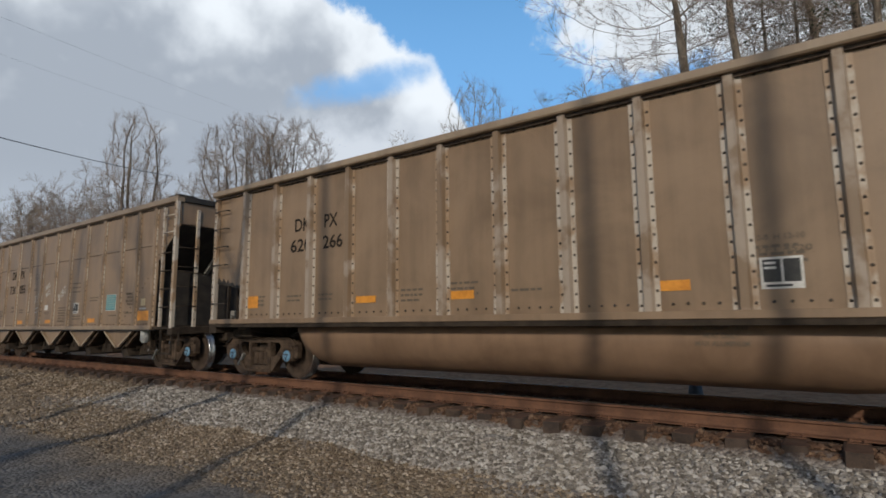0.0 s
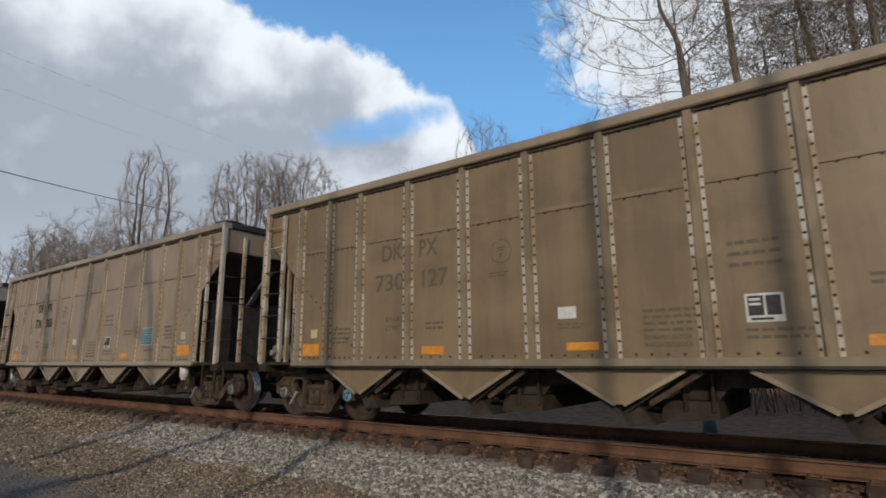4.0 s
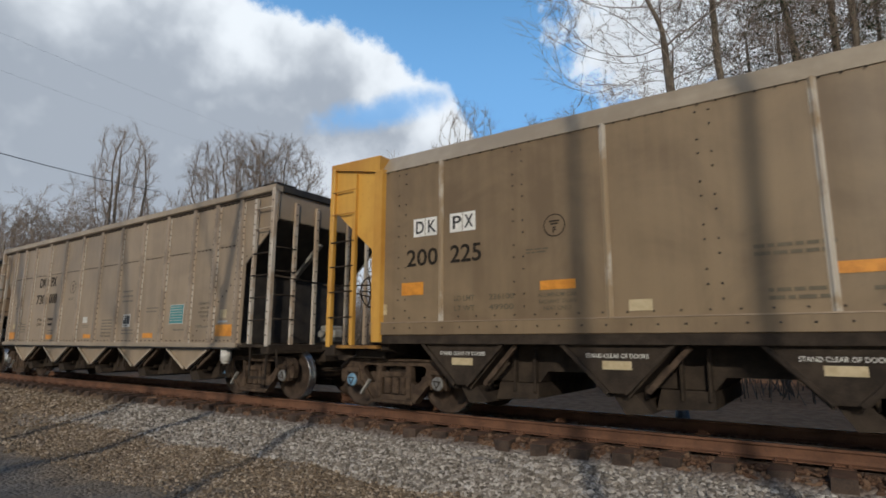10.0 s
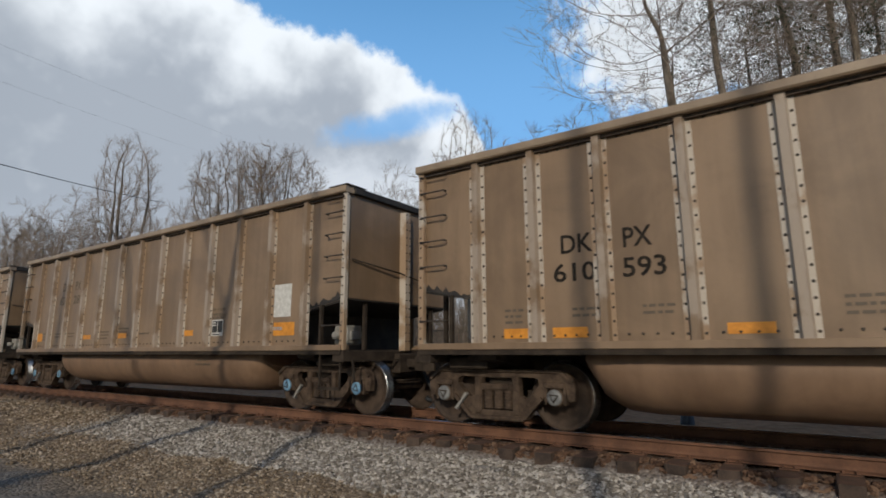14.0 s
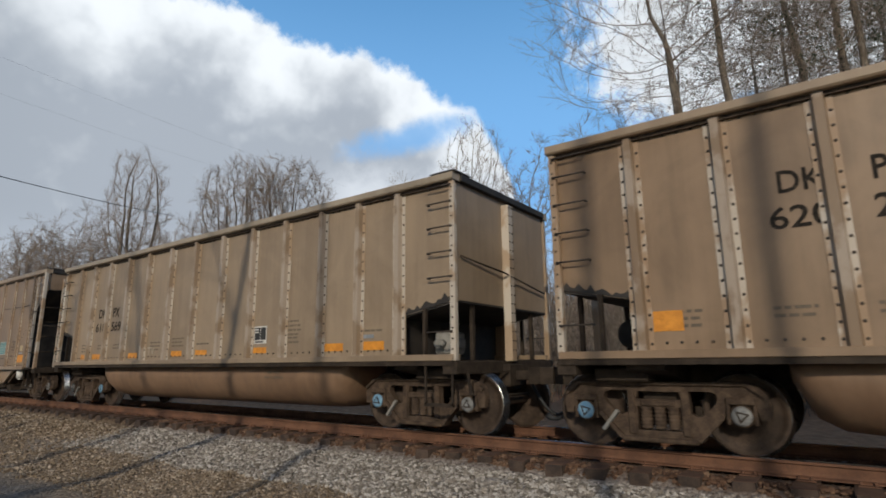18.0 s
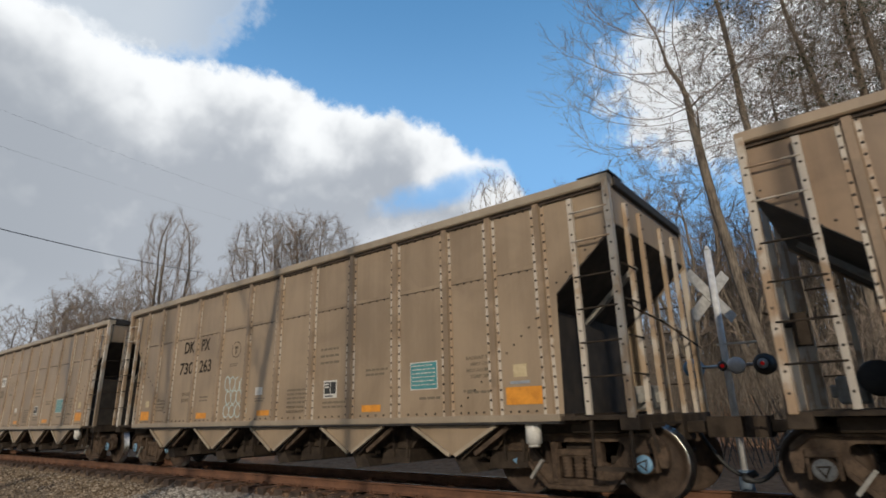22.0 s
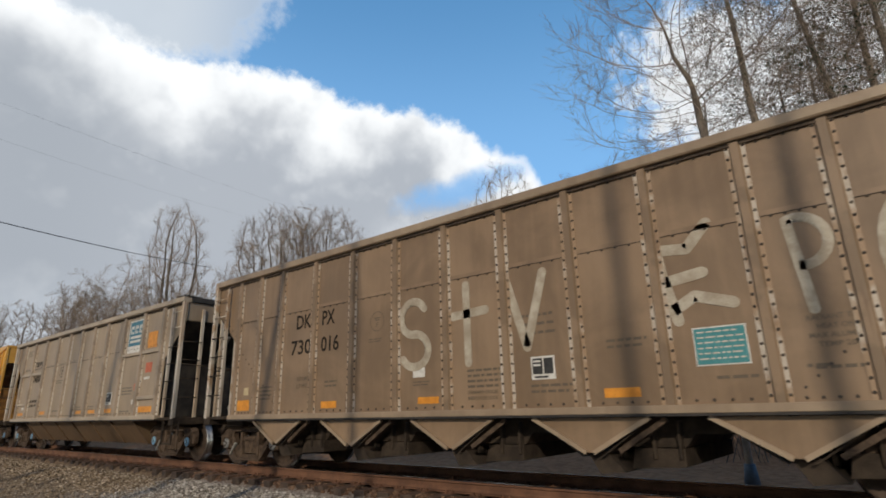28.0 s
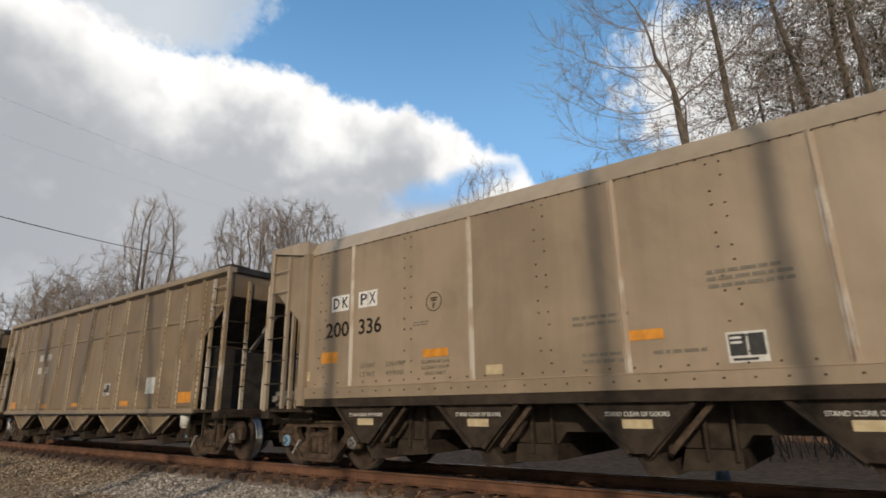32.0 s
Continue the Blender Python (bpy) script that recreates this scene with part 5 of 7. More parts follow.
ORDER = [("G", "brown", "620", "266"), ("H", "brown", "730", "055"), ("H", "olive", "730", "127"), ("H", "tan", "730", "303"), ("H", "silver", "730", "104"), ("S", "olive", "200", "225"),
         ("H", "pale", "730", "008"), ("G", "brown", "610", "593"), ("G", "brown", "620", "281"), ("G", "brown", "620", "296"), ("G", "tan", "610", "569"), ("H", "brown", "730", "172"),
         ("H", "tan", "730", "263"), ("H", "tan", "56", "20"), ("S", "tan", "200", "314"), ("H", "brown", "730", "016"), ("T", "pale", "", ""), ("S", "pale", "200", "336"),
         ("H", "olive", "", ""), ("H", "olive", "", ""), ("H", "brown", "", "")]
LABELS = {"G": "dusty {} bathtub gondola coal car rolling on the track", "H": "weathered {} ribbed steel hopper coal car rolling on the track",
          "S": "{} smooth-sided hopper car with slanted roof edge", "T": "pale grey-brown hopper car with long sloping hull and heavy posts"}
TINT_WORD = {"brown": "brown", "olive": "olive-brown", "tan": "tan", "silver": "silver-grey", "pale": "pale grey-brown"}
for k, (kind, tint, left, right) in enumerate(ORDER):
    caps = ((0, 0), (1, 0), (0, 1), (1, 1))[k % 4]
    if kind == "H":
        thing, sets = hopper_car(tint, caps)
        if left:
            marks_hopper(thing, tint, left, right, k not in (2, 13), k == 13)
        else:
            strips(thing, ORANGE_H, Y_H)
            data_panel(thing, -5.94, 1.43, Y_H)
            decal(thing, "white_notice", -3.50, -3.0, 1.42, 1.80, WHITE, Y_H)
            bars(thing, -11.3, -10.1, 2.8, 2, CHALK, Y_H, 0.2, 0.4, 5, "pale_mark")
    elif kind == "G":
        thing, sets = gondola_car(tint, caps, left)
        marks_gondola(thing, tint, left, right, k != 8, k in (0, 8, 9))
    elif kind == "S":
        thing, sets = smooth_car(tint, caps, "dark" if k == 5 else "yellow", {5: "yellow", 14: "tint", 17: "tint"}[k])
        marks_smooth(thing, tint, left, right)
    else:
        thing, sets = tub_hopper_car(tint, caps)
        marks_tub(thing, tint)
    tagged(thing, LABELS[kind].format(TINT_WORD[tint]), "freight car", "cars of the coal train")
    TRAIN.append((thing, sets, k))


def car_no(k):
    return TRAIN[k][0]


# chalk, spray paint and patches on single cars
strokes(car_no(1), [[(-9.0 + i * 0.14, 2.02 + i * 0.03), (-8.96 + i * 0.14, 1.80 + i * 0.03)] for i in range(4)] + [[(-8.92, 1.62), (-8.70, 1.66)], [(-8.9, 1.50), (-8.65, 1.56)]],
        CHALK, Y_H, 0.025, "chalk_bars", "chalked bars in place of a name")
letters(car_no(1), "WOO", -8.12, 2.13, 0.16, CHALK, Y_H, "chalk_word", 1.0, 0.36, 24)
letters(car_no(1), "WOO", -8.08, 1.92, 0.16, CHALK, Y_H, "chalk_word", 1.0, 0.36, 24)
letters(car_no(1), "8·19·7", -7.02, 1.80, 0.22, CHALK, Y_H, "chalk_word", 1.0, 0.56, 27)
def blot(car, outline, mat, y, name, label):
    """A flat patch of paint with an uneven outline of (u, z)."""
    bm = bmesh.new()
    prism(bm, [(a * XS + HX, b) for a, b in outline], along_y, y - 0.003, y)
    return part(name, solid(bm), mat, car, label)


PATCH = plain("pale_overpaint", (0.335, 0.288, 0.232), (0.395, 0.345, 0.28), 3.0, 0.7)
blot(car_no(4), [(-7.15, 2.62), (-6.9, 2.55), (-6.72, 2.80), (-6.62, 3.15), (-6.72, 3.50), (-7.02, 3.52), (-7.22, 3.30), (-7.3, 2.95)], PATCH, Y_H, "paint_patch", "pale patch of overpainting")
blot(car_no(4), [(-6.1, 3.10), (-5.92, 3.02), (-5.85, 3.30), (-5.55, 3.36), (-5.52, 3.60), (-6.0, 3.62), (-6.16, 3.40)], PATCH, Y_H, "paint_patch", "pale patch of overpainting")
blot(car_no(4), [(-4.95, 3.08), (-4.6, 3.02), (-4.28, 3.14), (-4.34, 3.48), (-4.75, 3.58), (-5.0, 3.36)], PATCH, Y_H, "paint_patch", "pale patch of overpainting")
decal(car_no(8), "white_patch", -2.02, -1.52, 1.70, 2.30, WHITE, Y_G, "large pale patch")
# white outline bubble letters
bub = [arc(-8.35, 1.75, 0.42, 0.75, 200, -10, 14), [(-8.75, 1.5), (-8.78, 1.10)], arc(-8.1, 1.45, 0.25, 0.35, 100, -100), arc(-7.4, 1.85, 0.36, 0.70, 180, 0, 12), [(-7.76, 1.85), (-7.78, 1.12)],
       [(-7.04, 1.85), (-7.1, 1.3)], arc(-6.7, 1.95, 0.40, 0.62, 190, -20, 12), arc(-6.5, 1.35, 0.42, 0.38, 110, -120), arc(-6.0, 2.0, 0.36, 0.55, 150, -60, 12), [(-5.8, 1.55), (-5.55, 1.12)],
       [(-8.8, 1.12), (-5.5, 1.10)], arc(-7.4, 1.75, 0.14, 0.35, 0, 360)]
bub = [[(a * 0.58 - 4.40, z) for a, z in path] for path in bub]
strokes(car_no(14), bub, WHITE, Y_S, 0.045, "spray_outline", "white outlined bubble-letter graffiti")
# big pale letters S + V  E P C
big = [arc(-8.10, 2.50, 0.28, 0.27, 30, 265, 12) + arc(-8.08, 1.98, 0.30, 0.26, 85, -150, 12), [(-6.98, 2.88), (-6.97, 1.72)], [(-7.35, 2.42), (-6.62, 2.46)],
       [(-6.24, 2.88), (-5.92, 1.86)], [(-5.92, 1.86), (-5.60, 2.86)], [(-4.0, 2.95), (-3.94, 2.5), (-3.82, 1.98)], [(-4.0, 2.84), (-3.62, 2.80), (-3.36, 3.06)], [(-3.92, 2.44), (-3.48, 2.50)], [(-3.86, 2.10), (-3.6, 2.24), (-3.2, 2.12)],
       [(-2.55, 2.9), (-2.45, 1.95)], arc(-2.46, 2.66, 0.26, 0.26, 110, -100, 12), arc(-1.50, 2.42, 0.26, 0.52, 75, 370, 14)]
for path_set, letter in ((big[0:1], "S"), (big[1:3], "plus sign"), (big[3:5], "V"), (big[5:9], "E"), (big[9:11], "P"), (big[11:12], "C")):
    strokes(car_no(15), path_set, SPRAY, Y_H, 0.13 if letter == "E" else 0.10 if letter in "PC" else 0.13, "spray_letter", "big faded white spray-painted " + letter)
# pale blue-white scribble
scr = [arc(-8.95 + 0.24 * i, 1.85 - 0.02 * i, 0.11, 0.15, 40 * i, 300 + 40 * i, 9) for i in range(4)] + [arc(-8.85 + 0.25 * i, 1.55, 0.12, 0.14, 70 * i, 320 + 70 * i, 9) for i in range(4)] \
    + [arc(-8.9 + 0.27 * i, 1.27, 0.13, 0.13, 50 * i, 330 + 50 * i, 9) for i in range(4)]
SCRAWL = plain("pale_green_spray", (0.38, 0.46, 0.45), (0.50, 0.58, 0.56), 10.0, 0.6)
scr = [[((a + 8.5) * 0.85 - 8.86, z) for a, z in path] for path in scr]
strokes(car_no(12), scr, SCRAWL, Y_H, 0.022, "spray_scrawl", "pale green looping spray scrawl")
strokes(car_no(11), [[(-9.48, 1.42), (-9.40, 1.58), (-9.32, 1.44)], arc(-9.22, 1.52, 0.07, 0.06, 30, 330, 8), [(-9.12, 1.44), (-9.10, 1.60), (-9.02, 1.46), (-8.96, 1.58)], [(-8.90, 1.50), (-8.74, 1.54)], arc(-8.66, 1.50, 0.06, 0.05, 0, 300, 8), [(-9.45, 1.36), (-8.62, 1.40)]],
        CHALK, Y_H, 0.022, "chalk_scrawl", "small white chalk scrawl")
letters(car_no(10), "TV", -9.32, 1.30, 0.18, SPRAY, Y_G, "chalk_scrawl")
CYAN = plain("pale_blue_panel", (0.30, 0.42, 0.50), (0.42, 0.52, 0.58), 7.0, 0.6)
_bm = bmesh.new()
prism(_bm, [(-13.9 + HX, 3.92), (-13.06 + HX, 3.92), (-13.06 + HX, 2.72), (-13.9 + HX, 3.40)], along_y, -1.506, -1.502)
part("blue_end_patch", solid(_bm), CYAN, car_no(13), "pale blue painted end bay")

# ================================================================ the place
def ground_height(x, y):
    """Height of the ground sheet: gravel yard, ballast shoulder, track bed, ditch, wooded bank."""
    x, y = np.asarray(x, float), np.asarray(y, float)
    z = np.interp(y, [-400, -30, 0, 3.5, 5.0, 6.35, 6.73, 6.87, 9.25, 9.6, 10.8, 12.5, 16, 22, 40, 80, 200, 1500], [1.5, 0.2, -0.52, -0.55, -0.50, -0.375, -0.355, -0.222, -0.222, -0.27, -0.42, -0.40, -0.25, 0.3, 2.0, 5.0, 9.0, 20.0])
    rough = 0.03 * np.sin(1.3 * x + 0.7 * y) + 0.025 * np.sin(2.9 * x - 1.7 * y + 1.0) + 0.015 * np.sin(6.1 * x + 4.3 * y)
    flat = np.where((y > 6.4) & (y < 9.6), 0.15, 1.0)
    return z + rough * flat + np.where(y > 12, 0.12 * np.sin(0.6 * x) * np.sin(0.5 * y), 0)


def ground_material():
    m = Nodes("gravel_ballast_and_leaf_litter")
    geo = m.n.new("ShaderNodeNewGeometry")
    pos = geo.outputs["Position"]
    sep = m.n.new("ShaderNodeSeparateXYZ")
    m.l.new(pos, sep.inputs[0])
    big = m.noise(pos, 0.7, 4.0)
    mid = m.noise(pos, 5.0, 5.0)
    vor = m.add("ShaderNodeTexVoronoi", {"Scale": 24.0})
    m.l.new(pos, vor.inputs["Vector"])
    fine = m.add("ShaderNodeTexVoronoi", {"Scale": 60.0})
    m.l.new(pos, fine.inputs["Vector"])
    y = m.math("ADD", sep.outputs["Y"], m.math("MULTIPLY", m.math("SUBTRACT", big, 0.5), 2.2))
    stone = m.add("ShaderNodeSeparateColor")
    m.l.new(vor.outputs["Color"], stone.inputs[0])
    st = stone.outputs[0]
    ballast = m.mix(st, (0.15, 0.130, 0.110), (0.46, 0.415, 0.365))
    brown = m.mix(st, (0.13, 0.092, 0.058), (0.37, 0.28, 0.185))
    road = m.mix(m.step(mid, 0.35, 0.7), (0.095, 0.084, 0.072), (0.20, 0.178, 0.155))
    road = m.mix(m.math("MULTIPLY", st, 0.35), road, (0.23, 0.21, 0.19))
    litter = m.mix(m.step(mid, 0.3, 0.7), (0.25, 0.115, 0.055), (0.50, 0.265, 0.135))
    litter = m.mix(m.math("MULTIPLY", fine.outputs["Distance"], 0.6), litter, (0.36, 0.22, 0.13))
    far_left = m.step(m.math("ADD", sep.outputs["X"], m.math("MULTIPLY", big, 4.0)), -13.0, -10.5)
    bed = m.mix(far_left, brown, ballast)
    near = m.mix(m.step(y, 2.6, 3.8), road, brown)
    shoulder = m.mix(m.step(y, 4.6, 5.6), near, bed)
    shoulder = m.mix(m.step(sep.outputs["Y"], 6.6, 6.9), shoulder, m.mix(0.8, bed, (0.09, 0.045, 0.026)))
    col = m.mix(m.step(m.math("ADD", sep.outputs["Y"], m.math("MULTIPLY", m.math("SUBTRACT", mid, 0.5), 0.5)), 8.95, 9.35), shoulder, litter)
    h = m.math("ADD", m.math("MULTIPLY", vor.outputs["Distance"], -1.0), m.math("MULTIPLY", mid, 0.6))
    return m.finish(col, 0.92, 0.0, h, 0.8, 0.03, 0.2)


def axis(fine0, fine1, step, reach):
    a = list(np.arange(fine0, fine1 + 1e-6, step))
    g, s = step, step
    while a[-1] < reach:
        s *= 1.35
        a.append(a[-1] + s)
    s = step
    while a[0] > -reach:
        s *= 1.35
        a.insert(0, a[0] - s)
    return np.array(a)


gx, gy = axis(-32, 6, 0.20, 2500), axis(-1, 16, 0.14, 2500)
GX, GY = np.meshgrid(gx, gy, indexing="ij")
gv = np.stack([GX, GY, ground_height(GX, GY)], -1).reshape(-1, 3)
ni, nj = len(gx), len(gy)
ii, jj = np.meshgrid(np.arange(ni - 1), np.arange(nj - 1), indexing="ij")
q0 = (ii * nj + jj).ravel()
ground = new("ground", from_arrays("ground", gv, np.stack([q0, q0 + nj, q0 + nj + 1, q0 + 1], 1), ground_material(), True))
tagged(ground, "grey and brown gravel with leaf litter beyond the track", "ground", "", "structure")


# ---- loose stones
def stone_material(name, lo, mid, hi):
    m = Nodes(name)
    geo = m.n.new("ShaderNodeNewGeometry")
    r = geo.outputs["Random Per Island"]
    n = m.noise(geo.outputs["Position"], 55.0, 4.0)
    ramp = m.n.new("ShaderNodeValToRGB")
    e = ramp.color_ramp.elements
    e[0].position, e[0].color = 0.0, (*lo, 1)
    e[1].position, e[1].color = 1.0, (*hi, 1)
    k = e.new(0.55)
    k.color = (*mid, 1)
    m.l.new(r, ramp.inputs[0])
    col = m.mix(m.math("MULTIPLY", m.step(n, 0.35, 0.7), 0.45), ramp.outputs[0], tuple(0.45 * v for v in mid))
    return m.finish(col, 0.88, 0.0, n, 0.4, 0.01, 0.25)


STONE_GREY = stone_material("grey_limestone_ballast", (0.10, 0.083, 0.066), (0.32, 0.28, 0.235), (0.62, 0.57, 0.51))
STONE_BROWN = stone_material("brown_dirty_gravel", (0.09, 0.062, 0.04), (0.27, 0.20, 0.13), (0.52, 0.43, 0.33))
STONE_RUST = stone_material("rust_stained_ballast", (0.055, 0.030, 0.019), (0.12, 0.066, 0.040), (0.22, 0.14, 0.09))

PHI = (1 + 5 ** 0.5) / 2
ICO_V = np.array([(-1, PHI, 0), (1, PHI, 0), (-1, -PHI, 0), (1, -PHI, 0), (0, -1, PHI), (0, 1, PHI), (0, -1, -PHI), (0, 1, -PHI), (PHI, 0, -1), (PHI, 0, 1), (-PHI, 0, -1), (-PHI, 0, 1)]) / 1.9
ICO_F = np.array([(0, 11, 5), (0, 5, 1), (0, 1, 7), (0, 7, 10), (0, 10, 11), (1, 5, 9), (5, 11, 4), (11, 10, 2), (10, 7, 6), (7, 1, 8),
                  (3, 9, 4), (3, 4, 2), (3, 2, 6), (3, 6, 8), (3, 8, 9), (4, 9, 5), (2, 4, 11), (6, 2, 10), (8, 6, 7), (9, 8, 1)])


def stones(name, seed, count, place, size0, size1, material, label):
    """Many small angular stones lying on the ground, in one object."""
    rg = np.random.RandomState(seed)
    x, y = place(rg, count)
    c = len(x)
    size = rg.uniform(size0, size1, c) * rg.uniform(0.7, 1.15, c)
    shape = rg.uniform(0.62, 1.2, (c, 1, 3)) * np.array([1.1, 1.0, 0.75])
    v = ICO_V[None] * shape * rg.uniform(0.58, 1.30, (c, 12, 1))
    a, b = rg.uniform(0, math.tau, c), rg.uniform(-0.6, 0.6, c)
    ca, sa, cb, sb = np.cos(a), np.sin(a), np.cos(b), np.sin(b)
    vx = v[..., 0] * cb[:, None] + v[..., 2] * sb[:, None]
    vz = -v[..., 0] * sb[:, None] + v[..., 2] * cb[:, None]
    wx = vx * ca[:, None] - v[..., 1] * sa[:, None]
    wy = vx * sa[:, None] + v[..., 1] * ca[:, None]
    z = ground_height(x, y) + size * rg.uniform(0.0, 0.35, c)
    pts = np.stack([wx * size[:, None] + x[:, None], wy * size[:, None] + y[:, None], vz * size[:, None] + z[:, None]], -1).reshape(-1, 3)
    faces = (ICO_F[None] + (np.arange(c) * 12)[:, None, None]).reshape(-1, 3)
    ob = new(name, from_arrays(name, pts, faces, material))
    return tagged(ob, label, "gravel", "", "stuff")


def patch(x0, x1, y0, y1, keep=None):
    def place(rg, n):
        x, y = rg.uniform(x0, x1, n), rg.uniform(y0, y1, n)
        if keep is not None:
            k = keep(x, y, rg)
            x, y = x[k], y[k]
        return x, y
    return place


def off_ties(x, y, rg):
    return np.abs(((x + 0.265) % 0.53) - 0.265) > 0.10


stones("ballast_stones", 3, 21000, patch(-13.5, 2.5, 5.05, 6.66), 0.021, 0.040, STONE_GREY, "pale grey crushed ballast stones beside the ties")
stones("ballast_stones", 4, 8000, patch(-30, -13.0, 5.3, 6.66), 0.024, 0.044, STONE_BROWN, "brown dirty ballast stones beside the ties")
stones("ballast_stones", 5, 2500, patch(-13.5, 2.0, 6.78, 7.1, off_ties), 0.030, 0.046, STONE_RUST, "rust-stained ballast stones between the ties")
stones("ballast_stones", 6, 3500, patch(-20, 4.0, 7.4, 9.2, off_ties), 0.030, 0.050, STONE_RUST, "rust-stained ballast stones between the rails")
stones("gravel_stones", 7, 11000, patch(-11, 2.5, 3.4, 5.1), 0.012, 0.028, STONE_BROWN, "small brown gravel stones on the yard")
stones("gravel_stones", 8, 3500, patch(-26, -10, 3.2, 5.4), 0.020, 0.040, STONE_BROWN, "brown gravel stones on the yard")


# ---- track
def rail_section():
    h = [(0.0, 0.0), (0.030, 0.0), (0.036, -0.008), (0.036, -0.036), (0.011, -0.052), (0.009, -0.12), (0.02, -0.152), (0.075, -0.166), (0.076, -0.178)]
    return [(a, b) for a, b in h] + [(-a, b) for a, b in h[::-1][:-1]]


track = tagged(new("railway_track"), "rusty steel rails spiked to dark wooden ties", "railway track")
track.location = (0, TRACK_Y, 0)
for s in (-1, 1):
    bm = bmesh.new()
    fs = prism(bm, [(s * 0.753 + a, b) for a, b in rail_section()], along_x, -260, 90)
    solid(bm)
    for f in bm.faces:
        if f.normal.z > 0.5 and f.calc_center_median().z > -0.01:
            f.material_index = 1
    part("rail", bm, [RAIL_SIDE, RAIL_TOP], track, "rusty rail with polished head")
tie_rg = random.Random(12)
tie_meshes = []
for i in range(4):
    bm = bmesh.new()
    box(bm, -0.115, 0.115, -1.30, 1.30, -0.36, -0.186, 0, 0.008)
    for v in bm.verts:
        v.co.x += tie_rg.uniform(-0.01, 0.01)
        v.co.y += tie_rg.uniform(-0.03, 0.03) if abs(v.co.y) > 1.2 else 0
    bm.normal_update()
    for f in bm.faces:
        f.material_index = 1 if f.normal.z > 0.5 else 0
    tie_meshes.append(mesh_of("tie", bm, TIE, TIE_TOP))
bm = bmesh.new()
box(bm, -0.09, 0.09, -0.17, 0.17, -0.187, -0.176)
for dx in (-0.06, 0.06):
    for dy in (-0.10, 0.10):
        box(bm, dx - 0.012, dx + 0.012, dy - 0.012, dy + 0.02, -0.18, -0.145)
PLATE = mesh_of("tie_plate", bm, RAIL_SIDE)
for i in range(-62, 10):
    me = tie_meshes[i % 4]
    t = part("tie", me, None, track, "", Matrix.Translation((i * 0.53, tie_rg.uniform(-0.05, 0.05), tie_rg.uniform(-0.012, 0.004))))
    for s in (-0.753, 0.753):
        part("tie_plate", PLATE, None, track, "", Matrix.Translation((i * 0.53, s, 0)))
bm = bmesh.new()
for i in range(-420, -62):
    box(bm, i * 0.53 - 0.115, i * 0.53 + 0.115, -1.3, 1.3, -0.36, -0.186)
tagged(part("far_ties", bm, TIE, track), "", "", "", "stuff")

# pale plate lying beyond the far rail
bm = bmesh.new()
box(bm, -8.65, -8.15, 9.75, 9.95, -0.30, -0.26, 0, 0.006)
tagged(new("ground_plate", mesh_of("ground_plate", bm, WHITE)), "small white plate lying beside the far rail", "plate")

# gravel lane along the far side of the track
ASPHALT = plain("grey_lane_gravel", (0.19, 0.165, 0.14), (0.29, 0.255, 0.22), 5.0, 0.85, 0.0, 0.5, 80.0)
lane_x = np.linspace(-70, 12, 165)
bm = bmesh.new()
rows = []
for x in lane_x:
    a, b = 9.62 + 0.10 * math.sin(0.9 * x) + 0.05 * math.sin(2.3 * x), 10.12 + 0.12 * math.sin(0.7 * x + 1) + 0.08 * math.sin(1.9 * x)
    rows.append([bm.verts.new((x, a + (b - a) * k / 4, float(ground_height(x, a + (b - a) * k / 4)) + (0.03 if k in (1, 2, 3) else -0.05))) for k in range(5)])
for r0, r1 in zip(rows, rows[1:]):
    for k in range(4):
        bm.faces.new((r0[k], r1[k], r1[k + 1], r0[k + 1]))
bm.normal_update()
tagged(new("road", mesh_of("road", bm, ASPHALT)), "grey gravel lane running beside the far rail", "road", "", "structure")


# ---- crossing signal
def glow(name, color, strength):
    m = Nodes(name)
    e = m.add("ShaderNodeEmission", {"Color": (*color, 1), "Strength": strength})
    o = m.n.new("ShaderNodeOutputMaterial")
    m.l.new(e.outputs[0], o.inputs["Surface"])
    return m.mat


signal = tagged(new("crossing_signal"), "silver level-crossing signal mast with crossbuck and one red lamp lit", "signal")
signal.location = (-2.36, 11.2, -0.40)
bm = bmesh.new()
rod(bm, (0, 0, 0.25), (0, 0, 4.42), 0.062, 14)
rod(bm, (0, 0, 4.42), (0, 0, 4.52), 0.065, 14, 0.02)
part("mast", solid(bm), MAST, signal, "galvanised steel mast")
bm = bmesh.new()
prism(bm, [(-0.22, -0.22), (0.22, -0.22), (0.22, 0.22), (-0.22, 0.22)], along_z, -0.1, 0.05)
rod(bm, (0, 0, 0.05), (0, 0, 0.45), 0.14, 12, 0.09)
part("base", solid(bm), plain("blue_grey_base", (0.09, 0.13, 0.18), (0.15, 0.19, 0.24), 9.0, 0.6), signal, "blue-grey cast base")
for a in (45, -45):
    bm = bmesh.new()
    box(bm, -0.62, 0.62, -0.016, 0.0, -0.11, 0.11, 0, 0.004)
    part("crossbuck_board", bm, CROSS_WHITE, signal, "white crossbuck board", Matrix.Translation((-0.09 if a > 0 else -0.11, 0.06, 3.55)) @ Matrix.Rotation(radians(52), 4, "Z") @ Matrix.Rotation(radians(a), 4, "Y"))
bm = bmesh.new()
rod(bm, (-0.62, 0, 2.22), (0.62, 0, 2.22), 0.03, 8)
box(bm, -0.12, 0.12, -0.08, 0.08, 2.14, 2.30, 0, 0.01)
box(bm, -0.1, 0.55, -0.05, 0.05, 2.60, 2.63)
part("cross_arm", solid(bm), GALV, signal)
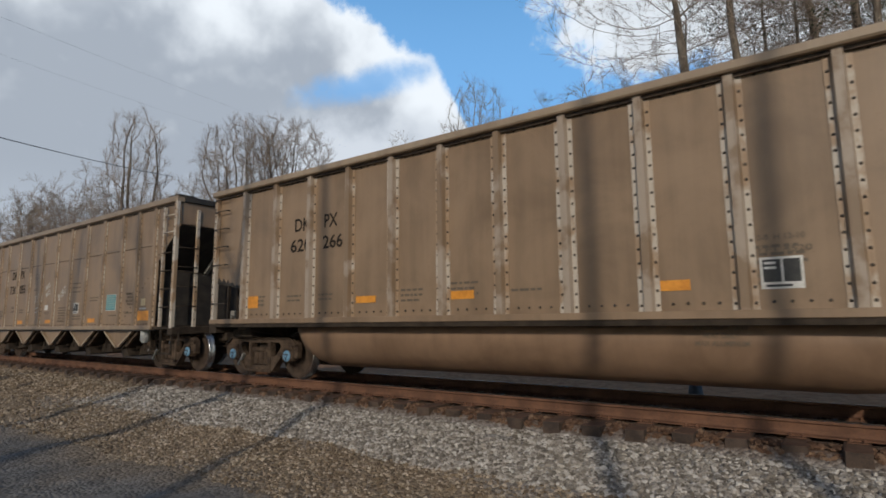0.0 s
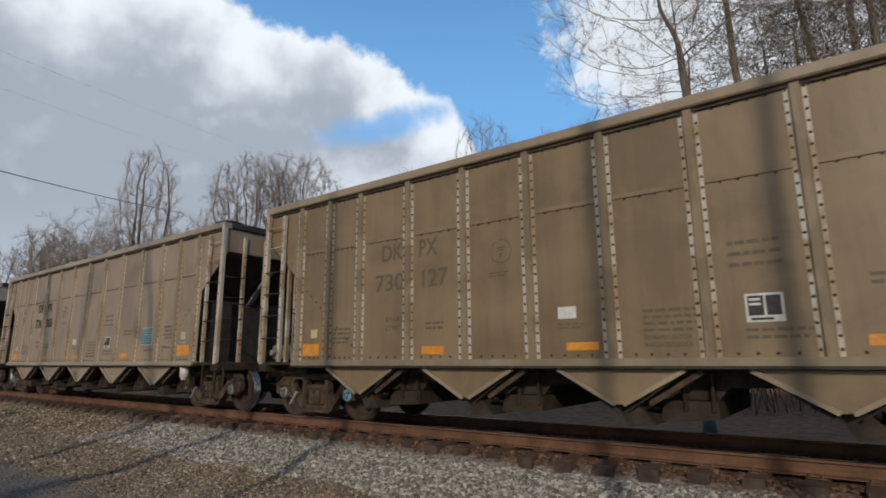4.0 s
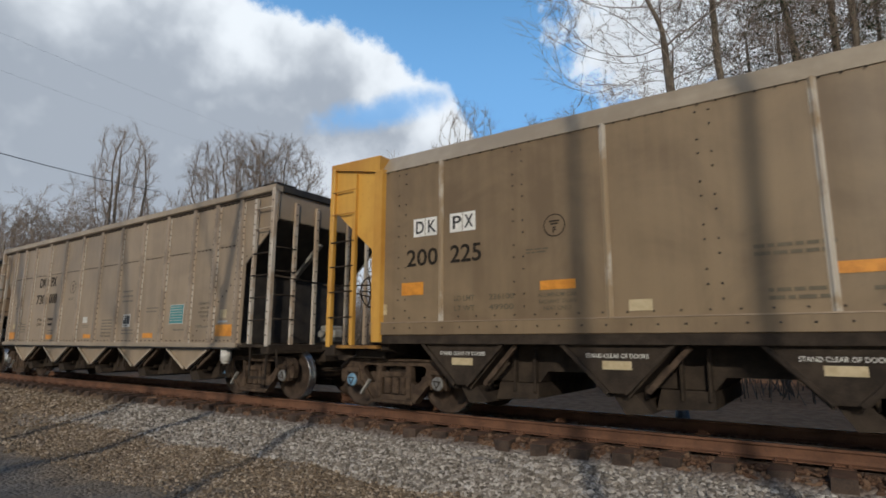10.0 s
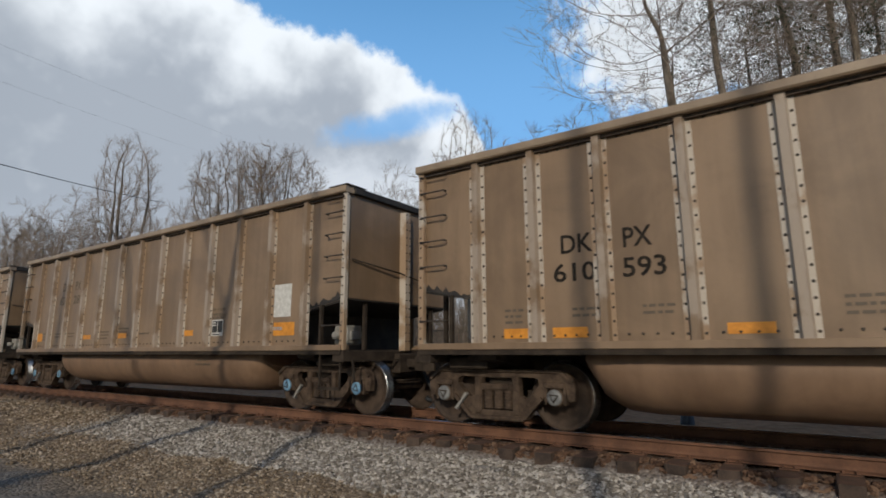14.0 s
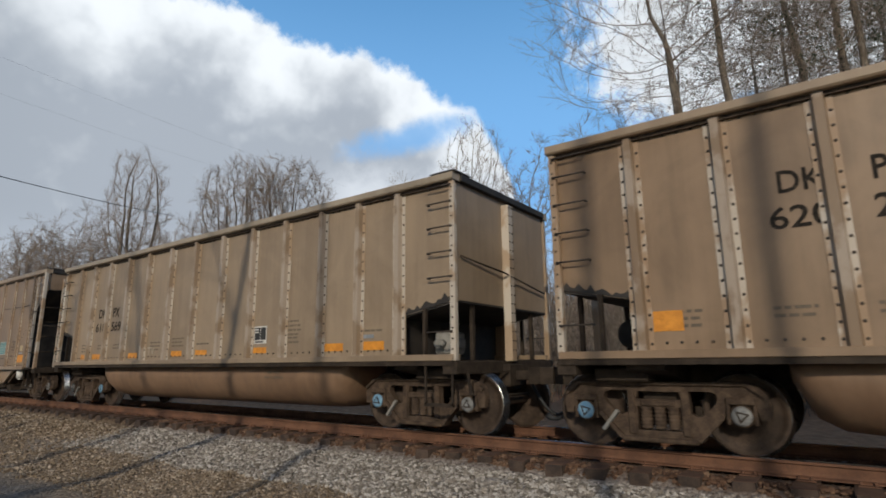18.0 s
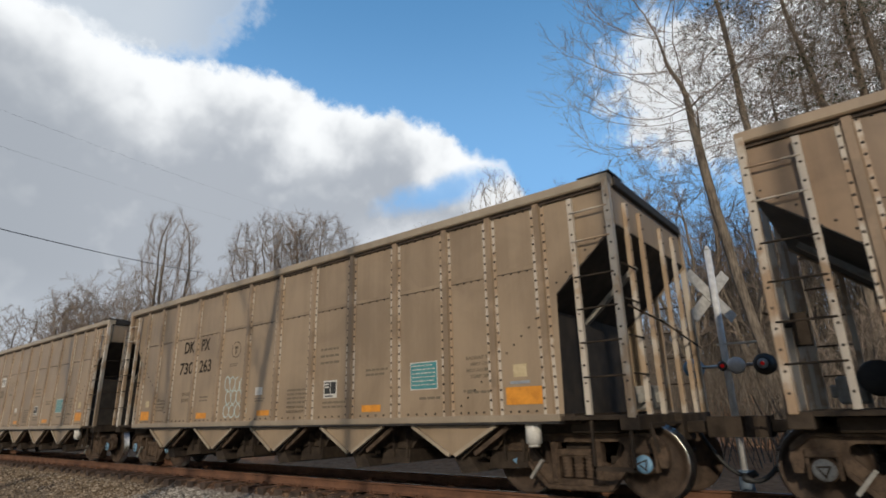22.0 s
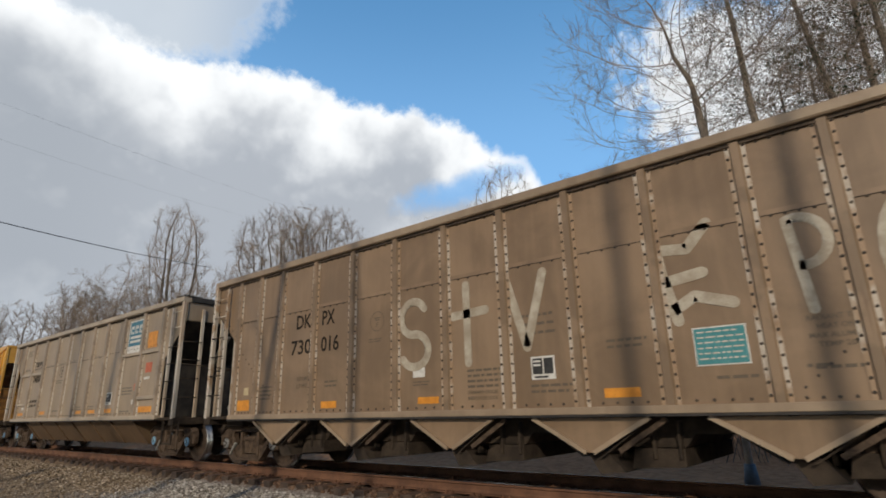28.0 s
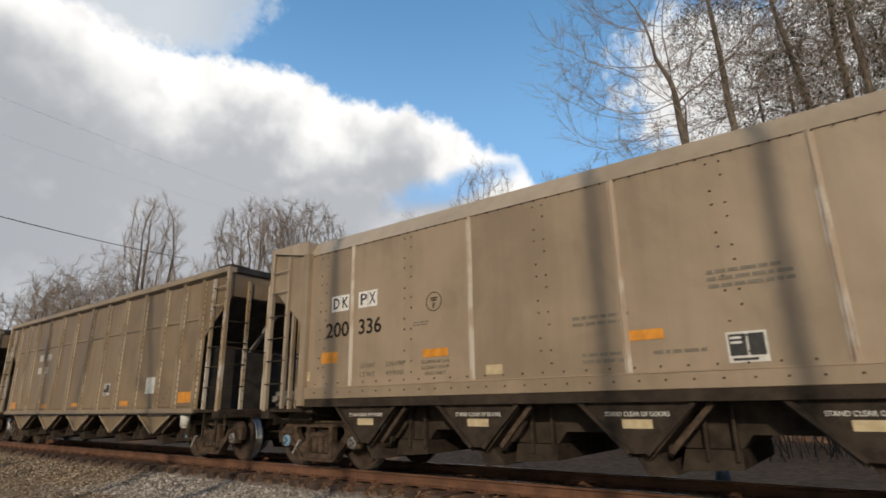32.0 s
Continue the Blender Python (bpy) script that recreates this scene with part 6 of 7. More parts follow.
for x, lit in ((-0.60, False), (0.60, False), (0.60, True), (-0.05, True)):
    y = 0.10 if not lit else -0.06
    bm = bmesh.new()
    lathe_y(bm, [(-0.20, 0.10), (-0.16, 0.15), (0.0, 0.15), (0.02, 0.19), (0.03, 0.19), (0.03, 0.02)] if not lit else [(-0.05, 0.06), (0.0, 0.09), (0.06, 0.09), (0.07, 0.02)], 20)
    lamp = part("lamp_housing", solid(bm), BLACK if x > 0 or lit else CAP_BLUE, signal, "round lamp housing with hood", Matrix.Translation((x, y, 2.22)))
    bm = bmesh.new()
    lathe_y(bm, [(-0.215, 0.02), (-0.21, 0.08), (-0.20, 0.09)] if not lit else [(-0.07, 0.01), (-0.065, 0.03), (-0.05, 0.036)], 16)
    part("lens", solid(bm), glow("red_lamp_light", (1.0, 0.03, 0.03), 0.14) if lit else GALV, lamp)
bm = bmesh.new()
lathe_y(bm, [(-0.14, 0.03), (-0.13, 0.10), (-0.09, 0.14), (0.0, 0.15), (0.02, 0.05)], 18)
part("bell", solid(bm), MAST, signal, "round silver bell", Matrix.Translation((0.17, -0.02, 2.22)))


# ---- overhead cables
def cable(p0, p1, sag, r, label):
    bm = bmesh.new()
    p0, p1 = Vector(p0), Vector(p1)
    pts = [p0.lerp(p1, i / 20) - Vector((0, 0, sag * 4 * (i / 20) * (1 - i / 20))) for i in range(21)]
    side = (p1 - p0).cross(Vector((0, 0, 1))).normalized()
    up = side.cross(p1 - p0).normalized()
    loft(bm, [[p + (side * math.cos(i * math.tau / 5) + up * math.sin(i * math.tau / 5)) * r for i in range(5)] for p in pts], True)
    return tagged(new("overhead_cable", mesh_of("overhead_cable", solid(bm), HOSE)), label, "cable")


def at(az, el, d):
    """A place d metres from the camera's stand at that bearing (from +y towards +x) and height angle."""
    a, e = radians(az + 0.75), radians(el)
    return Vector((d * math.cos(e) * math.sin(a), d * math.cos(e) * math.cos(a), 1.05 + d * math.sin(e)))


cable(at(-112, 17.5, 24), at(-63.5, 13.8, 62), 0.5, 0.028, "black overhead cable strung into the far trees")
cable(at(-112, 25.5, 26), at(-47, 18.0, 80), 0.6, 0.0035, "thin grey overhead cable")
cable(at(-112, 23.0, 26), at(-55, 18.0, 80), 0.6, 0.0035, "thin grey overhead cable")


# ---- trees
def bark(name, c1, c2):
    m = Nodes(name)
    tc = m.n.new("ShaderNodeTexCoord")
    n = m.noise(m.scaled(tc.outputs["Object"], 8, 8, 1.5), 1.5, 5.0)
    g = m.noise(tc.outputs["Object"], 0.6, 3.0)
    col = m.mix(m.step(m.math("ADD", m.math("MULTIPLY", n, 0.6), m.math("MULTIPLY", g, 0.4)), 0.35, 0.65), c1, c2)
    return m.finish(col, 0.9, 0.0, n, 0.6, 0.03, 0.2)


BARK = bark("grey_brown_bark", (0.090, 0.072, 0.056), (0.23, 0.19, 0.15))
TWIG = bark("brown_winter_twigs", (0.19, 0.150, 0.118), (0.36, 0.285, 0.225))
LEAF = plain("dark_evergreen_leaf", (0.022, 0.034, 0.014), (0.055, 0.072, 0.030), 2.0, 0.6)


def tubes(segs, sides, material, name):
    """Tapered tubes from rows of (x0, y0, z0, x1, y1, z1, r0, r1)."""
    s = np.array(segs, float)
    a, b, r0, r1 = s[:, 0:3], s[:, 3:6], s[:, 6], s[:, 7]
    t = b - a
    t /= np.linalg.norm(t, axis=1, keepdims=True) + 1e-9
    ref = np.where(np.abs(t[:, 2:3]) > 0.9, np.array([[1.0, 0, 0]]), np.array([[0, 0, 1.0]]))
    u = np.cross(t, ref)
    u /= np.linalg.norm(u, axis=1, keepdims=True) + 1e-9
    v = np.cross(t, u)
    ang = np.arange(sides) * math.tau / sides
    ring = u[:, None, :] * np.cos(ang)[None, :, None] + v[:, None, :] * np.sin(ang)[None, :, None]
    lo, hi = a[:, None] + ring * r0[:, None, None], b[:, None] + ring * r1[:, None, None]
    verts = np.concatenate([lo, hi], 1).reshape(-1, 3)
    i = np.arange(sides)
    quad = np.stack([i, (i + 1) % sides, (i + 1) % sides + sides, i + sides], 1)
    faces = (quad[None] + (np.arange(len(s)) * 2 * sides)[:, None, None]).reshape(-1, 4)
    return from_arrays(name, verts, faces, material, True)


def tree_model(seed, height, radius, clear, spread, fan, rise, stems=1, leafy=0.0, depth=4, sweeps=(), bushy=1.0, fine=0.006):
    """Trunk-and-limb mesh and twig mesh of a bare tree. clear: bare share of the trunk; spread: limb length share; rise: upward pull."""
    rg = random.Random(seed)
    thick, thin, tips = [], [], []

    def grow(p, d, length, r, level):
        n = (11, 6, 5, 3, 2)[level]
        seg = length / n
        bend = (0.022, 0.10, 0.14, 0.17, 0.2)[level]
        for i in range(n):
            f0, f1 = i / n, (i + 1) / n
            d = Vector((d.x + rg.gauss(0, bend), d.y + rg.gauss(0, bend), d.z + rg.gauss(0, bend * 0.8) + rise * (0.03 if level == 0 else 0.10) + (0.10 if level == 0 and stems == 1 else 0.0))).normalized()
            q = p + d * seg
            ra, rb = r * (1 - 0.75 * f0), r * (1 - 0.75 * f1)
            (thick if level < 2 else thin).append((p.x, p.y, p.z, q.x, q.y, q.z, max(ra, fine), max(rb, fine * 0.8)))
            if level < depth and (level > 0 or f1 > clear):
                kids = {0: fan, 1: 2.1 * bushy, 2: 2.0 * bushy, 3: 1.7}[level]
                k = int(kids) + (rg.random() < kids % 1)
                for _ in range(k):
                    a = rg.uniform(0, math.tau)
                    tilt = rg.uniform(0.5, 1.05) if level == 0 else rg.uniform(0.35, 0.85)
                    side = d.orthogonal().normalized()
                    side.rotate(Matrix.Rotation(a, 3, d))
                    nd = (d * math.cos(tilt) + side * math.sin(tilt)).normalized()
                    if level == 0:
                        ln = height * spread * (1.15 - 0.75 * (f1 - clear) / (1 - clear + 1e-6)) * rg.uniform(0.6, 1.1)
                    else:
                        ln = length * rg.uniform(0.38, 0.66) * (1.1 - 0.5 * f1)
                    if ln > 0.25:
                        grow(q.copy(), nd, ln, max(rb * (0.5 if level == 0 else 0.6), 0.006), level + 1)
            p = q
        tips.append(p)

    for s in range(stems):
        lean = 0.0 if stems == 1 else 0.30
        a = s * math.tau / stems + rg.random()
        grow(Vector((0.12 * math.cos(a), 0.12 * math.sin(a), -0.25)), Vector((lean * math.cos(a), lean * math.sin(a), 1)).normalized(), height * rg.uniform(0.88, 1.0), radius / stems ** 0.5, 0)
    for z, way, length, r in sweeps:
        grow(Vector((0, 0, z)), Vector(way).normalized(), length, r, 1)
    trunk, crown = tubes(thick, 7, BARK, "trunk"), tubes(thin, 3, TWIG, "crown")
    leaves = None
    if leafy:
        pts, fcs = [], []
        for p in tips:
            if rg.random() < leafy:
                for _ in range(9):
                    c = p + Vector((rg.gauss(0, 0.22), rg.gauss(0, 0.22), rg.gauss(0, 0.2)))
                    a, b = Vector((rg.gauss(0, 1), rg.gauss(0, 1), rg.gauss(0, 1))).normalized() * 0.11, Vector((rg.gauss(0, 1), rg.gauss(0, 1), rg.gauss(0, 1))).normalized() * 0.05
                    k = len(pts)
                    pts += [tuple(c - a), tuple(c + b), tuple(c + a), tuple(c - b)]
                    fcs.append((k, k + 1, k + 2, k + 3))
        leaves = from_arrays("leaves", np.array(pts), np.array(fcs), LEAF)
    return trunk, crown, leaves


def grown_tree(seed, height, radius, bare, rx, rz, count, lean=(0.0, 0.0), forks=1, leafy=0.0, fine=0.010, lumps=7, squash=1.0, rise=0.14, twigs=2, keep=0.75, leader=0.0):
    """A bare tree grown towards points scattered through a lumpy crown of half-width rx and half-height rz; bare: clear height of the trunk."""
    rg = random.Random(seed)
    top = height - rz
    clumps = [Vector((rg.gauss(0, 0.55) * rx, rg.gauss(0, 0.55) * rx * squash, top + rg.uniform(-0.75, 0.72) * rz)) for _ in range(lumps)]
    goals = []
    while len(goals) < count:
        v = Vector((rg.uniform(-1, 1), rg.uniform(-1, 1), rg.uniform(-1, 1)))
        if v.length > 1 or rg.random() > 0.25 + 0.75 * v.length:
            continue
        p = Vector((v.x * rx, v.y * rx * squash, top + v.z * rz))
        near = min((p - c).length for c in clumps) / (0.55 * (rx + rz) / 2)
        if near < 1.0 or rg.random() < 0.35:
            goals.append(p + Vector((lean[0], lean[1], 0)) * max(p.z - bare, 0))
    step = height / 42
    nodes, parent = [], []
    for s in range(forks):
        a = s * math.tau / forks + rg.random()
        t = 0.0 if forks == 1 else 0.13
        p, prev = Vector((0.15 * t * math.cos(a), 0.15 * t * math.sin(a), -0.3)), -1
        d = Vector((t * math.cos(a), t * math.sin(a), 1))
        while p.z < max(bare, leader * height):
            nodes.append(p.copy())
            parent.append(prev)
            prev = len(nodes) - 1
            d = (d + Vector((rg.gauss(0, 0.025), rg.gauss(0, 0.025), 0.08))).normalized()
            p = p + d * step
    reach = 1e9
    for turn in range(70):
        kd = KDTree(len(nodes))
        for k, p in enumerate(nodes):
            kd.insert(p, k)
        kd.balance()
        pull, left = {}, []
        for g in goals:
            c, k, dist = kd.find(g)
            if dist < step * 1.5:
                continue
            left.append(g)
            if dist < reach:
                pull[k] = pull.get(k, Vector((0, 0, 0))) + (g - c).normalized()
        goals = left
        if not pull or not goals:
            break
        fresh = 0
        for k, v in pull.items():
            v = v.normalized() + Vector((rg.gauss(0, 0.10), rg.gauss(0, 0.10), rg.gauss(0, 0.08) + rise))
            if parent[k] >= 0:
                v += (nodes[k] - nodes[parent[k]]).normalized() * keep
            q = nodes[k] + v.normalized() * step
            if kd.find(q)[2] > step * 0.45:
                nodes.append(q)
                parent.append(k)
                fresh += 1
        if turn > 9:
            reach = step * 9
        if not fresh:
            break
    flow = [0.0] * len(nodes)
    kids = [0] * len(nodes)
    for k in range(len(nodes) - 1, -1, -1):
        if flow[k] == 0.0:
            flow[k] = 1.0
        if parent[k] >= 0:
            flow[parent[k]] += flow[k]
            kids[parent[k]] += 1
    scale = radius / max(flow) ** 0.66
    thick, thin, pts, fcs = [], [], [], []
    for k, p in enumerate(nodes):
        if parent[k] < 0:
            continue
        o = nodes[parent[k]]
        r0, r1 = max(fine, scale * flow[parent[k]] ** 0.66), max(fine, scale * flow[k] ** 0.66)
        r0 = min(r0, 1.35 * r1 + 0.004)
        (thick if r1 > 0.05 else thin).append((*o, *p, r0, r1))
        if flow[k] < 6:
            d = (p - o).normalized()
            for _ in range(twigs + 1 if kids[k] == 0 else twigs - 1):
                w = (d + Vector((rg.gauss(0, 0.42), rg.gauss(0, 0.42), rg.gauss(0.30, 0.32)))).normalized()
                ln = step * rg.uniform(1.0, 2.6)
                mid = p + w * ln * 0.5
                end = mid + (w + Vector((rg.gauss(0, 0.25), rg.gauss(0, 0.25), rg.gauss(0.1, 0.2)))).normalized() * ln * 0.5
                thin.append((*p, *mid, fine * 0.85, fine * 0.7))
                thin.append((*mid, *end, fine * 0.7, fine * 0.45))
                u = (w + Vector((rg.gauss(0, 0.6), rg.gauss(0, 0.6), rg.gauss(0.1, 0.5)))).normalized()
                thin.append((*mid, *(mid + u * ln * 0.55), fine * 0.6, fine * 0.4))
                if leafy and rg.random() < leafy and noise.noise(end * 0.55) > -0.05:
                    for _ in range(11):
                        c = end + Vector((rg.gauss(0, 0.20), rg.gauss(0, 0.20), rg.gauss(0, 0.16)))
                        e = Vector((rg.gauss(0, 1), rg.gauss(0, 1), rg.gauss(0, 1))).normalized() * 0.075
                        f = Vector((rg.gauss(0, 1), rg.gauss(0, 1), rg.gauss(0, 1))).normalized() * 0.035
                        b = len(pts)
                        pts += [tuple(c - e), tuple(c + f), tuple(c + e), tuple(c - f)]
                        fcs.append((b, b + 1, b + 2, b + 3))
    leaves = from_arrays("leaves", np.array(pts), np.array(fcs), LEAF) if pts else None
    return tubes(thick, 7, BARK, "trunk"), tubes(thin, 3, TWIG, "crown"), leaves


MODELS = {
    "tall": grown_tree(1, 26, 0.16, 9.0, 4.2, 8.0, 900, (0.0, 0.0), 1, 0.0, 0.008, 8, 1.0, 0.0, 4, 0.45, 0.80),
    "tall_b": grown_tree(2, 25, 0.14, 11.0, 3.6, 6.8, 520, (0.0, 0.0), 1, 0.0, 0.009, 8, 1.0, 0.0, 4, 0.45, 0.80),
    "spreading": grown_tree(31, 24, 0.20, 9.4, 7.2, 7.2, 1500, (-0.14, 0.0), 1, 0.0, 0.008, 12, 0.6, -0.04, 4, 0.40, 0.62),
    "vase": grown_tree(4, 23.5, 0.30, 3.0, 3.6, 8.0, 800, (0.0, 0.0), 3, 0.0, 0.011, 7, 1.0, 0.45, 7, 0.3),
    "round": grown_tree(5, 20.0, 0.30, 3.5, 4.6, 6.0, 1000, (0.0, 0.0), 2, 0.0, 0.011, 9, 1.0, 0.32, 7, 0.3),
    "crowned": grown_tree(14, 17.6, 0.17, 7.0, 2.7, 4.8, 550, (0.0, 0.0), 1, 0.0, 0.009, 7, 1.0, 0.32, 5, 0.3, 0.55),
    "slim": grown_tree(6, 15.0, 0.14, 5.0, 2.5, 5.0, 260, (0.0, 0.0), 1, 0.0, 0.011, 7, 1.0, 0.30, 4, 0.3, 0.60),
    "young": grown_tree(7, 11.5, 0.12, 2.0, 2.8, 4.6, 220, (0.0, 0.0), 3, 0.0, 0.011, 7, 1.0, 0.30, 4, 0.3),
    "shrub": grown_tree(8, 4.6, 0.07, 0.4, 1.7, 2.1, 160, (0.0, 0.0), 4, 0.0, 0.007, 6, 1.0, 0.1, 4, 0.4),
    "evergreen": grown_tree(9, 26, 0.17, 9.0, 4.4, 8.2, 900, (0.0, 0.0), 1, 0.85, 0.009, 9, 1.0, 0.0, 4, 0.45, 0.80),
    "limbs": tree_model(10, 21, 0.20, 0.40, 0.20, 0.9, 0.5, 2, 0.0, 2),
    "limbs_b": tree_model(11, 23, 0.115, 0.50, 0.16, 0.8, 0.5, 1, 0.0, 2),
}
PROTO = {}
TREE_LABEL = {"tall": "tall bare winter tree with grey-brown bark", "tall_b": "tall slender bare winter tree", "spreading": "bare tree with long spreading limbs",
              "vase": "bare vase-shaped tree with upright limbs", "round": "bare round-crowned tree with reddish twigs", "slim": "slim young bare tree", "crowned": "small bare tree with a fine twiggy crown", "young": "small bare sapling with thin twigs",
              "limbs": "forked bare tree with few limbs", "limbs_b": "tall straight bare tree with few limbs", "shrub": "tangled leafless shrub on the bank", "evergreen": "tall tree hung with dark evergreen leaves"}


def tree(kind, x, y, turn=0.0, size=1.0):
    m = Matrix.LocRotScale((x, y, float(ground_height(x, y))), Euler((0, 0, turn)), None)
    if (kind, size) not in PROTO:
        t = new("shrub" if kind == "shrub" else "tree")
        t.matrix_basis, t.scale = m, (size, size, size)
        for name, me in zip(("trunk", "crown", "leaves"), MODELS[kind]):
            if me is not None:
                part(name, me, None, t)
        PROTO[(kind, size)] = tagged(t, TREE_LABEL[kind], "shrub" if kind == "shrub" else "tree", "shrubs on the bank" if kind == "shrub" else "trees of the winter wood")
        return t
    return copy_thing(PROTO[(kind, size)], m)


def stand(az, d):
    return d * math.sin(radians(az + 0.75)), d * math.cos(radians(az + 0.75))


# the trees that stand out against the sky
for kind, az, d, turn, size in (("spreading", -8.9, 25, 0.0, 1.0), ("tall", -5.3, 25, 0.4, 1.0), ("evergreen", -1.6, 27, 1.0, 1.0), ("tall_b", 1.4, 26, 2.0, 1.0), ("evergreen", 3.6, 29, 3.0, 1.0),
                                ("tall", -12.5, 40, 4.1, 1.0), ("evergreen", 8.5, 31, 2.5, 1.0), ("tall_b", -3.0, 40, 5.0, 1.0), ("tall", 11.0, 34, 0.9, 1.0), ("tall", 5.6, 42, 1.3, 1.0),
                                ("slim", -20.7, 34, 0.3, 1.0), ("slim", -17.5, 36, 1.9, 1.0), ("young", -15.0, 28, 0.8, 1.0),
                                ("crowned", -33.0, 39, 0.6, 1.0), ("slim", -26.5, 36, 2.6, 1.0), ("slim", -41.2, 43, 4.0, 1.0), ("young", -29.0, 34, 1.0, 1.0), ("slim", -37.5, 50, 5.2, 1.0),
                                ("vase", -66.7, 66, 0.5, 1.0), ("round", -57.0, 55, 0.0, 1.0), ("round", -52.8, 55, 1.4, 1.0), ("slim", -50.3, 52, 3.0, 1.0), ("slim", -60.3, 56, 2.0, 1.1),
                                ("slim", -70.8, 62, 3.0, 1.1), ("slim", -69.0, 70, 1.0, 1.1), ("slim", -72.8, 66, 4.4, 1.0), ("slim", -63.0, 60, 5.0, 1.0), ("slim", -75.0, 72, 2.2, 1.0),
                                ("young", -73.0, 52, 2.2, 1.0), ("young", -69.0, 50, 0.2, 1.0), ("young", -77.5, 60, 4.2, 1.0), ("young", -65.0, 52, 4.9, 1.0), ("young", -62.0, 50, 1.1, 1.0)):
    tree(kind, *stand(az, d), turn, size)
# the wood behind them
rg_wood = random.Random(21)
for i in range(38):
    az = rg_wood.uniform(-14, 26)
    d = rg_wood.uniform(30, 62) if az > -12 else rg_wood.uniform(42, 66)
    kind = rg_wood.choice(("tall_b", "slim", "young", "tall_b", "slim")) if az > -8 else rg_wood.choice(("young", "young", "slim"))
    tree(kind, *stand(az, d), rg_wood.uniform(0, 6.28), 1.0)
for i in range(30):
    az = rg_wood.uniform(-88, -24)
    d = rg_wood.uniform(55, 105)
    tree("young" if az > -60 else rg_wood.choice(("slim", "young", "young")), *stand(az, d), rg_wood.uniform(0, 6.28), 1.0)
for i in range(16):
    az = rg_wood.uniform(-82, -59)
    tree("slim", *stand(az, rg_wood.uniform(60, 78) + max(0.0, -70 - az) * 2.2), rg_wood.uniform(0, 6.28), 1.0)
for i in range(46):
    x = rg_wood.uniform(-42, 9)
    tree("shrub", x, rg_wood.uniform(17.5, 27), rg_wood.uniform(0, 6.28), 1.0)
# dense undergrowth and far trunks behind the wood
und = np.random.RandomState(5)
count = 9000
u_az = np.radians(np.where(und.rand(count) < 0.68, und.uniform(-24, 34, count), und.uniform(-96, -24, count)))
u_d = und.uniform(34, 78, count)
u_x, u_y = u_d * np.sin(u_az), u_d * np.cos(u_az)
u_h = (2.0 + u_d * und.uniform(0.05, 0.17, count)) * und.uniform(0.4, 1.0, count) * np.where(u_az < -0.42, 0.6, np.where(u_az > -0.25, 1.7, 1.0))
lean = und.normal(0, 0.16, (count, 2)) * u_h[:, None]
u_keep = u_y > 16
u_z = ground_height(u_x, u_y)
u_r = und.uniform(0.012, 0.05, count)
seg = np.stack([u_x, u_y, u_z - 0.2, u_x + lean[:, 0], u_y + lean[:, 1], u_z + u_h, u_r, u_r * 0.3], 1)[u_keep]
twigs = []
for _ in range(4):
    f = und.uniform(0.3, 0.95, len(seg))[:, None]
    p0 = seg[:, 0:3] * (1 - f) + seg[:, 3:6] * f
    ln = (0.12 + 0.2 * und.rand(len(seg)))[:, None] * u_h[u_keep][:, None]
    way = np.stack([und.normal(0, 0.6, len(seg)), und.normal(0, 0.6, len(seg)), und.uniform(0.2, 1.0, len(seg))], 1)
    twigs.append(np.concatenate([p0, p0 + way * ln, seg[:, 6:7] * 0.45, seg[:, 6:7] * 0.2], 1))
low_n = 6500
l_x, l_y = und.uniform(-34, 12, low_n), und.uniform(15.5, 30, low_n)
l_z, l_h = ground_height(l_x, l_y), und.uniform(0.8, 3.4, low_n)
l_r = und.uniform(0.006, 0.022, low_n)
low_way = und.normal(0, 0.28, (low_n, 2)) * l_h[:, None]
low_seg = np.stack([l_x, l_y, l_z - 0.1, l_x + low_way[:, 0], l_y + low_way[:, 1], l_z + l_h, l_r, l_r * 0.4], 1)
f = und.uniform(0.3, 0.9, low_n)[:, None]
p0 = low_seg[:, 0:3] * (1 - f) + low_seg[:, 3:6] * f
p1 = p0 + und.normal(0, 0.4, (low_n, 3)) * np.array([1, 1, 0.7]) + np.array([0, 0, 0.3])
twigs += [low_seg, np.concatenate([p0, p1, low_seg[:, 6:7] * 0.6, low_seg[:, 6:7] * 0.3], 1)]
brush = new("undergrowth", tubes(np.concatenate([seg] + twigs), 3, BARK, "undergrowth"))
tagged(brush, "dense leafless undergrowth and saplings behind the track", "undergrowth", "", "stuff")
# trees on the camera's side, whose shadows fall across the yard and the train
for kind, x, y, turn, size in (("limbs", -3.3, -9.5, 0.9, 1.0), ("limbs_b", 0.25, -9.0, 1.0, 1.0), ("limbs_b", 6.75, -8.0, 2.0, 1.0), ("limbs_b", 5.55, -9.2, 4.0, 1.0), ("limbs", -10.5, -11.0, 2.0, 1.0)):
    tree(kind, x, y, turn, size)


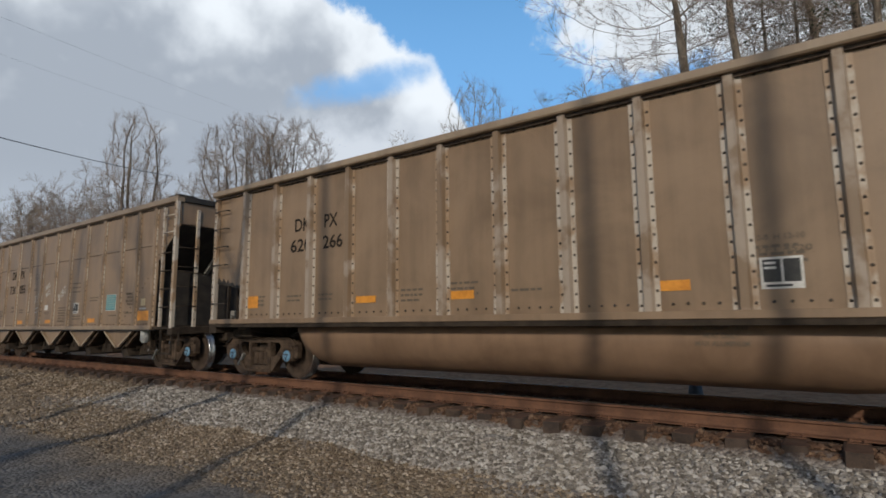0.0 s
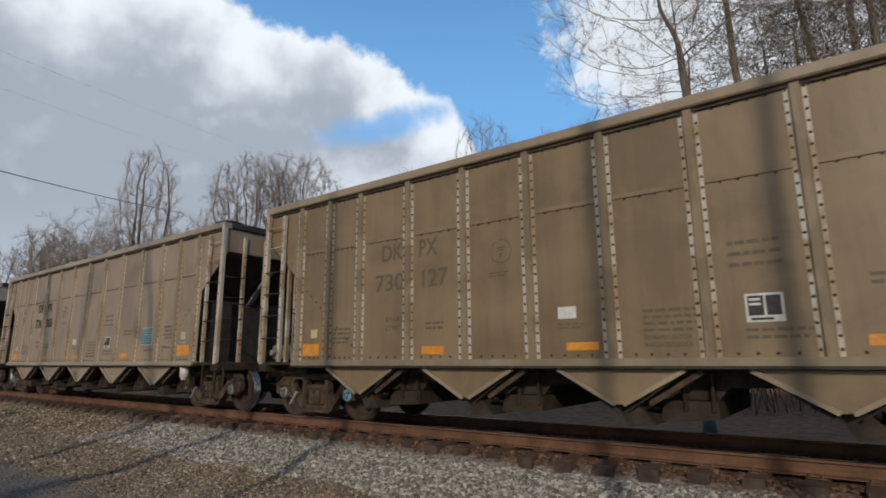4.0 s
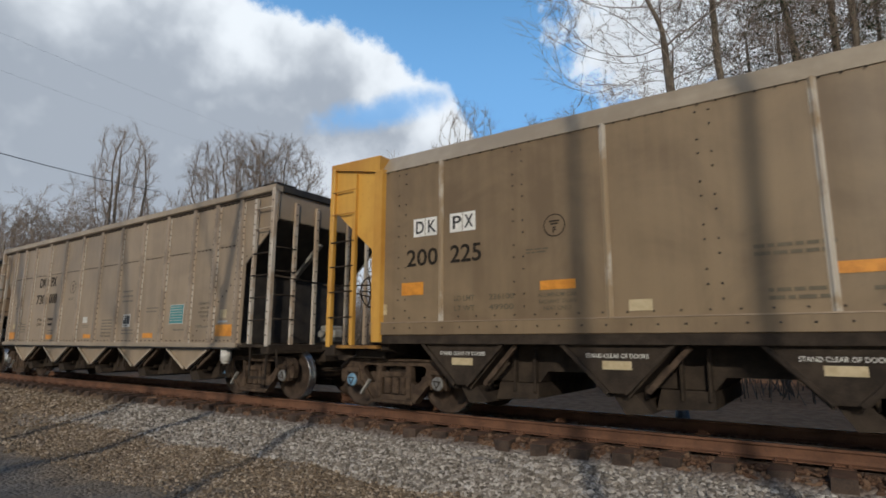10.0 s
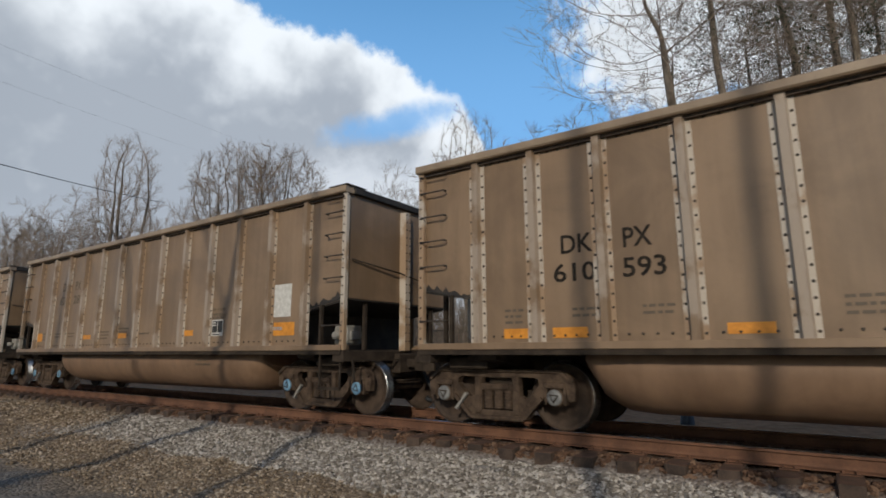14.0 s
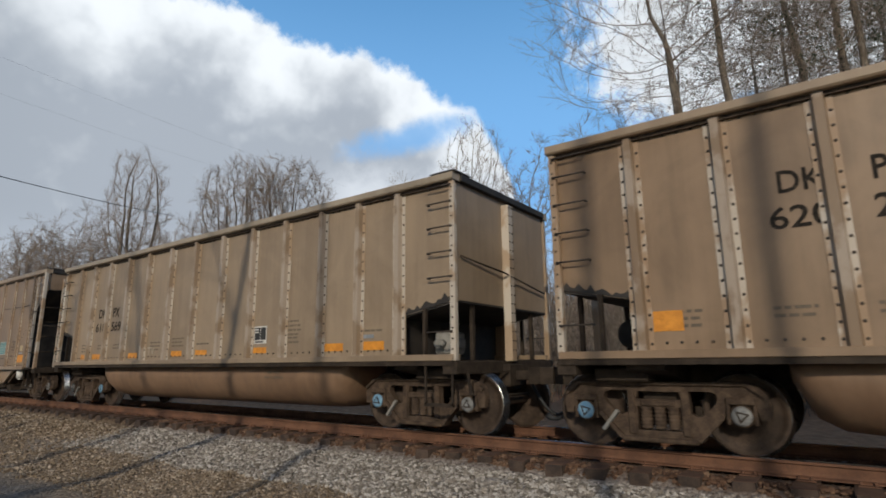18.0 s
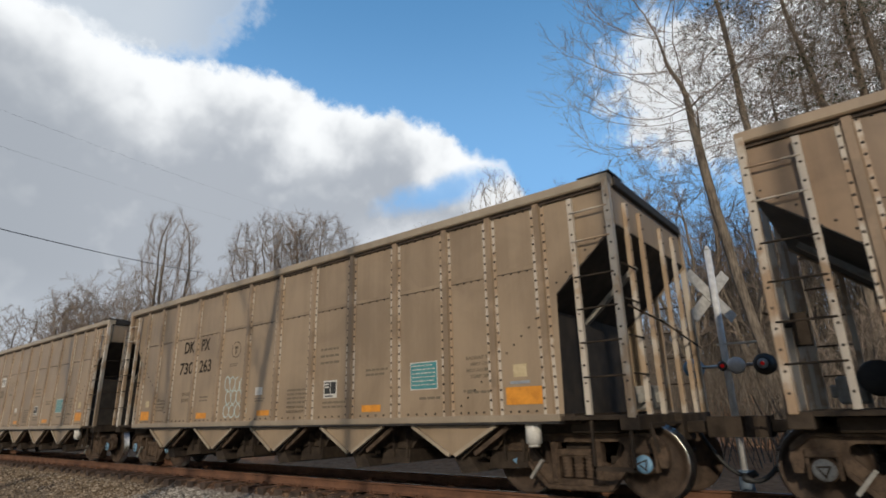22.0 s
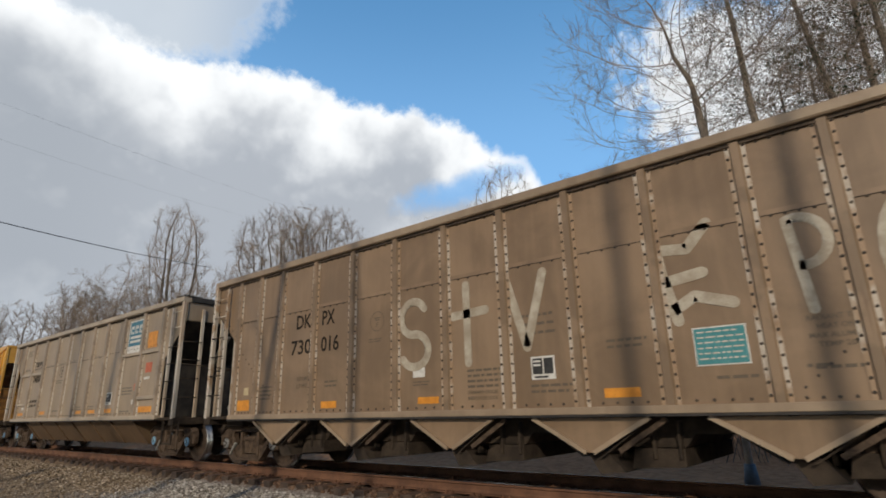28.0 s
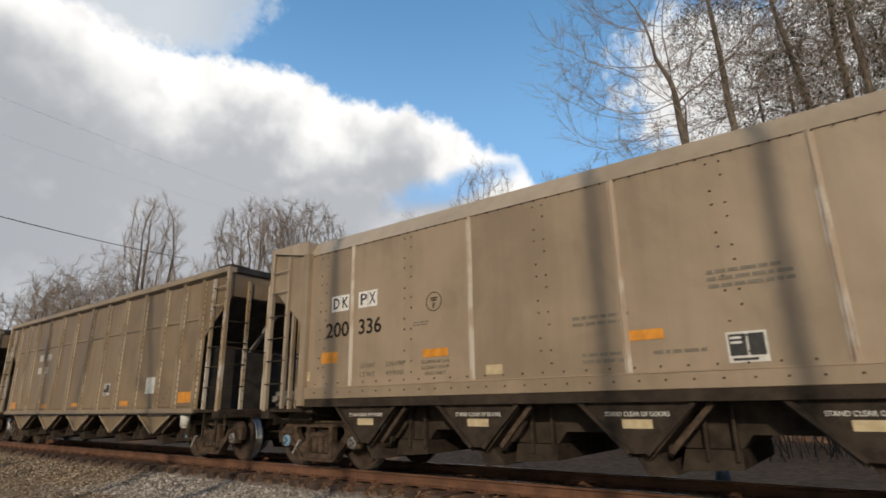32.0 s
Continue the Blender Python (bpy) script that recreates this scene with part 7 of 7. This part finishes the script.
# ---- clouds: a far curved sheet of sky that drifts slowly
def cloud_material():
    m = Nodes("blue_sky_and_cumulus")
    tc = m.n.new("ShaderNodeTexCoord")
    nv = m.n.new("ShaderNodeVectorMath")
    nv.operation = "NORMALIZE"
    m.l.new(tc.outputs["Object"], nv.inputs[0])
    dirv = nv.outputs[0]
    sep = m.n.new("ShaderNodeSeparateXYZ")
    m.l.new(dirv, sep.inputs[0])
    az = m.math("MULTIPLY", m.math("ARCTAN2", sep.outputs["X"], sep.outputs["Y"]), 57.2958)
    el = m.math("MULTIPLY", m.math("ARCSINE", sep.outputs["Z"]), 57.2958)
    n_big = m.noise(dirv, 7.0, 6.0, 0.55)
    n_mid = m.noise(dirv, 22.0, 6.0, 0.6)
    n_puff = m.noise(dirv, 55.0, 4.0, 0.6)
    wob = m.math("ADD", m.math("ADD", m.math("MULTIPLY", m.math("SUBTRACT", n_big, 0.5), 6.0), m.math("MULTIPLY", m.math("SUBTRACT", n_mid, 0.5), 6.5)),
                 m.math("MULTIPLY", m.math("SUBTRACT", n_puff, 0.5), 2.2))
    # upper edge of the main bank, bearing by bearing
    ramp = m.n.new("ShaderNodeValToRGB")
    els = ramp.color_ramp.elements
    edge = [(-100, 37), (-80, 34.8), (-73, 33.6), (-66, 33.9), (-60, 34.0), (-56, 32.4), (-50, 31.6), (-46, 31.5), (-42, 30.3), (-38, 27.6), (-34.5, 26.0), (-32.5, 23.6), (-30.5, 19), (-28, 9), (-24, 2), (40, 2)]
    els[0].position, els[1].position = 0.0, 1.0
    for e, (a, h) in zip((els[0], els[1]), (edge[0], edge[-1])):
        e.color = (h / 60, h / 60, h / 60, 1)
    for a, h in edge[1:-1]:
        k = els.new((a + 100) / 140)
        k.color = (h / 60, h / 60, h / 60, 1)
    m.l.new(m.math("DIVIDE", m.math("ADD", az, 100.0), 140.0), ramp.inputs[0])
    depth = m.math("SUBTRACT", m.math("MULTIPLY", ramp.outputs[0], 60.0), el)
    d = m.math("ADD", depth, m.math("MULTIPLY", wob, 0.55))

    def blob(a0, e0, ra, re, tilt=0.0):
        u = m.math("SUBTRACT", az, a0)
        v = m.math("SUBTRACT", m.math("SUBTRACT", el, e0), m.math("MULTIPLY", u, tilt))
        q = m.math("ADD", m.math("POWER", m.math("ABSOLUTE", m.math("DIVIDE", u, ra)), 2.0), m.math("POWER", m.math("ABSOLUTE", m.math("DIVIDE", v, re)), 2.0))
        return m.math("SUBTRACT", 1.0, m.math("SQRT", q))
    hole = blob(-41.5, 23.4, 9.5, 2.4, 0.22)
    hole = m.math("ADD", hole, m.math("MULTIPLY", wob, 0.10))
    right = m.math("ADD", m.math("MAXIMUM", blob(-12.0, 29.5, 11.0, 9.0, -0.2), blob(3.0, 29.0, 16.0, 12.0)), m.math("MULTIPLY", wob, 0.16))
    mask = m.math("MULTIPLY", m.step(d, -0.5, 1.1), m.math("SUBTRACT", 1.0, m.math("MULTIPLY", m.step(hole, 0.0, 0.7), 0.85)))
    mask = m.math("MAXIMUM", mask, m.math("MULTIPLY", m.step(right, -0.05, 0.4), 0.95))
    upper = m.math("MULTIPLY", m.step(m.math("ADD", blob(-80.0, 42.0, 19.5, 11.0), m.math("MULTIPLY", wob, 0.05)), 0.0, 0.22), 0.9)
    cover = m.math("MAXIMUM", mask, upper)
    # sunlit tops, grey bases
    soft = m.noise(dirv, 6.0, 2.0, 0.45)
    soft_b = m.noise(dirv, 14.0, 3.0, 0.5)
    sh = m.math("ADD", m.math("ADD", depth, m.math("MULTIPLY", m.math("SUBTRACT", soft, 0.5), 13.0)), m.math("MULTIPLY", m.math("SUBTRACT", soft_b, 0.5), 9.0))
    sh = m.math("ADD", sh, m.math("MULTIPLY", wob, 0.35))
    body = m.mix(m.step(sh, 1.0, 10.0), (1.02, 1.02, 1.01), (0.455, 0.48, 0.52))
    body = m.mix(m.math("MULTIPLY", m.step(soft_b, 0.54, 0.74), 0.35), body, (0.74, 0.75, 0.76))
    body = m.mix(m.math("MULTIPLY", m.math("MULTIPLY", m.step(az, -70.0, -84.0), m.step(depth, 2.0, 6.0)), 0.45), body, (0.36, 0.39, 0.43))
    low = m.step(m.math("ADD", el, m.math("MULTIPLY", wob, 0.6)), 21.5, 17.0)
    body = m.mix(m.math("MULTIPLY", m.math("MULTIPLY", low, m.step(az, -53.0, -47.0)), 0.9), body, (0.80, 0.81, 0.83))
    body = m.mix(m.math("MULTIPLY", m.step(el, 14.0, 6.0), 0.6), body, (0.62, 0.65, 0.69))
    body = m.mix(m.math("MULTIPLY", upper, m.math("SUBTRACT", 1.0, mask)), body, m.mix(m.step(az, -63.0, -75.0), (0.40, 0.49, 0.61), (0.62, 0.66, 0.70)))
    blue = m.mix(m.step(el, 20.0, 46.0), (0.24, 0.50, 0.86), (0.105, 0.275, 0.53))
    blue = m.mix(m.step(el, 18.0, 2.0), blue, (0.60, 0.68, 0.76))
    em = m.add("ShaderNodeEmission", {"Strength": 1.30})
    m.l.new(m.mix(cover, blue, body), em.inputs["Color"])
    out = m.n.new("ShaderNodeOutputMaterial")
    m.l.new(em.outputs[0], out.inputs["Surface"])
    return m.mat


ca, ce = np.radians(np.linspace(-125, 75, 61)), np.radians(np.linspace(-1.0, 62, 25))
CA, CE = np.meshgrid(ca, ce, indexing="ij")
cv = 2300 * np.stack([np.cos(CE) * np.sin(CA), np.cos(CE) * np.cos(CA), np.sin(CE)], -1).reshape(-1, 3)
ii, jj = np.meshgrid(np.arange(60), np.arange(24), indexing="ij")
q0 = (ii * 25 + jj).ravel()
clouds = new("cloud_backdrop", from_arrays("cloud_backdrop", cv, np.stack([q0, q0 + 25, q0 + 26, q0 + 1], 1), cloud_material(), True))
tagged(clouds, "white and grey cumulus clouds drifting over blue sky", "clouds", "", "structure")


# ================================================================ everything that moves
def run_at(t):
    return float(np.interp(t, range(len(RUN)), RUN))


def motions():
    for thing, sets, k in TRAIN:
        walk(thing, [(t, pose(s - k * CAR - HX, TRACK_Y, 0)) for t, s in enumerate(RUN)])
        # wheels turn while their car is near enough to be seen
        t0 = next((t / 15 for t in range(481) if run_at(t / 15) - k * CAR > -38), 32.0)
        t1 = next((t / 15 for t in range(481) if run_at(t / 15) - k * CAR > 22), 32.0)
        times = sorted({0.0, 32.0} | {t / 15 for t in range(round(t0 * 15), round(t1 * 15) + 1)})
        for wheel, x, flip in sets:
            rows = []
            for t in times:
                a = math.degrees((run_at(min(max(t, t0), t1)) - run_at(t0)) / 0.457)
                rows.append((t, pose(x, 0, 0.457, 0, -a if flip else a, 0)))
            walk(wheel, rows)
    walk(clouds, [(t, pose(0, 0, 1.05, 1.51 * (13 - t) / 32, 0.98 * (13 - t) / 32, 8.5 * (13 - t) / 32 - 0.75)) for t in (0, 8, 16, 24, 32)])


motions()
